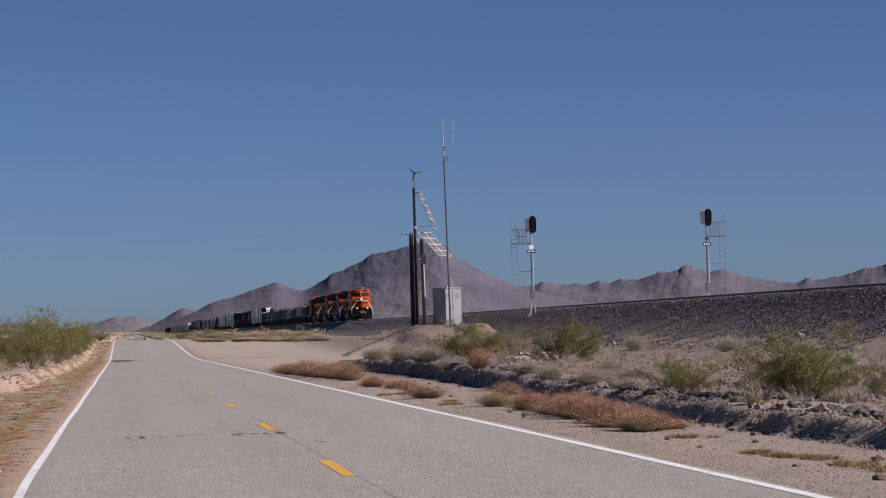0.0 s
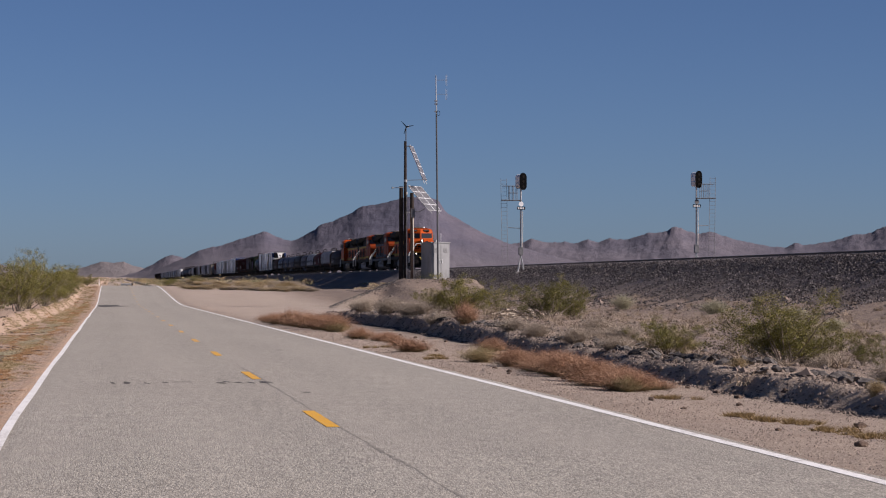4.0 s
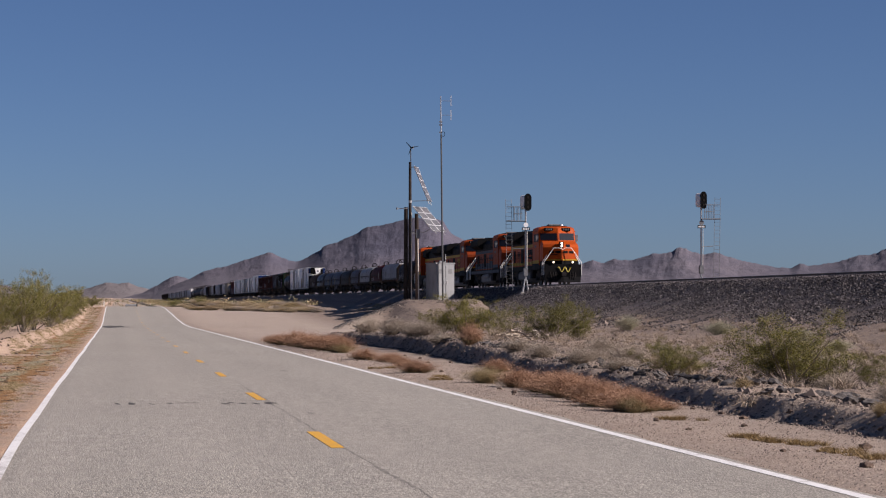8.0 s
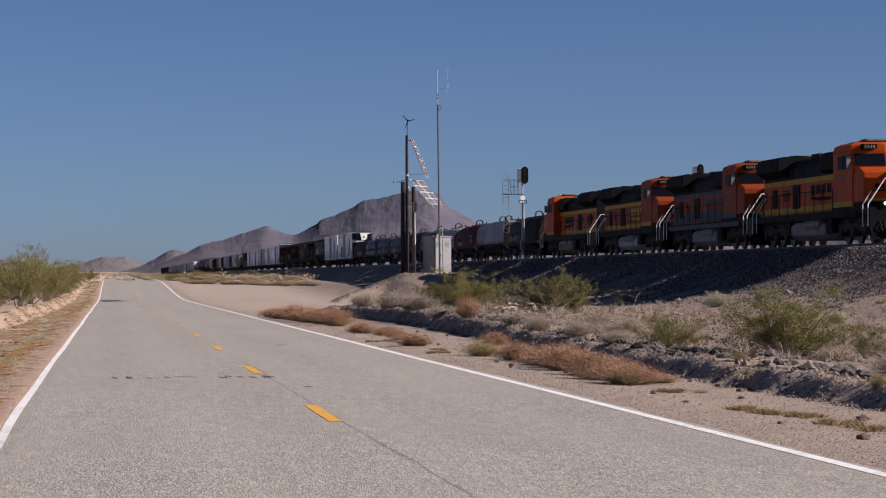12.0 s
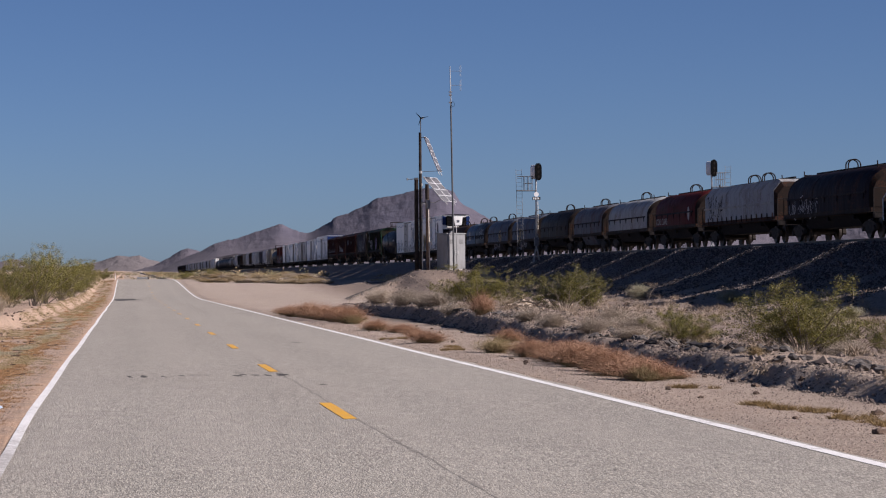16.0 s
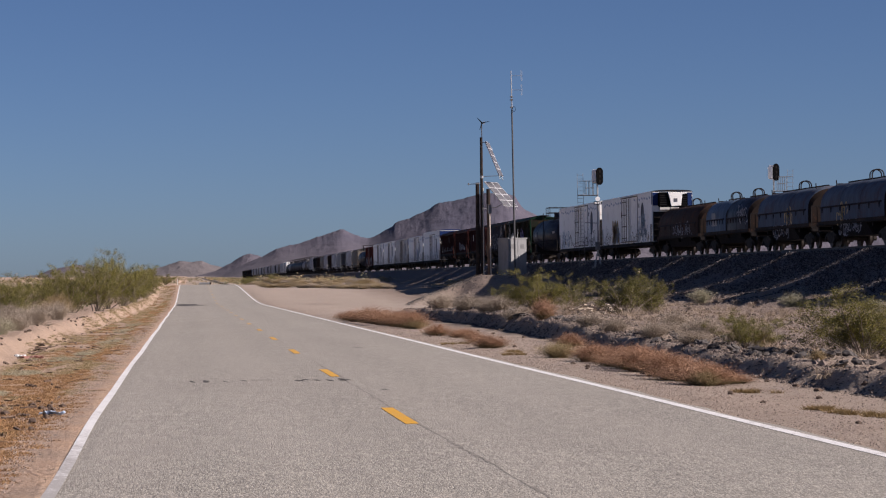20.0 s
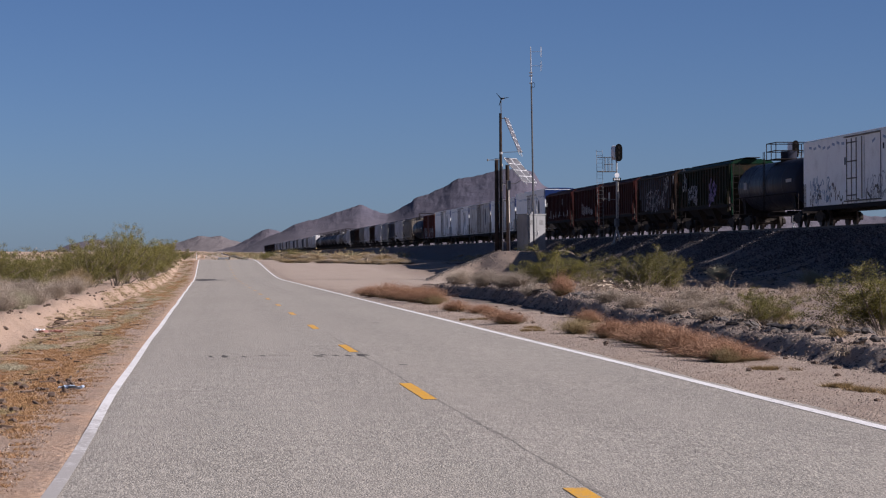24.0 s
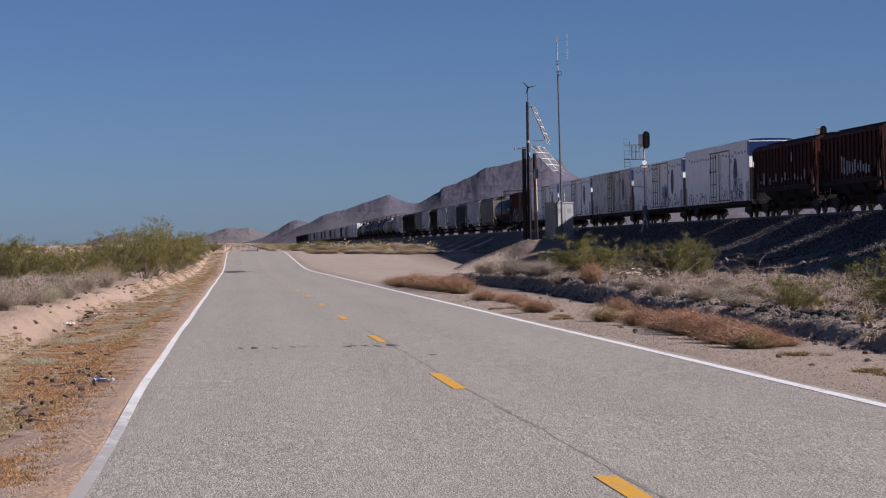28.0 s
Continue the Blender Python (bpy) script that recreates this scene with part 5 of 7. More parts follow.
    for x0, x1 in ((-1.38, -0.1), (0.1, 1.38)):
        base = [(x0, 3.60), (x1, 3.60), (x1, 4.16), (x0, 4.16)]
        w = Shape().add([(x, glass_y(x, z) - 0.02, z) for x, z in base] + [(x, glass_y(x, z) + 0.05, z) for x, z in base], [(0, 1, 2, 3), (4, 7, 6, 5), (0, 4, 5, 1), (1, 5, 6, 2), (2, 6, 7, 3), (3, 7, 4, 0)])
        part("windshield", w, "glass", cab)
    for sx in sides:
        for y0, y1 in ((-7.6, -6.55), (-6.4, -5.5)):
            part("side_window", Shape().box(min(sx * 1.49, sx * 1.512), max(sx * 1.49, sx * 1.512), y0, y1, 3.48, 4.12), "glass", cab)
        part("mirror", Shape().box(min(sx * 1.52, sx * 1.72), max(sx * 1.52, sx * 1.72), -7.75, -7.69, 3.5, 4.05), "mastgrey", cab)
        board = part("number_board", Shape().box(min(sx * 0.35, sx * 1.05), max(sx * 0.35, sx * 1.05), -8.05, -7.7, 4.36, 4.60), "black", cab, "dark number board with pale bars")
        for k in range(4):
            a = sx * (0.45 + 0.14 * k)
            part("bar", Shape().box(min(a, a + sx * 0.08), max(a, a + sx * 0.08), -8.06, -8.051, 4.41, 4.55), "dullmark", board)
        part("cab_stripe", Shape().box(min(sx * 1.48, sx * 1.508), max(sx * 1.48, sx * 1.508), -7.85, -4.74, 1.72, 1.98), stripe_of, cab, "worn stripe along the cab side")
        part("cab_sill", Shape().box(min(sx * 1.48, sx * 1.51), max(sx * 1.48, sx * 1.51), -7.85, -4.74, 1.50, 1.716), "locoblack", cab)
        part("side_number", Shape().box(min(sx * 1.5, sx * 1.507), max(sx * 1.5, sx * 1.507), -6.6, -5.9, 3.02, 3.22), "dullmark", cab, "plain bar in place of the number")
        part("roof_gutter", Shape().box(min(sx * 1.40, sx * 1.56), max(sx * 1.40, sx * 1.56), -7.6, -4.75, 4.30, 4.345), hoodc, cab)
        part("window_post", Shape().box(min(sx * 1.49, sx * 1.52), max(sx * 1.49, sx * 1.52), -6.55, -6.40, 3.46, 4.14), "locoblack", cab)
        part("cab_door", Shape().box(min(sx * 1.0, sx * 1.06), max(sx * 1.0, sx * 1.06), -4.70, -4.66, 1.8, 3.3), hoodc, cab)
    part("air_conditioner", Shape().box(-0.5, 0.5, -6.9, -5.8, 4.802, 4.92), "tankgrey", cab, bevel=0.03)
    horn = Shape()
    for k, hx in enumerate((-0.16, 0, 0.16)):
        horn.rod((hx, -2.6, 4.62), (hx, -3.0, 4.64), 0.03, 8, 0.09)
    part("horn", horn.box(-0.25, 0.25, -2.7, -2.55, 4.5, 4.6), "tankgrey", lo)
    part("antenna_dome", Shape().rod((0.55, -6.9, 4.80), (0.55, -6.9, 4.92), 0.16, 10, 0.08), "disc", cab)
    add_truck(lo, -6.9, 3)
    add_truck(lo, 6.9, 3)
    holder = lo
    place(holder, start, 22.15, "locomotives pulling the train")
    lo["turned"] = 1 if reverse else 0
    return lo


def underframe(owner, half, z=1.05, wide=1.35):
    s = Shape().box(-0.3, 0.3, -half, half, 0.78, z).box(-wide, wide, -half, -half + 0.3, z - 0.22, z).box(-wide, wide, half - 0.3, half, z - 0.22, z)
    for k in (-0.35, 0.0, 0.35):
        s.box(-wide, wide, k * 2 * half * 0.8 - 0.12, k * 2 * half * 0.8 + 0.12, z - 0.2, z)
    part("underframe", s, "under", owner)
    coupler(owner, -half, -1)
    coupler(owner, half, 1)


def arch(n, w, z0, z1, power=1.0):
    """A half-round outline from one side over the top to the other."""
    return [(-w * math.cos(math.pi * i / n), z0 + (z1 - z0) * max(0.0, math.sin(math.pi * i / n)) ** power) for i in range(n + 1)]


def coil_car(start, length, cover, side, label, bails=1, square=False, low=False, second=None):
    car = thing("coil_car", label, "rail car")
    half = length / 2 - 0.65
    underframe(car, half, 1.15)
    body = half - 0.25
    # trough sides below the hood
    if low:
        part("belly", Shape().prism([(-1.45, 1.75), (-1.45, 1.3), (-1.0, 0.55), (1.0, 0.55), (1.45, 1.3), (1.45, 1.75)], -body * 0.42, body * 0.42), side, car, bevel=0.03)
    else:
        part("belly", Shape().prism([(-1.3, 1.15), (-0.9, 0.62), (0.9, 0.62), (1.3, 1.15)], -half + 3.3, half - 3.3), "under", car)
    part("side_sill", Shape().box(-1.48, 1.48, -body, body, 1.16, 1.40), "rustside" if square else "sootbrown", car, bevel=0.03)
    part("walkway", Shape().box(-1.58, -1.484, -body, body, 1.20, 1.24).box(1.484, 1.58, -body, body, 1.20, 1.24), "under", car)
    k = -body + 0.4
    post = Shape().box(-0.02, 0.02, 0, 0.08, 1.25, 1.6).mesh("side_post", MAT["rustside" if square else "under"])
    while square and k < body - 0.3:
        for x in (-1.506, 1.506):
            ob = new("side_post", post)
            ob.parent, ob.location = car, (x, k, 0)
        k += 1.15
    end = body - 0.35
    spans = [(-end, end, cover)] if not second else [(-end, -0.03, cover), (0.03, end, second)]
    for y0, y1, c in spans:
        if square:
            out = [(-1.46, 1.405), (-1.46, 2.85), (-1.05, 3.38), (1.05, 3.38), (1.46, 2.85), (1.46, 1.405)]
        else:
            out = [(-1.46, 1.405)] + arch(16, 1.46, 2.15, 3.46, 0.8) + [(1.46, 1.405)]

        def drawn_in(kx, kz, y):
            return [(x * kx, y, 1.405 + (z - 1.405) * kz) for x, z in out]
        hood = part("cover", Shape().rings([drawn_in(0.96, 0.94, y0 + 0.16), drawn_in(1, 1, y0 + 0.42), drawn_in(1, 1, y1 - 0.42), drawn_in(0.96, 0.94, y1 - 0.16)]), c, car, "weathered steel coil cover", smooth=True)
        for ya, yb in ((y0, y0 + 0.157), (y1 - 0.157, y1)):
            rear = (ya == y0)
            part("end_cap", Shape().rings([drawn_in(0.84 if rear else 0.955, 0.80 if rear else 0.93, ya), drawn_in(0.955 if rear else 0.84, 0.93 if rear else 0.80, yb)]), "sootbrown", hood, "dark cover end")
        n = 3 if not second else 2
        for i in range(n + 1):
            y = y0 + 0.55 + (y1 - y0 - 1.1) * i / n
            big = [(x * 1.008, 1.405 + (z - 1.405) * 1.008) for x, z in out]
            part("rib", Shape().prism(big, y - 0.03, y + 0.03), c, hood)
        part("belt", Shape().box(-1.515, -1.462, y0 + 0.4, y1 - 0.4, 2.10, 2.19).box(1.462, 1.515, y0 + 0.4, y1 - 0.4, 2.10, 2.19), "sootblue" if not square else c, hood, "dark belt rail")
        if not square:
            for sx in (-1, 1):
                for i in range(7):
                    y = y0 + 0.8 + (y1 - y0 - 1.6) * i / 6
                    part("gusset", Shape().prism([(y - 0.10, 2.10), (y + 0.10, 2.10), (y, 1.84)], sx * 1.465, sx * 1.50, "x"), "sootblue", hood)
        mid = (y0 + y1) / 2
        spots = [mid] if bails == 1 else [mid - 1.6, mid + 1.6]
        for y in spots:
            loop = [(-0.31, 3.30)] + [(-0.31 * math.cos(math.pi * i / 10), 3.68 + 0.28 * math.sin(math.pi * i / 10)) for i in range(11)] + [(0.31, 3.30)]
            wide = Shape()
            for dy in (-0.22, 0.22):
                wide.path([(px, y + dy, pz) for px, pz in loop], 0.035, 6)
            wide.rod((0, y - 0.22, 3.95), (0, y + 0.22, 3.95), 0.03, 6)
            part("lifting_bail", wide, "under", hood, "black lifting hoop")
        rack = Shape()
        rack.box(-0.06, 0.06, y0 + 1.0, y1 - 1.0, 3.47, 3.55)
        for y in (y0 + 1.0, y1 - 1.0):
            rack.path([(-0.7, y, 3.28), (-0.75, y - 0.1, 3.62)], 0.03, 5).path([(0.7, y, 3.28), (0.75, y - 0.1, 3.62)], 0.03, 5)
            rack.rod((-0.7, y, 3.42), (0.7, y, 3.42), 0.03, 5)
        part("stacking_guide", rack, "under", hood)
    for e in (-1, 1):
        r = Shape().path([(-1.4, e * half, 1.1), (-1.4, e * half, 2.3), (1.4, e * half, 2.3), (1.4, e * half, 1.1)], 0.025, 5)
        part("end_rail", r, "under", car)
        part("end_platform", Shape().box(-1.4, 1.4, min(e * body, e * half), max(e * body, e * half), 1.16, 1.2), "under", car)
        add_truck(car, e * (half - 1.75))
    place(car, start, length)
    return car


def reefer(start, length, colour, label, unit=True, blue_end=True, extra=0.0):
    car = thing("refrigerator_car", label, "rail car")
    half = length / 2 - 0.55
    top = 4.78 + extra
    underframe(car, half, 1.1)
    body = part("body", Shape().box(-1.5, 1.5, -half + 0.12, half - 0.12, 1.102, top), colour, car, bevel=0.04)
    roof = arch(10, 1.51, top + 0.004, top + 0.13, 0.7)
    part("roof", Shape().prism(roof, -half + 0.14, half - 0.14), colour, car, "slightly curved white roof", smooth=True)
    if blue_end:
        part("roof_end", Shape().prism(roof, -half + 0.10, -half + 0.138), "darkgrey" if unit else "blue", car, "dark end of the roof" if unit else "blue end of the roof")
        for sx in (-1, 1):
            part("corner_panel", Shape().box(min(sx * 1.502, sx * 1.512), max(sx * 1.502, sx * 1.512), -half + 0.13, -half + 0.40, top - 0.95, top - 0.03), "blue", car, "blue corner panel")
    for e in (-1, 1):
        blue = e < 0 and blue_end
        part("end_panel", Shape().box(-1.46, 1.46, min(e * (half - 0.118), e * (half - 0.09)), max(e * (half - 0.118), e * (half - 0.09)), top - 1.03, top - 0.08), "blue" if blue else colour, body, "blue end panel" if blue else "")
        part("ladder", ladder_shape(e * (half - 0.04), 1.1, 3.3), "under", car)
        for sx in (-1, 1):
            part("side_ladder", side_ladder(sx * 1.52, e * (half - 0.55), 1.1, 2.4), "tan", car)
        add_truck(car, e * (half - 2.3))
    # dark sheet: shade between the cars put into the lower end's colour
    part("end_shade_sheet", Shape().box(-1.44, 1.44, -half + 0.095, -half + 0.117, 1.15, 3.30), "darkgrey", car, "dark sheet for the shade at the lower end")
    if unit:
        u = part("cooling_unit", Shape().box(-1.08, 1.10, -half - 0.22, -half + 0.11, 3.62, 4.72), "black", car, "dark cooling unit with white housing", bevel=0.06)
        front = [(-0.42, 4.70), (1.06, 4.70), (1.0, 4.60), (0.66, 4.55), (0.58, 3.72), (-0.16, 3.66), (-0.28, 4.30)]
        part("unit_housing", Shape().prism(front, -half - 0.34, -half - 0.222), "white", u, "white housing that narrows downwards", bevel=0.03)
        part("badge", Shape().box(0.02, 0.30, -half - 0.352, -half - 0.342, 4.0, 4.26), "midgrey", u, "grey maker's plate")
        part("bumper", Shape().box(-1.02, 1.10, -half - 0.30, -half + 0.09, 3.42, 3.60), "white2", u, "pale ledge under the unit", bevel=0.02)
        for k in range(5):
            part("grille_bar", Shape().box(-0.98, -0.46, -half - 0.235, -half - 0.222, 3.78 + 0.17 * k, 3.82 + 0.17 * k), "darkgrey", u)
            part("grille_bar", Shape().box(0.68, 1.02, -half - 0.235, -half - 0.222, 3.74 + 0.16 * k, 3.78 + 0.16 * k), "darkgrey", u)
        part("end_platform", Shape().box(-1.3, 1.3, -half - 0.4, -half + 0.1, 1.15, 1.2), "under", car)
        for k in range(4):
            part("end_step", Shape().box(-1.42, -0.5, -half - 0.38, -half + 0.08, 1.5 + 0.45 * k, 1.55 + 0.45 * k), "under", car)
    rng = random.Random(int(start))
    for sx in (-1, 1):
        lo, hi = min(sx * 1.501, sx * 1.55), max(sx * 1.501, sx * 1.55)
        door = part("door", Shape().box(lo, hi, -2.2, 1.5, 1.35, 4.55), colour, car, "plug door with hardware", bevel=0.02)
        for y in (-1.9, -0.75, 0.25, 1.25):
            part("door_bar", Shape().rod((sx * 1.58, y, 1.3), (sx * 1.58, y, 4.55), 0.026, 6), "tan", door)
        for z in (1.5, 2.4, 3.3, 4.3):
            part("door_strap", Shape().box(min(sx * 1.55, sx * 1.57), max(sx * 1.55, sx * 1.57), -0.8, 1.4, z, z + 0.07), "tan", door)
        for z in (1.2, 4.62):
            part("door_rail", Shape().box(min(sx * 1.5, sx * 1.6), max(sx * 1.5, sx * 1.6), -5.4, 1.8, z, z + 0.07), "tan", car)
        part("door_stop", Shape().box(min(sx * 1.501, sx * 1.53), max(sx * 1.501, sx * 1.53), -5.45, -5.38, 1.3, 4.6), "midgrey", car)
        part("placard", Shape().box(min(sx * 1.501, sx * 1.512), max(sx * 1.501, sx * 1.512), 1.75, 2.0, 3.2, 3.6), "darkgrey", car, "small dark placard")
        part("placard", Shape().box(min(sx * 1.501, sx * 1.512), max(sx * 1.501, sx * 1.512), -6.05, -5.8, 3.75, 4.05), "darkgrey", car, "small dark placard")
        oval = Shape().prism([(-7.4 + 0.66 * math.cos(t), 3.10 + 1.0 * math.sin(t)) for t in [2 * math.pi * i / 24 for i in range(24)]], sx * 1.501, sx * 1.506, "x")
        part("oval_mark", oval, "midgrey", car, "faded oval emblem")
        part("sill", Shape().box(min(sx * 1.40, sx * 1.52), max(sx * 1.40, sx * 1.52), -half + 0.1, half - 0.1, 0.86, 1.1), "under", car)
        bar = Shape().box(min(sx * 1.501, sx * 1.506), max(sx * 1.501, sx * 1.506), 0, 0.62, -0.07, 0.07).mesh("lettering", MAT["bluedash"])
        for k in range(20):
            y = -half + 0.9 + k * (2 * half - 2) / 20
            if -5.6 < y < 1.2 and extra == 0 and k % 3:
                continue
            ob = new("lettering", bar)
            ob.parent = car
            ob.matrix_basis = pose(0, y, 4.34 + rng.uniform(-0.06, 0.06), rng.uniform(-14, 14))
    place(car, start, length)
    return car


def ladder_shape(y, z0, z1):
    s = Shape()
    for x in (-1.35, -0.95):
        s.rod((x, y, z0), (x, y, z1), 0.022, 5)
    z = z0 + 0.2
    while z < z1:
        s.rod((-1.35, y, z), (-0.95, y, z), 0.018, 5)
        z += 0.38
    return s


def side_ladder(x, y, z0, z1):
    s = Shape()
    for dy in (-0.2, 0.2):
        s.rod((x, y + dy, z0), (x, y + dy, z1), 0.022, 5)
    z = z0 + 0.2
    while z < z1:
        s.rod((x, y - 0.2, z), (x, y + 0.2, z), 0.018, 5)
        z += 0.38
    return s


def hopper(start, length, colour, label, ribs=True, end=None, rib_colour=None):
    """A covered hopper: ribbed upright sides, sloping ends, discharge gates below."""
    car = thing("hopper_car", label, "rail car")
    half = length / 2 - 0.65
    underframe(car, half, 1.05, 1.3)
    top, hip = 4.35, 1.75
    b = half - 0.35
    if ribs:
        part("body", Shape().prism([(-b, top - 0.75), (-b, top), (b, top), (b, top - 0.75), (b - 2.0, hip), (-b + 2.0, hip)], -1.48, 1.48, "x"), colour, car, bevel=0.03)
    else:
        side = [(-1.25, hip), (-1.45, 2.2), (-1.55, 2.8), (-1.56, 3.3), (-1.5, 3.9), (-1.3, top), (1.3, top), (1.5, 3.9), (1.56, 3.3), (1.55, 2.8), (1.45, 2.2), (1.25, hip)]
        part("body", Shape().rings([[(0.93 * x, -b, z) for x, z in side], [(x, -b + 0.35, z) for x, z in side], [(x, b - 0.35, z) for x, z in side], [(0.93 * x, b, z) for x, z in side]]), colour, car, smooth=True)
    part("roof", Shape().prism([(-1.49, top + 0.003), (1.49, top + 0.003), (1.2, top + 0.2), (0.5, top + 0.3), (-0.5, top + 0.3), (-1.2, top + 0.2)], -b - 0.02, b + 0.02), end or colour, car)
    part("roof_walk", Shape().box(-0.45, 0.45, -b - 0.3, b + 0.3, top + 0.36, top + 0.41), "under", car)
    hatches = Shape()
    for k in range(6):
        y = -b + (k + 0.5) * 2 * b / 6
        hatches.box(-0.4, 0.4, y - 0.7, y + 0.7, top + 0.3, top + 0.355)
    part("hatch", hatches, end or colour, car)
    if ribs:
        n = int(2 * b / 0.95)
        for sx in (-1, 1):
            s = Shape()
            for i in range(n + 1):
                y = -b + 0.06 + (2 * b - 0.12) * i / n
                if start < 400:
                    s = Shape()
                s.box(min(sx * 1.481, sx * 1.56), max(sx * 1.481, sx * 1.56), y - 0.05, y + 0.05, hip + 0.06 + max(0.0, abs(y) - b + 2.0) * (top - 0.75 - hip) / 2.0, top)
                if start < 400:
                    part("rib", s, rib_colour or colour, car)
            if start >= 400:
                part("side_ribs", s, rib_colour or colour, car)["kind"] = "stuff"
    part("top_chord", Shape().box(-1.58, -1.482, -b, b, top - 0.14, top - 0.002).box(1.482, 1.58, -b, b, top - 0.14, top - 0.002), colour, car)
    part("side_sill", Shape().box(-1.52, -1.40, -half, half, hip - 0.22, hip - 0.02).box(1.40, 1.52, -half, half, hip - 0.22, hip - 0.02) if ribs else Shape().box(-1.5, -1.42, -half, half, hip - 0.3, hip), "under" if ribs else colour, car)
    n = 3
    for k in range(n):
        y = (k - 1) * 2 * b / 3.6
        s = Shape()
        s.rings([[(-1.4, y - 2.1, hip), (1.4, y - 2.1, hip), (1.4, y + 2.1, hip), (-1.4, y + 2.1, hip)],
                 [(-0.5, y - 0.5, 0.55), (0.5, y - 0.5, 0.55), (0.5, y + 0.5, 0.55), (-0.5, y + 0.5, 0.55)]])
        part("discharge_bay", s, "under" if ribs else colour, car)
        part("gate", Shape().box(-0.6, 0.6, y - 0.55, y + 0.55, 0.36, 0.548), "under", car)
    for e in (-1, 1):
        part("ladder", ladder_shape(e * (half - 0.02), 1.0, top), "under", car)
        for x in (-1.36, 1.36):
            part("slope_brace", Shape().rod((x, e * (half - 1.1), 1.3), (x, e * (b - 1.15), hip + 0.95), 0.05, 6), "dustysteel", car)
            part("slope_brace", Shape().rod((x, e * (half - 0.45), 1.3), (x, e * (b - 0.45), hip + 1.6), 0.05, 6), "dustysteel", car)
        for x in (-1.4, 1.4):
            part("corner_post", Shape().rod((x, e * (half - 0.15), 1.0), (x, e * (b - 0.05), top - 0.1), 0.06, 6), end or colour, car)
        part("side_ladder", side_ladder(-1.58, e * (b - 0.3), 1.2, top - 0.1), colour, car)
        add_truck(car, e * (half - 1.85))
    place(car, start, length)
    return car


def tank_car(start, length, colour, label):
    car = thing("tank_car", label, "rail car")
    half = length / 2 - 0.65
    underframe(car, half, 1.0, 1.25)
    r, zc, n = 1.52, 2.65, 28
    b = half - 0.45
    loops = []
    for y, k in ((-b, 0.25), (-b + 0.08, 0.6), (-b + 0.28, 0.88), (-b + 0.55, 1.0), (b - 0.55, 1.0), (b - 0.28, 0.88), (b - 0.08, 0.6), (b, 0.25)):
        loops.append([(r * k * math.cos(2 * math.pi * i / n), y, zc + r * k * math.sin(2 * math.pi * i / n)) for i in range(n)])
    shell = part("tank", Shape().rings(loops), colour, car, smooth=True)
    bands = Shape()
    for y in (-b * 0.55, 0.0, b * 0.55):
        bands.rings([[(1.008 * r * math.cos(2 * math.pi * i / n), y + dy, zc + 1.008 * r * math.sin(2 * math.pi * i / n)) for i in range(n)] for dy in (-0.06, 0.06)])
    part("band", bands, colour, shell)
    part("dome_platform", Shape().box(-1.1, 1.1, -1.3, 1.3, zc + r + 0.02, zc + r + 0.07), "under", car)
    rail = Shape()
    for z in (zc + r + 0.55, zc + r + 1.05):
        rail.path([(-1.1, -1.3, z), (1.1, -1.3, z), (1.1, 1.3, z), (-1.1, 1.3, z), (-1.1, -1.3, z)], 0.03, 5)
    for x in (-1.1, 1.1):
        for y in (-1.3, 0, 1.3):
            rail.rod((x, y, zc + r), (x, y, zc + r + 1.05), 0.03, 5)
    part("platform_rail", rail, "under", car)
    part("dome", Shape().rod((0, 0, zc + r - 0.1), (0, 0, zc + r + 0.55), 0.5, 16), colour, car, smooth=True)
    saddle = Shape()
    for y in (-half + 1.9, half - 1.9):
        saddle.prism([(-1.25, 1.0), (1.25, 1.0), (1.35, 2.0), (0.8, 1.45), (-0.8, 1.45), (-1.35, 2.0)], y - 0.35, y + 0.35)
    part("saddle", saddle, "under", car)
    for sx in (-1, 1):
        part("running_rail", Shape().path([(sx * 1.5, -half, 1.05), (sx * 1.5, -half, 1.9), (sx * 1.58, -half + 0.6, 2.0), (sx * 1.58, half - 0.6, 2.0), (sx * 1.5, half, 1.9), (sx * 1.5, half, 1.05)], 0.03, 5), "under", car)
        part("dome_ladder", side_ladder(sx * 1.56, 0.0, 1.0, zc + r + 0.5), "under", car)
        for y0, y1, z0, z1 in ((-b + 1.2, -b + 2.6, 2.65, 2.85), (b - 3.2, b - 2.3, 2.5, 2.95)):
            part("lettering", Shape().box(min(sx * 1.515, sx * 1.535), max(sx * 1.515, sx * 1.535), y0, y1, z0, z1), "ghost", car, "faded bar of lettering")
    for e in (-1, 1):
        add_truck(car, e * (half - 1.85))
    place(car, start, length)
    return car


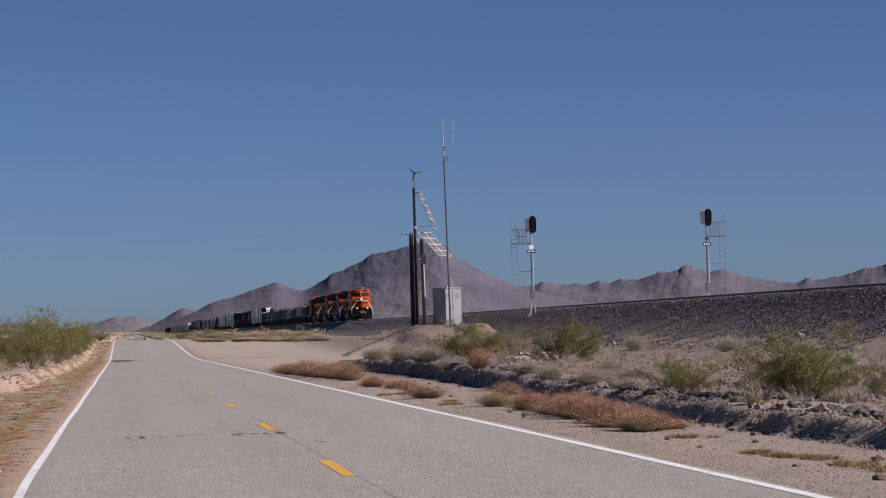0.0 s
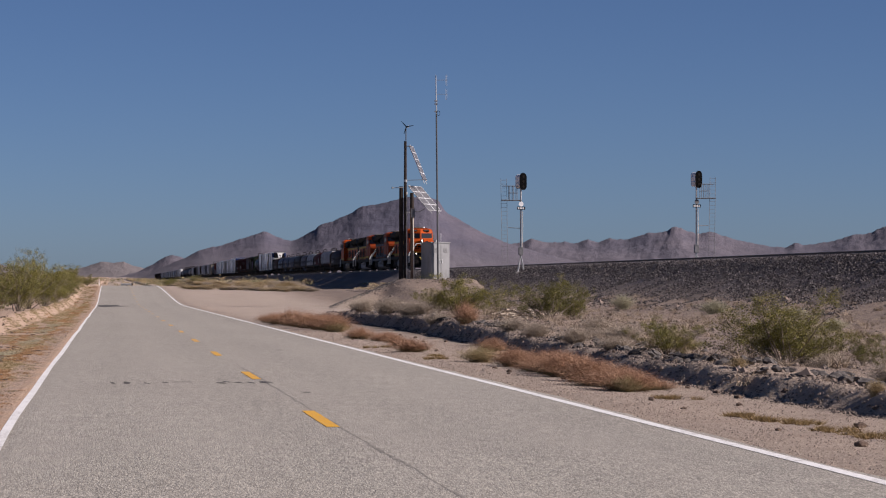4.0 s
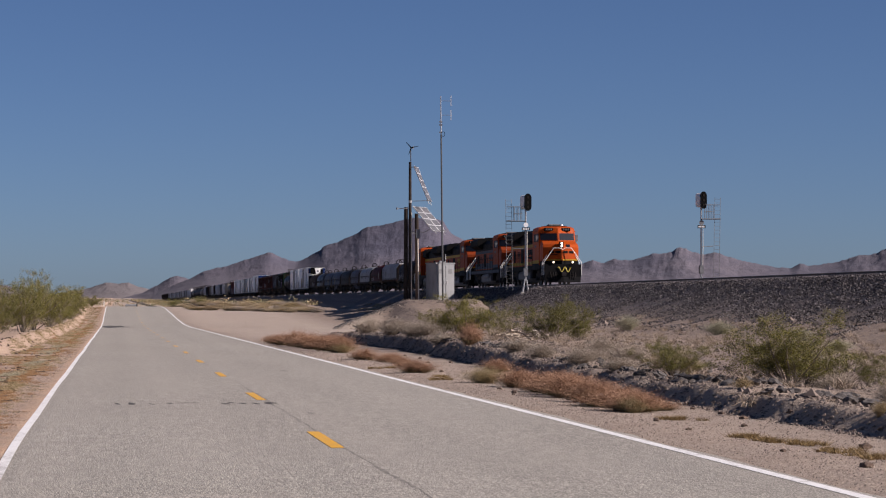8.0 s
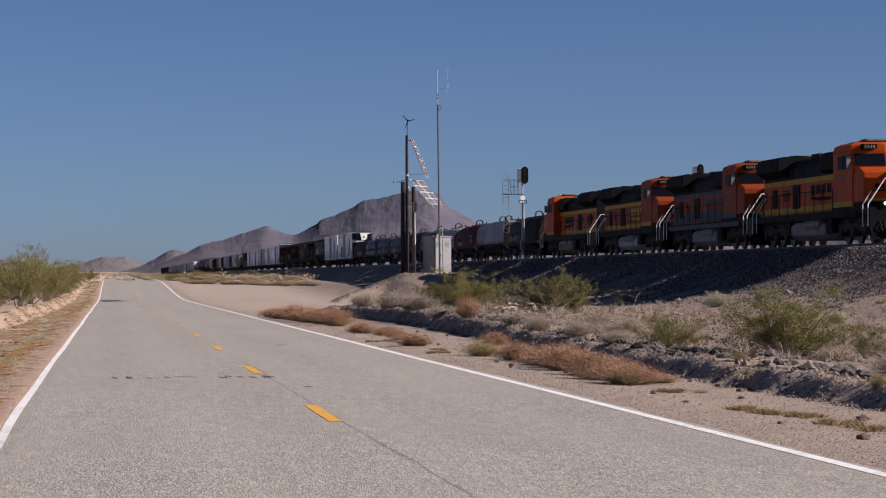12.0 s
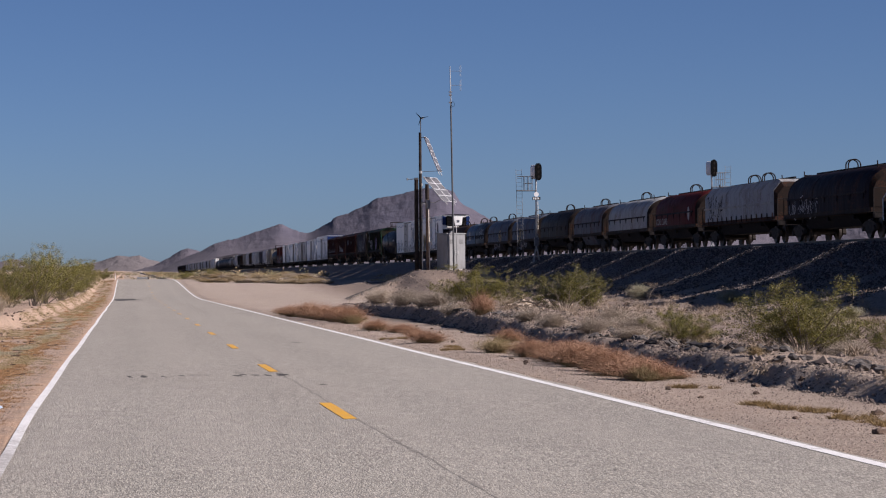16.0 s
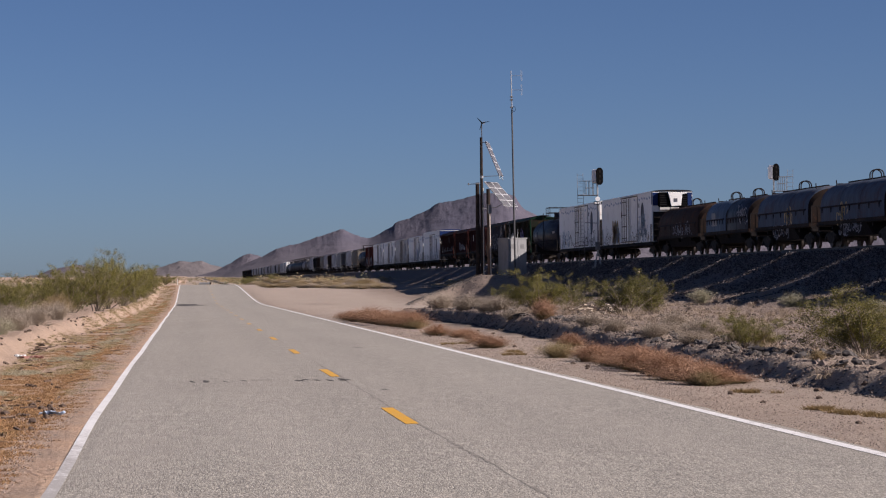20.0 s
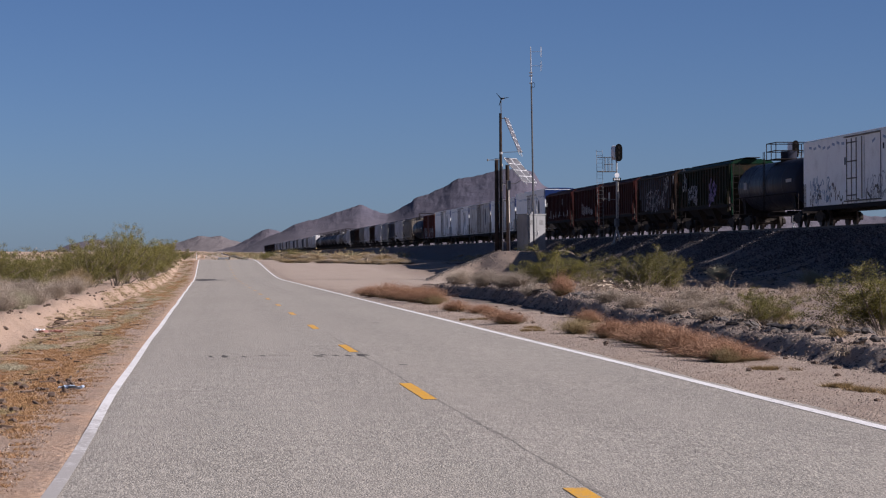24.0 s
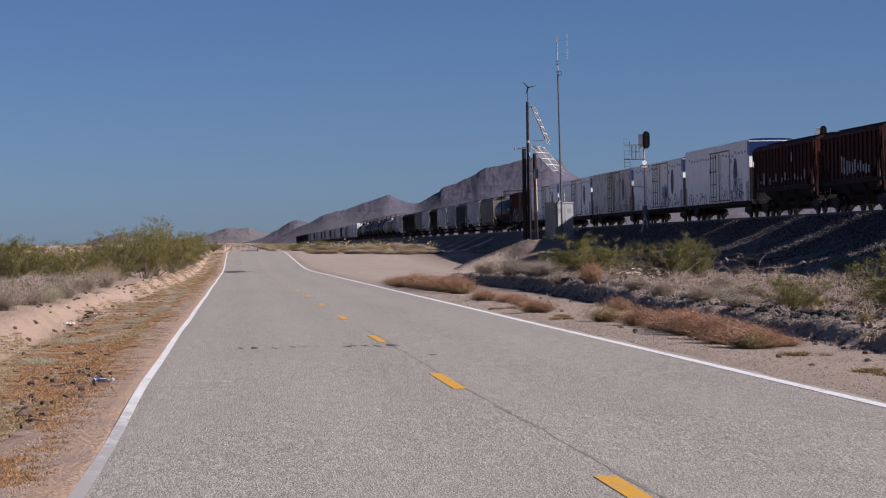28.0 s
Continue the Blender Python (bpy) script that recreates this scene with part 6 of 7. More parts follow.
def boxcar(start, length, colour, label):
    car = thing("boxcar", label, "rail car")
    half = length / 2 - 0.7
    underframe(car, half, 1.1)
    part("body", Shape().box(-1.46, 1.46, -half + 0.1, half - 0.1, 1.102, 4.55), colour, car, bevel=0.03)
    part("roof", Shape().prism([(-1.5, 4.552), (1.5, 4.552), (1.4, 4.64), (0, 4.78), (-1.4, 4.64)], -half + 0.06, half - 0.06), colour, car)
    for sx in (-1, 1):
        post = Shape().box(min(sx * 1.461, sx * 1.53), max(sx * 1.461, sx * 1.53), -0.06, 0.06, 1.2, 4.5).mesh("side_post", MAT[colour])
        k = -half + 0.5
        while k < half - 0.3:
            if abs(k) > 1.7:
                ob = new("side_post", post)
                ob.parent = car
                ob.location = (0, k, 0)
            k += 1.1
        part("door", Shape().box(min(sx * 1.462, sx * 1.55), max(sx * 1.462, sx * 1.55), -1.5, 1.5, 1.25, 4.45), colour, car, bevel=0.02)
    for e in (-1, 1):
        part("ladder", ladder_shape(e * half, 1.0, 4.5), "under", car)
        add_truck(car, e * (half - 1.9))
    place(car, start, length)
    return car


def far_copy(model, start, length):
    """Another car of the same build further back."""
    ob = copy_thing(model, Matrix.Identity(4))
    TRAIN.append((ob, start + length / 2))
    return ob


def build_train():
    locomotive(-0.6, "new", False, "clean orange and black diesel locomotive leading with lit headlights")
    locomotive(21.55, "band", False, "faded orange diesel locomotive with dark blue-grey bands")
    locomotive(43.7, "old", False, "faded orange diesel locomotive with yellow stripes and grey tank")
    locomotive(67.1, "new", True, "orange and black diesel locomotive running backwards")
    # coil cars
    c = coil_car(89.9, 17.4, "sootblue", "under", "coil car with a rounded blue-black cover")
    scrawl(c, -1.475, 1.0, 6.5, 1.5, 1.95, "palespray", 40, 3, 0.06)
    c = coil_car(107.3, 18.9, "ltgrey", "rustside", "coil car with angular dirty white cover and graffiti", 2, True)
    scrawl(c, -1.475, -7.6, -3.5, 1.8, 2.7, "palespray", 46, 1)
    scrawl(c, -1.475, 3.2, 7.2, 1.75, 2.7, "under", 30, 2)
    c = coil_car(126.2, 14.3, "winered", "winered", "coil car with a faded maroon cover and pale lettering bars")
    words(c, "COIL CARS", -1.475, 5.2, 1.50, 0.56, 1.2)
    part("emblem", Shape().prism([(-4.3 + 0.25 * math.cos(a), 2.05 + 0.42 * math.sin(a)) for a in [2 * math.pi * i / 16 for i in range(16)]], -1.485, -1.47, "x"), "ghost", c, "pale upright oval emblem")
    scrawl(c, -1.475, -1.5, 3.0, 2.35, 2.5, "rustside", 20, 4, 0.06)
    coil_car(140.5, 16.2, "ltgrey", "midgrey", "coil car with a pale grey rounded cover")
    coil_car(156.7, 14.1, "midgrey", "midgrey", "coil car with grey cover and deep belly", 1, False, True)
    coil_car(170.8, 16.0, "darkgrey", "rustside", "coil car with a dark grey cover on rusty sills")
    c = coil_car(186.8, 15.5, "bluegrey", "darkgrey", "coil car with faded blue cover and deep scrawled belly", 1, False, True)
    scrawl(c, -1.475, 0.5, 2.4, 1.5, 2.0, "ochre", 16, 15, 0.12)
    scrawl(c, -1.455, -2.4, 2.4, 0.95, 1.25, "palespray", 40, 16, 0.07)
    c = coil_car(202.3, 15.2, "bluegrey", "darkgrey", "coil car with faded blue cover and rust patches", 1, False, True)
    scrawl(c, -1.455, -2.0, 2.0, 0.95, 1.25, "palespray", 36, 5)
    scrawl(c, -1.475, -2.5, -0.5, 1.5, 2.0, "ochre", 14, 17, 0.12)
    c = coil_car(217.5, 15.4, "navyblack", "darkgrey", "coil car with one black and one pale blue cover", 1, False, False, "skyblue")
    scrawl(c, -1.475, -6.4, -3.6, 2.0, 2.7, "palespray", 28, 6)
    part("emblem", Shape().prism([(2.6, 1.75), (2.6, 2.1), (3.0, 2.1), (3.0, 2.6), (4.2, 2.6), (4.2, 1.75)], -1.475, -1.468, "x"), "ghost", c, "pale square emblem")
    c = coil_car(232.9, 17.0, "brown", "rustside", "coil car with a small rusty brown cover and pale graffiti")
    scrawl(c, -1.475, -5.5, 1.5, 1.55, 1.95, "palespray", 46, 8, 0.07)
    # reefers, tank, hoppers, reefers
    r = reefer(249.9, 24.3, "white", "white refrigerator car with stained sides and blue end")
    scrawl(r, -1.508, -9.3, -5.6, 1.45, 2.9, "bluespray", 90, 11, 0.12)
    scrawl(r, -1.508, 3.4, 6.0, 1.4, 2.7, "ochre", 90, 12, 0.3)
    scrawl(r, -1.512, 2.6, 4.2, 1.4, 2.2, "greyspray", 26, 13, 0.1)
    scrawl(r, -1.516, -9.0, 9.0, 1.3, 2.6, "greyspray", 70, 14, 0.05)
    scrawl(r, -1.505, -10.5, 10.5, 1.25, 1.7, "tan", 90, 18, 0.10)
    r = reefer(274.2, 24.2, "white", "white refrigerator car with faded oval emblem", False, False)
    scrawl(r, -1.508, -10.5, 10.0, 1.3, 2.0, "tan", 70, 19, 0.14)
    scrawl(r, -1.512, -9.5, -3.0, 1.3, 2.3, "greyspray", 60, 20, 0.08)
    scrawl(r, -1.514, 5.0, 9.5, 1.4, 2.6, "bluespray", 40, 26, 0.10)
    tank_car(298.4, 18.9, "navyblack", "blue-black tank car with railed dome platform")
    h = hopper(317.3, 20.2, "sootgreen", "dark covered hopper car with green ends and graffiti", True, "darkgreen")
    scrawl(h, -1.565, 2.0, 5.2, 2.1, 3.0, "palespray", 34, 21, 0.12)
    scrawl(h, -1.565, -4.6, -2.4, 2.0, 3.2, "violet", 40, 22, 0.16)
    scrawl(h, -1.565, 5.8, 6.9, 3.2, 4.1, "ghost", 14, 23, 0.2)
    h = hopper(337.5, 17.2, "sootbrown", "sooty brown covered hopper car with pale ribs and graffiti", True, None, "midgrey")
    scrawl(h, -1.565, -4.5, 4.0, 2.0, 3.0, "palespray", 70, 24, 0.09)
    scrawl(h, -1.565, -5.6, -4.0, 3.3, 4.0, "ghost", 16, 25, 0.14)
    h = hopper(354.7, 19.6, "maroon", "faded maroon covered hopper car with square emblem")
    part("emblem", Shape().box(-1.57, -1.561, 3.2, 4.0, 3.0, 3.7).box(-1.57, -1.561, -1.8, -1.4, 3.1, 3.5), "ghost", h, "pale square emblem")
    h = hopper(374.3, 15.6, "maroon", "dark maroon covered hopper car with slanted pale chutes")
    rng = random.Random(77)
    for k in range(11):
        lift = 0.05 * k
        part("lettering", Shape().box(-1.567, -1.561, -4.6 + 0.62 * k, -4.6 + 0.62 * k + rng.uniform(0.22, 0.40), 1.95 + rng.uniform(0.0, 0.25), 2.45 + lift + rng.uniform(-0.1, 0.15)), "dimmark", h, "broken pale bar of lettering")
    h = hopper(389.9, 19.5, "maroon", "dark maroon covered hopper car with broken pale marks")
    for k in range(15):
        y = -6.6 + 0.9 * k
        if k in (4, 8, 12):
            continue
        part("lettering", Shape().box(-1.567, -1.561, y, y + rng.uniform(0.15, 0.42), 1.95 + rng.uniform(0.0, 0.2), 2.3 + rng.uniform(-0.1, 0.45)), "dimmark", h, "broken pale bar of lettering")
    part("placard", Shape().box(-1.567, -1.561, -3.0, -2.75, 3.2, 3.8), "dimmark", h, "small pale placard")
    for i in range(5):
        r = reefer(409.4 + 25.2 * i, 25.2, "white" if i != 2 else "white2", "white refrigerator car streaked with rust and dirt", False, True, 0.32 if i == 0 else 0.0)
        scrawl(r, -1.508, -9.0 + 4 * (i % 2), 1.0 + 4 * (i % 2), 1.4, 2.9, "greyspray", 60, 30 + i, 0.07)
        scrawl(r, -1.510, -10.5, 10.5, 1.2, 1.75, "tan", 80, 60 + i, 0.11)
        if i == 0:
            scrawl(r, -1.514, -9.8, -6.8, 1.4, 2.5, "bluespray", 40, 42, 0.13)
        if i == 1:
            scrawl(r, -1.512, -5.2, -3.0, 1.6, 2.5, "bluespray", 40, 41, 0.2)
    b = boxcar(535.4, 21.0, "oxide", "oxide red boxcar with pale sprayed lower half")
    scrawl(b, -1.535, -8.5, 8.5, 1.3, 2.4, "palespray", 160, 50, 0.14)
    tank_car(556.4, 22.0, "navyblack", "black tank car with railed dome platform")
    s = 578.4
    kinds = {}
    for colour, n_len in (("tan", 19.5), ("palehopper", 19.0), ("midgrey", 18.5), ("ltgrey", 18.5), ("palehopper", 18.2), ("brown", 18.0), ("palehopper", 18.0), ("tan", 18.0), ("brown", 18.0), ("darkgrey", 19.0), ("palehopper", 18.5)):
        key = ("hopper", colour)
        if key in kinds:
            far_copy(kinds[key], s, n_len)
        else:
            kinds[key] = hopper(s, n_len, colour, {"palehopper": "light grey", "tan": "dusty tan", "maroon": "maroon", "bluegrey": "faded blue", "brown": "rusty brown", "midgrey": "grey", "ltgrey": "pale grey", "darkgrey": "sooty grey"}[colour] + " covered hopper car with sloping ends", colour not in ("palehopper", "tan", "ltgrey"))
        s += n_len
    for i, colour in enumerate(("paletank", "tan", "paletank", "navyblack", "navyblack", "midgrey", "navyblack", "navyblack", "paletank", "navyblack")):
        key = ("tank", colour)
        if key in kinds:
            far_copy(kinds[key], s, 17.6)
        else:
            kinds[key] = tank_car(s, 17.6, colour, {"midgrey": "grey", "navyblack": "black", "tan": "dirty cream", "paletank": "pale grey"}[colour] + " tank car with railed dome")
        s += 17.6
    rb = far_copy(TRAIN[15][0], s, 24.0)
    s += 24.0
    for i in range(25):
        far_copy(kinds[("hopper", ("palehopper", "palehopper", "tan", "palehopper", "midgrey")[i % 5])], s, 19.0)
        s += 19.0
    for i in range(12):
        far_copy(kinds[("hopper", ("brown", "darkgrey")[i % 2])], s, 19.0)
        s += 19.0


build_train()

# ---- plants, stones and litter ----
def ribbons(rng, strands, width):
    """Flat tapering blades along polylines, each turned at random."""
    v, f = [], []
    for pts in strands:
        k = len(v)
        side = Vector((rng.uniform(-1, 1), rng.uniform(-1, 1), rng.uniform(-0.4, 0.4))).normalized()
        n = len(pts)
        for i, p in enumerate(pts):
            w = width * (1 - 0.75 * i / (n - 1))
            v += [tuple(p - side * w), tuple(p + side * w)]
        f += [(k + 2 * i, k + 2 * i + 1, k + 2 * i + 3, k + 2 * i + 2) for i in range(n - 1)]
    return v, f


def arch_strand(rng, base, lean, height, droop, segs=4):
    a = rng.uniform(0, 2 * math.pi)
    d = Vector((math.cos(a), math.sin(a), 0))
    pts = []
    for i in range(segs + 1):
        t = i / segs
        pts.append(base + d * lean * t ** 1.2 + Vector((0, 0, height * (t - droop * t * t))))
    return pts


def make_creosote(seed, sparse=1.0):
    """An open desert shrub: many grey stems fanning from the ground, small leaves along the upper twigs. About 1.5 m high."""
    rng = random.Random(seed)
    stems, twigs, leaf_v, leaf_f = Shape(), [], [], []
    tips = []
    heading = rng.uniform(0, 6.28)
    for _ in range(20):
        a = heading + rng.gauss(0, 1.5)
        out = rng.uniform(0.2, 1.2)
        high = rng.uniform(0.55, 1.6) * (1.1 - 0.3 * out)
        base = Vector((rng.uniform(-0.12, 0.12), rng.uniform(-0.12, 0.12), -0.05))
        d = Vector((math.cos(a), math.sin(a), 0))
        pts = [base + d * out * (i / 5) ** 1.15 + Vector((0, 0, high * (i / 5) ** 0.9)) + Vector((rng.uniform(-0.05, 0.05), rng.uniform(-0.05, 0.05), 0)) * (i / 5) for i in range(6)]
        for i in range(5):
            stems.rod(pts[i], pts[i + 1], 0.019 * (1 - i / 6), 4, 0.019 * (1 - (i + 1) / 6), False)
        for i in range(2, 6):
            for _ in range(rng.randint(2, 6)):
                q = pts[i] + Vector((rng.gauss(0, 0.17), rng.gauss(0, 0.17), rng.uniform(0.02, 0.26)))
                twigs.append([pts[i], (pts[i] + q) / 2 + Vector((0, 0, 0.03)), q])
                tips.append((pts[i], q))
    tv, tf = ribbons(rng, twigs, 0.006)
    k = len(stems.v)
    stems.v += tv
    stems.f += [tuple(k + i for i in q) for q in tf]
    for p, q in tips:
        if rng.random() < 0.25:
            continue
        for _ in range(int(140 * sparse)):
            c = p.lerp(q, rng.uniform(0.3, 1.1)) + Vector((rng.gauss(0, 0.045), rng.gauss(0, 0.045), rng.gauss(0, 0.04)))
            u = Vector((rng.uniform(-1, 1), rng.uniform(-1, 1), rng.uniform(-0.2, 1))).normalized() * rng.uniform(0.009, 0.017)
            w = u.cross(Vector((rng.uniform(-1, 1), rng.uniform(-1, 1), rng.uniform(-1, 1)))).normalized() * rng.uniform(0.004, 0.0075)
            k = len(leaf_v)
            leaf_v += [tuple(c - u), tuple(c + w), tuple(c + u), tuple(c - w)]
            leaf_f.append((k, k + 1, k + 2, k + 3))
    return quick_mesh("trunk", stems.v, stems.f, MAT["stem"]), (leaf_v, leaf_f)


def make_dead(seed, droop, strands, width=0.0026):
    """A rounded heap of fine dry twigs, about 0.6 m high and 1 m across."""
    rng = random.Random(seed)
    lines = []
    for _ in range(strands):
        base = Vector((rng.gauss(0, 0.09), rng.gauss(0, 0.09), 0))
        lean, high = rng.uniform(0.05, 0.5), rng.uniform(0.25, 0.66)
        pts = arch_strand(rng, base, lean, high * (1.15 - 0.8 * lean), droop * rng.uniform(0.3, 1))
        lines.append(pts)
        for _ in range(4):
            p = pts[rng.randint(2, len(pts) - 1)]
            q = p + Vector((rng.gauss(0, 0.085), rng.gauss(0, 0.085), rng.uniform(-0.04, 0.09)))
            lines.append([p, (p + q) / 2 + Vector((rng.gauss(0, 0.012), rng.gauss(0, 0.012), 0.01)), q])
    return ribbons(rng, lines, width)


def plant_models():
    models = {}
    for i in range(4):
        stems, (lv, lf) = make_creosote(100 + i, 1.0 if i < 3 else 0.55)
        models["creosote", i] = [("trunk", stems), ("foliage", quick_mesh("foliage", lv, lf, MAT["creosote"]))]
    for kind, mat, droop in (("deadgrey", "deadgrey", 0.25), ("russet", "russet", 0.45), ("straw", "straw", 0.3), ("palegreen", "palegreen", 0.4), ("cream", "cream", 0.3), ("yellowweed", "greenweed", 0.4)):
        for i in range(2):
            v, f = make_dead(200 + i + len(kind) * 7, droop, 1500 if kind == "russet" else 1300)
            models[kind, i] = [("twig_crown", quick_mesh("twig_crown", v, f, MAT[mat]))]
            if kind == "russet":
                v, f = make_dead(300 + i, 0.6, 700, 0.0034)
                models[kind, i].append(("twig_base", quick_mesh("twig_base", [(0.86 * x, 0.86 * y, 0.62 * z) for x, y, z in v], f, MAT["olivetwig"])))
    return models


MAT["mustard"] = leafy("mustard_weed", (0.13, 0.082, 0.03), (0.33, 0.215, 0.075))
PLANTS = plant_models()
SPIN = random.Random(77)


def plant(kind, x, y, wide, high, name, label, group, z=None):
    """Sets one plant of the given width and height on the ground."""
    creo = kind == "creosote"
    i = SPIN.randrange(4 if creo else 2)
    ob = thing(name, label, "shrub" if name != "grass_tuft" else "grass", group)
    nominal_w, nominal_h = (1.9, 1.5) if creo else (1.0, 0.62)
    m = pose(x, y, (ground_z(x, y) if z is None else z) - 0.02, 0, 0, SPIN.uniform(0, 360)) @ Matrix.Diagonal((wide / nominal_w, wide / nominal_w, high / nominal_h, 1))
    ob.matrix_basis = m
    for pname, me in PLANTS[kind, i]:
        p = new(pname, me)
        p.parent = ob
    return ob


def build_plants():
    G_C, G_D, G_R = "creosote bushes on the desert floor", "dry grey shrubs on the banks", "russet tumbleweeds along the shoulder"
    live = "open olive-green creosote bush with grey stems"
    for x, y, w, h in ((12.0, 44.6, 2.3, 1.4), (12.7, 45.6, 1.7, 1.0), (10.9, 49.2, 1.35, 0.82), (13.4, 97.5, 3.0, 1.65), (12.4, 97.0, 1.6, 1.2), (16.0, 92.5, 2.5, 1.75), (15.2, 100.9, 1.5, 1.4),
                       (14.1, 46.6, 0.7, 0.6), (13.8, 43.9, 0.9, 0.65), (14.6, 45.0, 0.8, 0.7), (17.2, 93.5, 1.5, 1.4)):
        plant("creosote", x, y, w, h, "creosote_bush", live, G_C)
    for x, y, w, h in ((-8.2, 94, 2.7, 1.9), (-6.6, 96, 2.4, 1.45), (-5.9, 90, 1.7, 1.1), (-7.4, 104, 2.3, 1.5), (-4.9, 107, 2.8, 1.9), (-5.6, 112, 2.8, 2.2), (-4.3, 122, 3.0, 2.9), (-4.1, 130, 2.6, 2.6), (-3.9, 152, 2.8, 2.6),
                       (-4.2, 168, 3.0, 2.6), (-3.9, 186, 2.9, 2.7), (-4.3, 205, 3.0, 2.4), (-4.0, 230, 3.2, 2.4), (-4.6, 262, 3.2, 2.4), (-4.2, 300, 3.4, 2.4), (-10.5, 96, 2.4, 1.6), (-9.5, 110, 2.8, 1.8), (-12.5, 104, 2.6, 1.3),
                       (-11.0, 128, 3.0, 1.6), (-7.2, 140, 3.0, 1.4), (-14.5, 120, 3.0, 1.4), (-8.6, 165, 3.0, 1.5), (-13.0, 150, 3.2, 1.5)):
        plant("creosote", x, y, w, h, "creosote_bush", live, G_C)
    grey = "rounded dead grey-brown desert shrub"
    for x, y, w, h in ((11.3, 114, 1.4, 0.95), (11.4, 104, 1.5, 0.8), (11.3, 93, 1.3, 0.7), (11.6, 99, 1.2, 0.75), (11.0, 86, 0.95, 0.5), (10.6, 63, 0.9, 0.45), (10.5, 57, 0.8, 0.42), (10.4, 52, 0.8, 0.38), (10.8, 68, 0.95, 0.5), (11.1, 35.2, 0.7, 0.4),
                       (12.7, 44.0, 0.75, 0.45), (11.5, 43.6, 0.6, 0.35), (11.9, 58, 0.9, 0.5), (12.6, 64, 1.0, 0.5), (11.6, 61, 0.7, 0.55), (13.5, 70, 1.0, 0.5), (12.2, 37.5, 0.8, 0.4), (11.4, 33.4, 0.7, 0.38),
                       (-4.75, 52.5, 1.1, 0.78), (-4.7, 58.5, 1.0, 0.72), (-4.75, 64, 0.95, 0.66), (-4.7, 70, 1.05, 0.70), (-4.6, 78, 1.05, 0.72), (-4.5, 88, 1.0, 0.68), (-5.7, 55, 1.1, 0.7), (-5.8, 62, 1.2, 0.72), (-5.7, 70, 1.2, 0.7), (-5.5, 79, 1.2, 0.8),
                       (-6.8, 64, 1.2, 0.7), (-6.9, 73, 1.2, 0.7), (-6.4, 83, 1.2, 0.7), (-7.8, 80, 1.2, 0.7)):
        plant("palegreen" if x < 0 and SPIN.random() < 0.4 else "deadgrey", x, y, w * (1.05 if x < 0 else 1.15), h * SPIN.uniform(0.75, 1.05), "dead_shrub", grey, G_D)
    for x, y, w, h in ((11.5, 50.5, 0.6, 0.4), (-5.0, 98, 1.3, 1.0), (-5.4, 101, 1.0, 0.8), (9.8, 31.8, 0.32, 0.24), (10.1, 40.3, 0.35, 0.22), (13.0, 60, 0.5, 0.3)):
        plant("straw", x, y, w, h, "grass_tuft", "pale straw-coloured dry grass tuft", "dry grass tufts")
    plant("russet", 11.0, 78.5, 0.85, 0.85, "dead_shrub", "rusty brown dead shrub on the bank", G_D)
    red = "russet dried tumbleweed lying on the shoulder"
    for x, y, w, h in ((6.95, 113, 1.3, 0.55), (7.6, 110, 1.3, 0.5), (7.25, 104, 1.4, 0.55), (7.3, 98, 1.4, 0.58), (7.9, 94, 1.4, 0.55), (7.7, 90.5, 1.3, 0.55), (7.5, 77, 0.95, 0.5), (7.9, 74.5, 0.85, 0.42), (7.8, 68, 0.6, 0.35),
                       (7.1, 61.3, 0.85, 0.36), (7.85, 50.5, 0.9, 0.42), (7.85, 47.5, 1.0, 0.46), (7.85, 44.6, 1.05, 0.5), (8.0, 42.3, 0.9, 0.45), (7.9, 40.3, 0.95, 0.45), (7.95, 38.4, 0.85, 0.42), (8.45, 38.9, 0.6, 0.32), (8.5, 44.0, 0.8, 0.4), (8.6, 47.5, 0.8, 0.4), (9.0, 56, 0.7, 0.4), (9.3, 62, 0.7, 0.4), (8.2, 49.2, 0.9, 0.42), (8.2, 46.0, 0.9, 0.45), (8.3, 41.2, 0.8, 0.42), (7.6, 101, 1.3, 0.55), (8.1, 97.5, 1.2, 0.5), (7.2, 107.5, 1.3, 0.5), (8.2, 76, 0.8, 0.4), (8.3, 72, 0.7, 0.35)):
        k = SPIN.uniform(0.72, 1.3)
        plant("russet", x + SPIN.uniform(-0.2, 0.25), y, 1.2 * w * SPIN.uniform(0.85, 1.15), (0.88 + 0.28 * rise(80, 90, y)) * h * k, "tumbleweed", red, G_R)
    for x, y, w, h in ((7.75, 53.2, 1.0, 0.42), (8.0, 90, 0.9, 0.4), (7.8, 38.0, 0.5, 0.3)):
        plant("yellowweed", x, y, w, h, "low_weed", "low yellow-olive dried weed", "low weeds by the road")
    for x, y, w, h in ((25.3, 105, 1.3, 0.75), (25.2, 124, 1.4, 0.8), (24.2, 88, 0.9, 0.5), (23.0, 66, 0.8, 0.45), (21.5, 74, 0.9, 0.4)):
        plant("palegreen", x, y, w, h, "dead_shrub", "pale straw-green shrub at the foot of the embankment", G_D)
    for _ in range(190):
        x = 9.0 + 14.0 * SPIN.random()
        y = 304 - 1.5 * (x - 9.0) + 110 * SPIN.random() ** 1.6
        plant(SPIN.choice(("cream", "cream", "straw", "cream", "deadgrey")), x, y, SPIN.uniform(1.0, 2.4), SPIN.uniform(0.3, 0.65), "grass_tuft", "rounded dry tan desert grass clump on the low ridge", "dry grass clumps on the ridge")
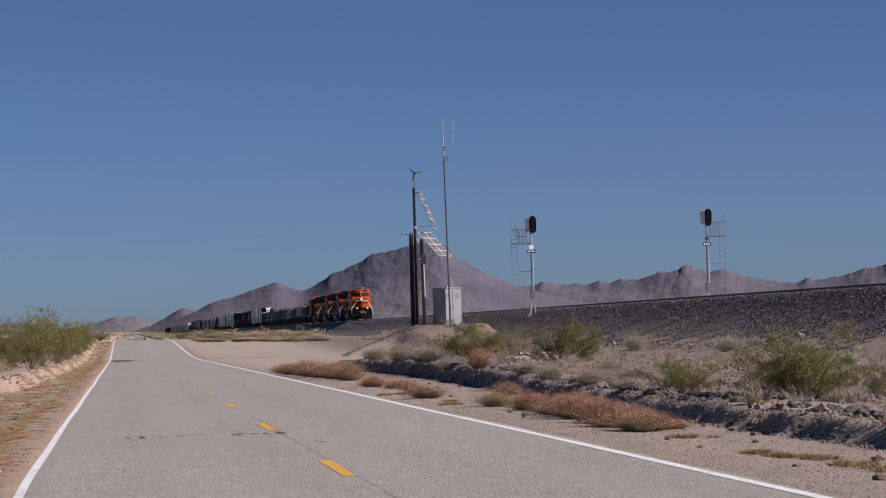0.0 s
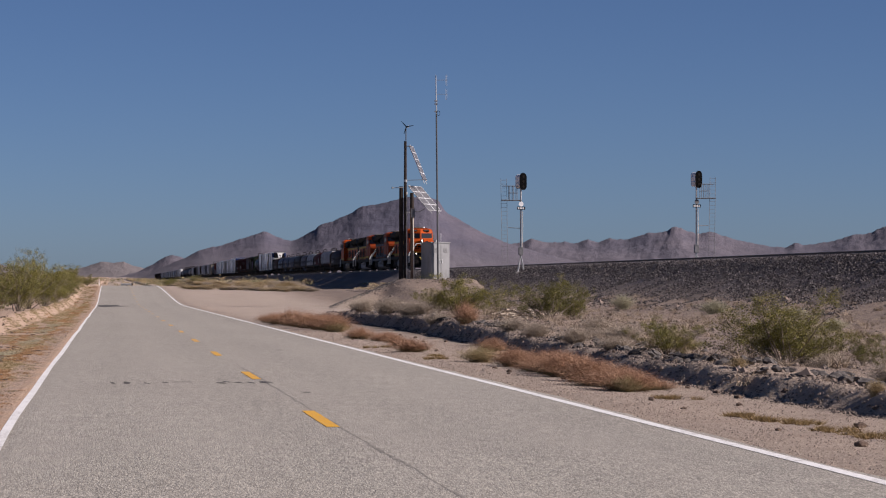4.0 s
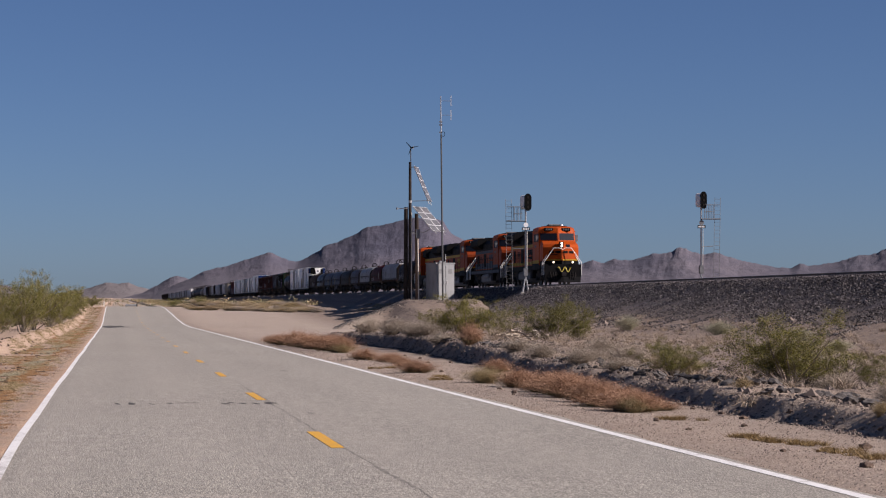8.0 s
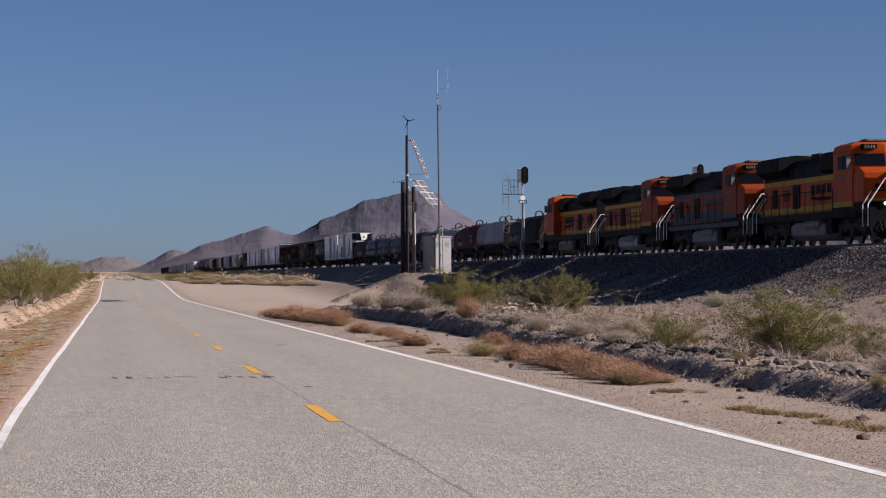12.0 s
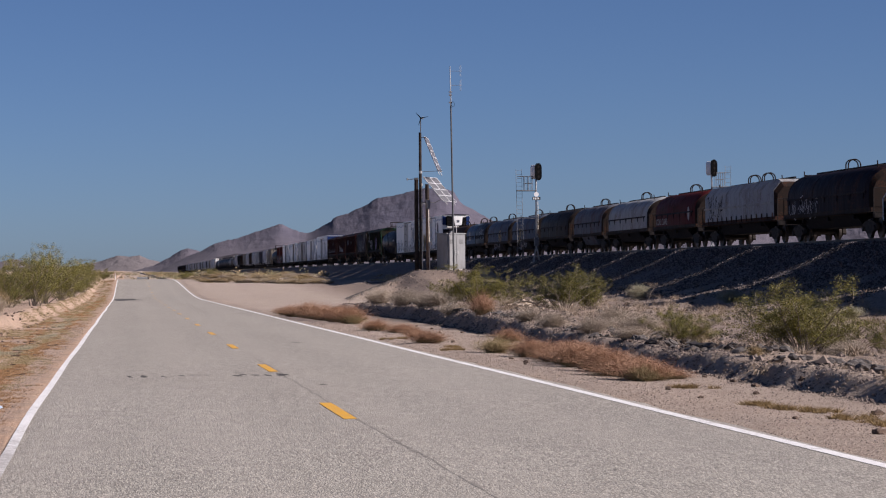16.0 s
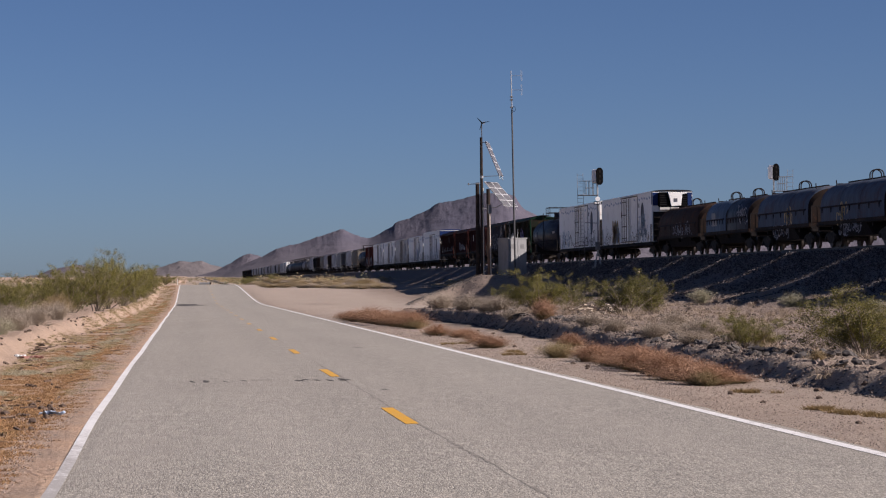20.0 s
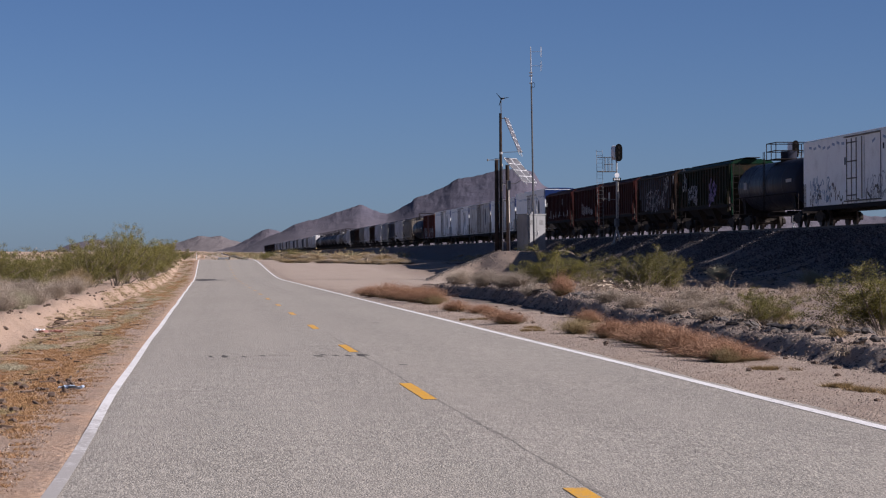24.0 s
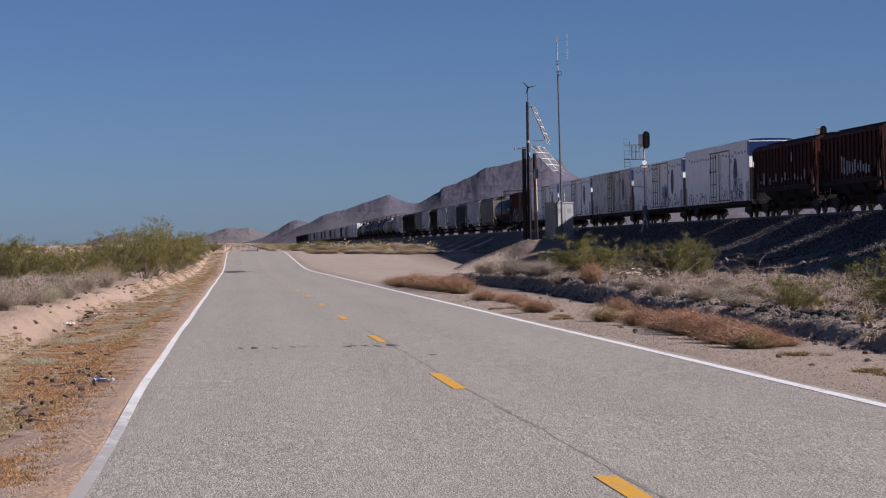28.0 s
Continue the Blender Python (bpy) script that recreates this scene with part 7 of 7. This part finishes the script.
    for x, y, w, h in ((10.6, 322, 1.7, 1.1), (7.8, 352, 1.8, 1.2), (9.2, 372, 2.0, 1.2), (-3.2, 345, 2.4, 1.5)):
        plant("creosote", x, y, w, h, "creosote_bush", live, G_C)
    # bare grey twigs and gnarled dead branches
    rng = random.Random(5)
    for x, y, s in ((9.4, 37.0, 0.42), (12.3, 59.5, 0.7), (-4.3, 76, 0.5), (16.1, 84.0, 1.1), (16.9, 86.0, 1.2), (18.4, 89.5, 1.3), (13.2, 45.2, 0.9), (14.4, 96.5, 1.2), (15.4, 99.5, 1.5), (14.9, 97.8, 1.3), (11.2, 27.5, 0.8), (10.1, 31.0, 0.7)):
        sh = Shape()
        for _ in range(16):
            p, d = Vector((rng.gauss(0, 0.1), rng.gauss(0, 0.1), 0)), Vector((rng.uniform(-1, 1), rng.uniform(-1, 1), rng.uniform(0.5, 1.5))).normalized()
            for k in range(7):
                q = p + d * s * 0.17
                q.z = max(q.z, 0.02)
                sh.rod(p, q, 0.0075 * (1 - k / 9), 4, 0.0075 * (1 - (k + 1) / 9), False)
                p, d = q, (d + Vector((rng.gauss(0, 0.25), rng.gauss(0, 0.25), rng.gauss(-0.28, 0.2)))).normalized()
        ob = new("dead_branch", quick_mesh("dead_branch", sh.v, sh.f, MAT["drybrown"]))
        ob.matrix_basis = pose(x, y, ground_z(x, y) - 0.02)
        tagged(ob, "bare grey dead branch on the ground", "branch")


build_plants()


def stick_pile(x, y, wide, high, count, thick, mat, label, seed):
    """A low heap of broken sticks and boards."""
    rng = random.Random(seed)
    heap = thing("stick_pile", label, "brush pile")
    heap.matrix_basis = pose(x, y, ground_z(x, y))
    for _ in range(count):
        px, py = rng.gauss(0, 0.3) * wide, rng.gauss(0, 0.22) * wide
        pz = high * rng.random() * max(0.1, 1 - abs(px) / wide)
        long, r = rng.uniform(0.35, 1.0) * wide * 0.5, thick * rng.uniform(0.5, 1.2)
        a, b = rng.uniform(0, math.pi), rng.uniform(-0.25, 0.25)
        d = Vector((math.cos(a) * math.cos(b), math.sin(a) * math.cos(b), math.sin(b))) * long / 2
        c = Vector((px, py, max(pz, abs(d.z) + r)))
        bend = c + Vector((rng.gauss(0, 0.06), rng.gauss(0, 0.06), 0.03)) * long
        part("stick", Shape().rod(c - d, bend, r, 5, 0.85 * r).rod(bend, c + d, 0.85 * r, 5, 0.6 * r), mat, heap)


stick_pile(15.7, 97.0, 1.9, 0.45, 34, 0.035, "deadgrey", "heap of bleached grey sticks and boards on the desert flat", 7)
stick_pile(13.6, 84.0, 1.1, 0.25, 14, 0.03, "deadgrey", "scattered bleached sticks on the stony bank", 8)
stick_pile(-3.55, 61.5, 0.9, 0.22, 16, 0.022, "soilclod", "dark broken branches fallen down the eroded bank", 9)


def tufts(name, label, mat, spots, blade, count, width, seed, level=None):
    """Ground cover in one mesh: tufts of blades at the given spots (x, y, size)."""
    rng = random.Random(seed)
    v, f = [], []
    for x, y, s in spots:
        z = (level or ground_z)(x, y) - 0.01
        for _ in range(count):
            a, r = rng.uniform(0, 6.283), s * math.sqrt(rng.random())
            bx, by = x + r * math.cos(a), y + r * math.sin(a)
            h = blade * rng.uniform(0.4, 1.0)
            dx, dy = rng.gauss(0, 1.0) * h, rng.gauss(0, 1.0) * h
            w = width * rng.uniform(0.6, 1.2)
            b = rng.uniform(0, 6.283)
            wx, wy = w * math.cos(b), w * math.sin(b)
            k = len(v)
            v += [(bx - wx, by - wy, z), (bx + wx, by + wy, z), (bx + dx, by + dy, z + h)]
            f.append((k, k + 1, k + 2))
    ob = new(name, quick_mesh(name, v, f, MAT[mat]))
    return tagged(ob, label, "ground cover", kind="stuff")


def ground_cover():
    rng = random.Random(31)
    orange, green, straw, dry, mats = [], [], [], [], []
    for _ in range(19000):
        y = 17 + 310 * rng.random() ** 1.9
        x = rng.uniform(-3.9, -1.40)
        n, m = wob(x * 1.6, y * 0.11, 1.0, 12.0) + 0.4 * wob(x * 5, y * 0.5, 1.0, 13.0) - 0.25 * rise(70, 130, y), wob(x * 1.3, y * 0.13, 1.3, 15.0)
        edge = rise(-1.5, -1.9, x)
        if rng.random() > 0.25 + 0.75 * edge or (m < -0.25):
            continue
        s = rng.uniform(0.06, 0.2)
        if n > 0.02 - 0.25 * rise(-2.6, -1.7, x) and x > -3.3:
            orange.append((x, y, s))
        else:
            green.append((x, y, s))
    # yellow-brown mats on the right shoulder
    for cx, cy in ((7.9, 35.5), (7.6, 30.3), (7.75, 29.3), (7.98, 28.8), (7.93, 27.4), (8.05, 26.2), (8.2, 25.4), (7.0, 55.0), (6.9, 66.0), (7.4, 57.5)):
        for _ in range(9):
            mats.append((cx + rng.gauss(0, 0.14), cy + rng.gauss(0, 0.22), rng.uniform(0.03, 0.11)))
    tufts("shoulder_mats", "yellow-brown withered weed mats on the gravel shoulder", "mustard", mats, 0.085, 90, 0.006, 8)
    sage = []
    for cx, cy, wide, deep in ((-2.65, 55.5, 0.42, 2.2), (-2.4, 60.0, 0.3, 1.6), (-2.2, 72.0, 0.3, 2.4), (-3.0, 47.0, 0.3, 1.4), (-2.9, 38.0, 0.22, 1.0), (-2.3, 90.0, 0.35, 5.0), (-2.2, 104.0, 0.3, 5.0)):
        for _ in range(60):
            sage.append((cx + rng.gauss(0, 0.5) * wide, cy + rng.gauss(0, 0.5) * deep, rng.uniform(0.04, 0.10)))
    tufts("sage_weeds", "pale grey-green weed patches on the verge", "palegreen", sage, 0.07, 40, 0.006, 5)
    tufts("orange_weeds", "low orange-brown withered weeds on the verge", "orangeweed", orange, 0.036, 52, 0.0075, 1)
    tufts("olive_weeds", "low olive and tan weeds on the verge", "greenweed", green, 0.036, 36, 0.0075, 2)
    for _ in range(1500):
        y = 28 + 170 * rng.random() ** 1.5
        x = bank_right(y) + 0.6 + rng.random() ** 1.5 * 12
        if turnout(x, y) < 0.3 and x < 27:
            dry.append((x, y, rng.uniform(0.06, 0.25)))
    for _ in range(1000):
        y = 300 + 240 * rng.random()
        x = rng.uniform(10, 23)
        straw.append((x, y, rng.uniform(0.3, 0.9)))
    for _ in range(700):
        y = 40 + 200 * rng.random()
        x = -5 - 14 * rng.random() ** 1.4
        dry.append((x, y, rng.uniform(0.1, 0.3)))
    tufts("straw_grass", "dry straw-coloured desert grass", "straw", straw, 0.20, 34, 0.02, 3)
    slope = []
    for _ in range(240):
        y = 212 + 90 * rng.random()
        x = 28.0 + 2.3 * rng.random() ** 1.6
        if wob(x * 0.5, y * 0.12, 1.0, 33.0) > -0.1:
            slope.append((x, y, rng.uniform(0.12, 0.5)))
    tufts("fill_grass", "bleached dry grass patches on the railway fill", "cream", slope, 0.22, 60, 0.02, 14, lambda x, y: rail_z(y) + fill_side(x))
    tufts("dry_litter", "thin grey-brown dry grass between the shrubs", "drybrown", dry, 0.10, 30, 0.006, 4)


ground_cover()


def small_scrub():
    """Low grey scrub dotted over the stony flat before the railway and over the left plain."""
    rng = random.Random(61)
    v, f = [], []
    for _ in range(1000):
        if rng.random() < 0.8:
            y = 40 + 150 * rng.random()
            x = bank_right(y) + 1.2 + rng.random() ** 1.2 * (26.5 - bank_right(y) + 0.2)
            if turnout(x, y) > 0.3:
                continue
        else:
            y = 60 + 160 * rng.random()
            x = -5.5 - 10 * rng.random()
        z, w = ground_z(x, y), rng.uniform(0.15, 0.45)
        strands = [arch_strand(rng, Vector((x + rng.gauss(0, 0.3 * w), y + rng.gauss(0, 0.3 * w), z)), w * rng.uniform(0.2, 1), w * rng.uniform(0.4, 1.0), 0.3, 2) for _ in range(46)]
        rv, rf = ribbons(rng, strands, 0.008)
        k = len(v)
        v += rv
        f += [tuple(k + i for i in q) for q in rf]
    ob = new("low_scrub", quick_mesh("low_scrub", v, f, MAT["drybrown"]))
    tagged(ob, "low dry grey scrub on stony ground", "scrub", kind="stuff")


small_scrub()


def far_scrub():
    """Scattered scrub across the valley floor, too far to tell plant from plant."""
    rng = random.Random(41)
    v, f = [], []
    spots = []
    for _ in range(2600):
        side = rng.random()
        y = 130 + 1500 * rng.random() ** 1.6
        x = -6 - rng.random() ** 1.3 * 0.28 * y if side < 0.62 else 10 + rng.random() * 17
        if side >= 0.62 and (y < 330 or x < 9):
            continue
        spots.append((x, y))
    for _ in range(500):
        y = 640 + 1500 * rng.random()
        spots.append((rng.uniform(-30, 30), y))
    rng.shuffle(spots)
    for x, y in spots:
        z, w, h = ground_z(x, y), rng.uniform(0.5, 1.5), rng.uniform(0.5, 1.5)
        for _ in range(34):
            a, r = rng.uniform(0, 6.283), w * math.sqrt(rng.random())
            c = Vector((x + r * math.cos(a), y + r * math.sin(a), z + h * rng.random() * (1.1 - 0.6 * r / w)))
            u = Vector((rng.gauss(0, 1), rng.gauss(0, 1), rng.gauss(0, 1))).normalized() * rng.uniform(0.08, 0.2)
            q = u.cross(Vector((rng.gauss(0, 1), rng.gauss(0, 1), rng.gauss(0, 1)))).normalized() * rng.uniform(0.04, 0.1)
            k = len(v)
            v += [tuple(c - u), tuple(c + q), tuple(c + u), tuple(c - q)]
            f.append((k, k + 1, k + 2, k + 3))
    half = len(f) // 2
    half -= half % 34
    for name, mat, label, faces in (("far_scrub", "farolive", "scattered olive-green scrub across the desert plain", f[:half]), ("far_dry_scrub", "straw", "scattered dry tan scrub across the desert plain", f[half:])):
        k = faces[0][0]
        n = len(faces) * 4
        ob = new(name, quick_mesh(name, v[k:k + n], [tuple(i - k for i in q) for q in faces], MAT[mat]))
        tagged(ob, label, "scrub", kind="stuff")


far_scrub()


def stone_mesh(seed, mat, flat=0.7):
    rng = random.Random(seed)
    bm = bmesh.new()
    bmesh.ops.create_icosphere(bm, subdivisions=2, radius=0.5)
    for p in bm.verts:
        n = p.co.normalized()
        k = 1 + 0.55 * noise.noise(n * 1.7 + Vector((seed, 0, 0))) + 0.18 * noise.noise(n * 4.0 + Vector((0, seed, 0)))
        p.co = Vector((p.co.x * k, p.co.y * k * rng.uniform(0.96, 1.04), p.co.z * k * flat))
    me = bpy.data.meshes.new("rock")
    bm.to_mesh(me)
    bm.free()
    me.materials.append(MAT[mat])
    return me


def build_stones():
    rng = random.Random(51)
    chunks = [stone_mesh(i, "rubble", 0.55) for i in range(6)]
    brown = [stone_mesh(10 + i, "soilclod", 0.7) for i in range(3)]
    # broken asphalt along the top of the bank
    for y0, y1, n in ((33, 37, 18), (38.5, 49, 60), (49, 56, 45), (56, 66, 24), (72, 80, 36), (84, 98, 50), (98, 112, 20)):
        for _ in range(n):
            y = rng.uniform(y0, y1)
            x = bank_right(y) + 0.65 + abs(rng.gauss(0, 0.55))
            s = rng.uniform(0.08, 0.27) * (1.25 if y > 70 else 1.0)
            ob = new("asphalt_chunk", rng.choice(chunks))
            ob.matrix_basis = pose(x, y, ground_z(x, y) + 0.12 * s, rng.uniform(-25, 25), rng.uniform(-25, 25), rng.uniform(0, 360)) @ Matrix.Diagonal((s * rng.uniform(0.8, 1.7), s, s * rng.uniform(0.6, 1.1), 1))
            tagged(ob, "broken dark asphalt chunk on the bank", "rubble", "asphalt rubble along the bank")
    # dark clods on the near left verge and a few stones on both shoulders
    for _ in range(46):
        y = rng.uniform(17, 34)
        x = -1.55 - abs(rng.gauss(0.45, 0.35)) - 0.02 * (34 - y)
        s = rng.uniform(0.04, 0.13)
        ob = new("earth_clod", rng.choice(brown))
        ob.matrix_basis = pose(x, y, ground_z(x, y) + 0.2 * s, 0, 0, rng.uniform(0, 360)) @ Matrix.Diagonal((s, s, s, 1))
        tagged(ob, "dark clod of earth on the gravel verge", "clod", "earth clods on the verge")
    for _ in range(70):
        y = 40 + 75 * rng.random()
        x = bank_left(y) + rng.uniform(-0.75, 0.25)
        s = rng.uniform(0.05, 0.13)
        ob = new("earth_clod", rng.choice(brown))
        ob.matrix_basis = pose(x, y, ground_z(x, y) + 0.15 * s, 0, 0, rng.uniform(0, 360)) @ Matrix.Diagonal((s, s, s, 1))
        tagged(ob, "brown clod of earth on the eroded bank", "clod", "earth clods on the bank")
    for _ in range(40):
        y = rng.uniform(24, 90)
        x = rng.uniform(6.9, bank_right(y) + 0.4)
        s = rng.uniform(0.05, 0.14)
        ob = new("stone", rng.choice(brown))
        ob.matrix_basis = pose(x, y, ground_z(x, y) + 0.15 * s, 0, 0, rng.uniform(0, 360)) @ Matrix.Diagonal((s, s, s, 1))
        tagged(ob, "small brown stone on the gravel shoulder", "stone", "stones on the shoulder")
    # gravel
    v, f = [], []
    for _ in range(46000):
        y = 14 + 80 * rng.random() ** 1.8
        if rng.random() < 0.5:
            x = rng.uniform(6.4, 9.6)
        else:
            x = -rng.uniform(1.35, 4.4)
            if x < -1.75 and rng.random() < 0.8:
                continue
        s = rng.uniform(0.004, 0.011) * (1 + y / 80)
        z = ground_z(x, y) + 0.3 * s
        k = len(v)
        jig = [rng.uniform(0.6, 1.3) * s for _ in range(6)]
        v += [(x + jig[0], y, z), (x, y + jig[1], z), (x - jig[2], y, z), (x, y - jig[3], z), (x, y, z + 0.8 * jig[4]), (x, y, z - 0.5 * jig[5])]
        f += [(k, k + 1, k + 4), (k + 1, k + 2, k + 4), (k + 2, k + 3, k + 4), (k + 3, k, k + 4)]
    ob = new("gravel", quick_mesh("gravel", v, f, MAT["pebble"]))
    tagged(ob, "loose pale and grey gravel on the road shoulders", "gravel", kind="stuff")
    # lumps of ballast on the fill's side
    v, f = [], []
    for _ in range(80000):
        y = 88 + 190 * rng.random() ** 1.4
        x = 33.0 - 7.5 * rng.random() ** 1.25
        z = min(rail_z(y) + fill_side(x), rail_z(y) - 0.25) + rng.uniform(-0.02, 0.12) if x > 28 else ground_z(x, y) + rng.uniform(0.0, 0.03)
        if x < 31 and rng.random() < 0.25 + 0.25 * (31 - x) / 3 - 1.3 * wob(x, y, 0.35, 33.0):
            continue
        s = rng.uniform(0.02, 0.06)
        k = len(v)
        jig = [rng.uniform(0.5, 1.3) * s for _ in range(6)]
        v += [(x + jig[0], y, z), (x, y + jig[1], z), (x - jig[2], y, z), (x, y - jig[3], z), (x, y, z + 0.9 * jig[4]), (x, y, z - 0.5 * jig[5])]
        f += [(k, k + 1, k + 4), (k + 1, k + 2, k + 4), (k + 2, k + 3, k + 4), (k + 3, k, k + 4), (k + 1, k, k + 5), (k + 2, k + 1, k + 5), (k + 3, k + 2, k + 5), (k, k + 3, k + 5)]
    ob = new("ballast_stones", quick_mesh("ballast_stones", v, f, MAT["ballastlump"]))
    tagged(ob, "loose dark ballast stones on the slope", "ballast", kind="stuff")


def flat_stones():
    """Loose stones over the flat between the bank and the railway, and dark ones for the shade line up the ramp to the
    mound.
    """
    rng = random.Random(88)
    v, f = [], []

    def lump(x, y, s):
        z = ground_z(x, y) + 0.2 * s
        k = len(v)
        j = [rng.uniform(0.6, 1.3) * s for _ in range(5)]
        v.extend([(x + j[0], y, z), (x, y + j[1], z), (x - j[2], y, z), (x, y - j[3], z), (x + rng.uniform(-0.3, 0.3) * s, y, z + 0.7 * j[4])])
        f.extend([(k, k + 1, k + 4), (k + 1, k + 2, k + 4), (k + 2, k + 3, k + 4), (k + 3, k, k + 4)])
    for _ in range(19000):
        y = 22 + 190 * rng.random() ** 1.5
        b = bank_right(y)
        x = b + 0.55 + (27.3 - b) * rng.random() ** 1.45
        if turnout(x, y) > 0.4 and math.hypot(x - 26, (y - 205) * 0.5) > 7:
            continue
        if wob(x, y, 0.4, 51.0) < rng.uniform(-0.5, 0.3):
            continue
        lump(x, y, rng.uniform(0.012, 0.05) * (1 + y / 110) * (2.2 if rng.random() < 0.06 else 1.0))
    for _ in range(9000):
        y = 22 + 100 * rng.random() ** 1.4
        x = bank_right(y) - 0.15 + abs(rng.gauss(0, 0.6))
        if turnout(x, y) < 0.4:
            lump(x, y, rng.uniform(0.008, 0.03) * (1 + y / 90))
    ob = new("loose_stones", quick_mesh("loose_stones", v, f, MAT["flatstone"]))
    tagged(ob, "loose brown and dark stones on the desert flat", "stones", kind="stuff")
    # dark stones added to draw the shade line of the ramp's edge
    v, f = [], []
    for _ in range(900):
        u = rng.random()
        lump(16.7 + 7.3 * u + rng.gauss(0, 0.16), 193 + 15.0 * u + rng.gauss(0, 0.2), rng.uniform(0.035, 0.085))
    ob = new("shade_line_stones", quick_mesh("shade_line_stones", v, f, MAT["rubble"]))
    tagged(ob, "dark stones standing in for the shade line along the ramp", "rubble", kind="stuff")


def verge_debris():
    """Dark broken stalks and bark strewn over the left verge."""
    rng = random.Random(123)
    sh = Shape()
    for _ in range(520):
        y = 17 + 85 * rng.random() ** 1.5
        x = -1.75 - 2.1 * rng.random()
        if wob(x * 1.5, y * 0.25, 1.0, 61.0) < rng.uniform(-0.3, 0.25):
            continue
        long, thick = rng.uniform(0.06, 0.26), rng.uniform(0.012, 0.03)
        m = pose(x, y, ground_z(x, y) + 0.5 * thick, 0, rng.uniform(-12, 12), rng.uniform(0, 180))
        sh.turned_box(m, long, thick, thick)
    ob = new("verge_debris", quick_mesh("verge_debris", sh.v, sh.f, MAT["soilclod"]))
    tagged(ob, "dark broken stalks strewn over the verge", "debris", kind="stuff")


def island_mat(name, low, high, rough=0.95, start=0.0):
    n = Nodes(name, rough)
    return n.done(n.mix(n.ramp(n.island(), start, 1.0), low, high))


MAT.update({"pebble": island_mat("mixed_gravel", (0.11, 0.085, 0.072), (0.47, 0.375, 0.305)), "ballastlump": island_mat("loose_ballast", (0.034, 0.027, 0.028), (0.27, 0.24, 0.23), 0.9, 0.5),
            "flatstone": island_mat("flat_stones", (0.055, 0.044, 0.040), (0.215, 0.165, 0.135)), "redpaper": plain("red_litter", (0.46, 0.24, 0.20), 0.7), "whitepaper": plain("white_litter", (0.72, 0.72, 0.72), 0.6), "bluepaper": plain("pale_blue_wrapper", (0.50, 0.60, 0.72), 0.3)})
build_stones()
flat_stones()
verge_debris()


def litter(x, y, sx, sy, h, mat, label, seed):
    """A crumpled scrap."""
    rng = random.Random(seed)
    n = 7
    v = [(sx * (i / n - 0.5) + rng.uniform(-0.3, 0.3) * sx / n, sy * (j / n - 0.5), h * rng.random()) for j in range(n + 1) for i in range(n + 1)]
    f = [(j * (n + 1) + i, j * (n + 1) + i + 1, (j + 1) * (n + 1) + i + 1, (j + 1) * (n + 1) + i) for j in range(n) for i in range(n)]
    ob = new("crumpled_litter", quick_mesh("crumpled_litter", v, f, MAT[mat]))
    ob.matrix_basis = pose(x, y, ground_z(x, y) + 0.01, 0, 0, rng.uniform(0, 90))
    tagged(ob, label, "litter")


litter(-3.75, 57.2, 0.26, 0.5, 0.09, "whitepaper", "crumpled white paper on the verge", 1)
litter(-3.45, 56.8, 0.24, 0.5, 0.07, "redpaper", "crumpled red wrapper on the verge", 2)
litter(-1.62, 30.6, 0.16, 0.3, 0.05, "bluepaper", "pale blue crumpled wrapper beside the road", 3)


def marker_post():
    """A slim white post by the far left edge of the road."""
    x, y = -1.45, 338.0
    ob = thing("marker_post", "slim white roadside marker post", "post")
    ob.matrix_basis = pose(x, y, ground_z(x, y))
    part("post", Shape().box(-0.04, 0.04, -0.02, 0.02, -0.1, 0.9), "disc", ob, bevel=0.008)
    part("reflector", Shape().box(-0.032, 0.032, -0.028, -0.021, 0.70, 0.84), "redpaper", ob, "small red reflector")


marker_post()


def guard_rail():
    """A short pale rail with dark posts beyond the crest."""
    y = 372.0
    ob = thing("guard_rail", "short weathered pale guard rail on dark posts at the crest", "guard rail")
    ob.matrix_basis = pose(1.5, y, ground_z(2.0, y) - 0.33)
    part("beam", Shape().prism([(0.0, 0.42), (-0.05, 0.50), (0.0, 0.56), (-0.05, 0.62), (0.0, 0.72), (0.02, 0.72), (0.02, 0.42)], 0.0, 1.55, "x"), "galv", ob, "dented pale steel beam")
    for x in (0.1, 0.85, 1.62):
        part("post", Shape().box(x - 0.10, x + 0.10, 0.03, 0.2, -0.3, 0.80 if x > 1.5 else 0.7), "pole", ob, bevel=0.01)


guard_rail()


def motions():
    """The whole train runs by at a steady pace."""
    for ob, back in TRAIN:
        turned = 180 if ob.name.startswith("locomotive") and ob["turned"] else 0
        rows = []
        for t in (0, 7, 14, 21, 28):
            y = LEAD_AT_11 + SPEED * (11 - t) + back
            rows.append((t, pose(TRACK_X, y, rail_z(y), math.degrees(0.001), 0, 0) @ pose(0, 0, 0, 0, 0, turned)))
        walk(ob, rows)
    # the leading locomotive's wheels roll
    wheel_turn = math.degrees(SPEED / FPS / 0.53)
    lead = TRAIN[0][0]
    for truck in lead.children:
        if truck.name.startswith("truck"):
            for w in truck.children:
                at = tuple(w.location)
                walk(w, [(k / FPS, pose(*at, (wheel_turn * k) % 360)) for k in range(28 * FPS + 1)])


motions()
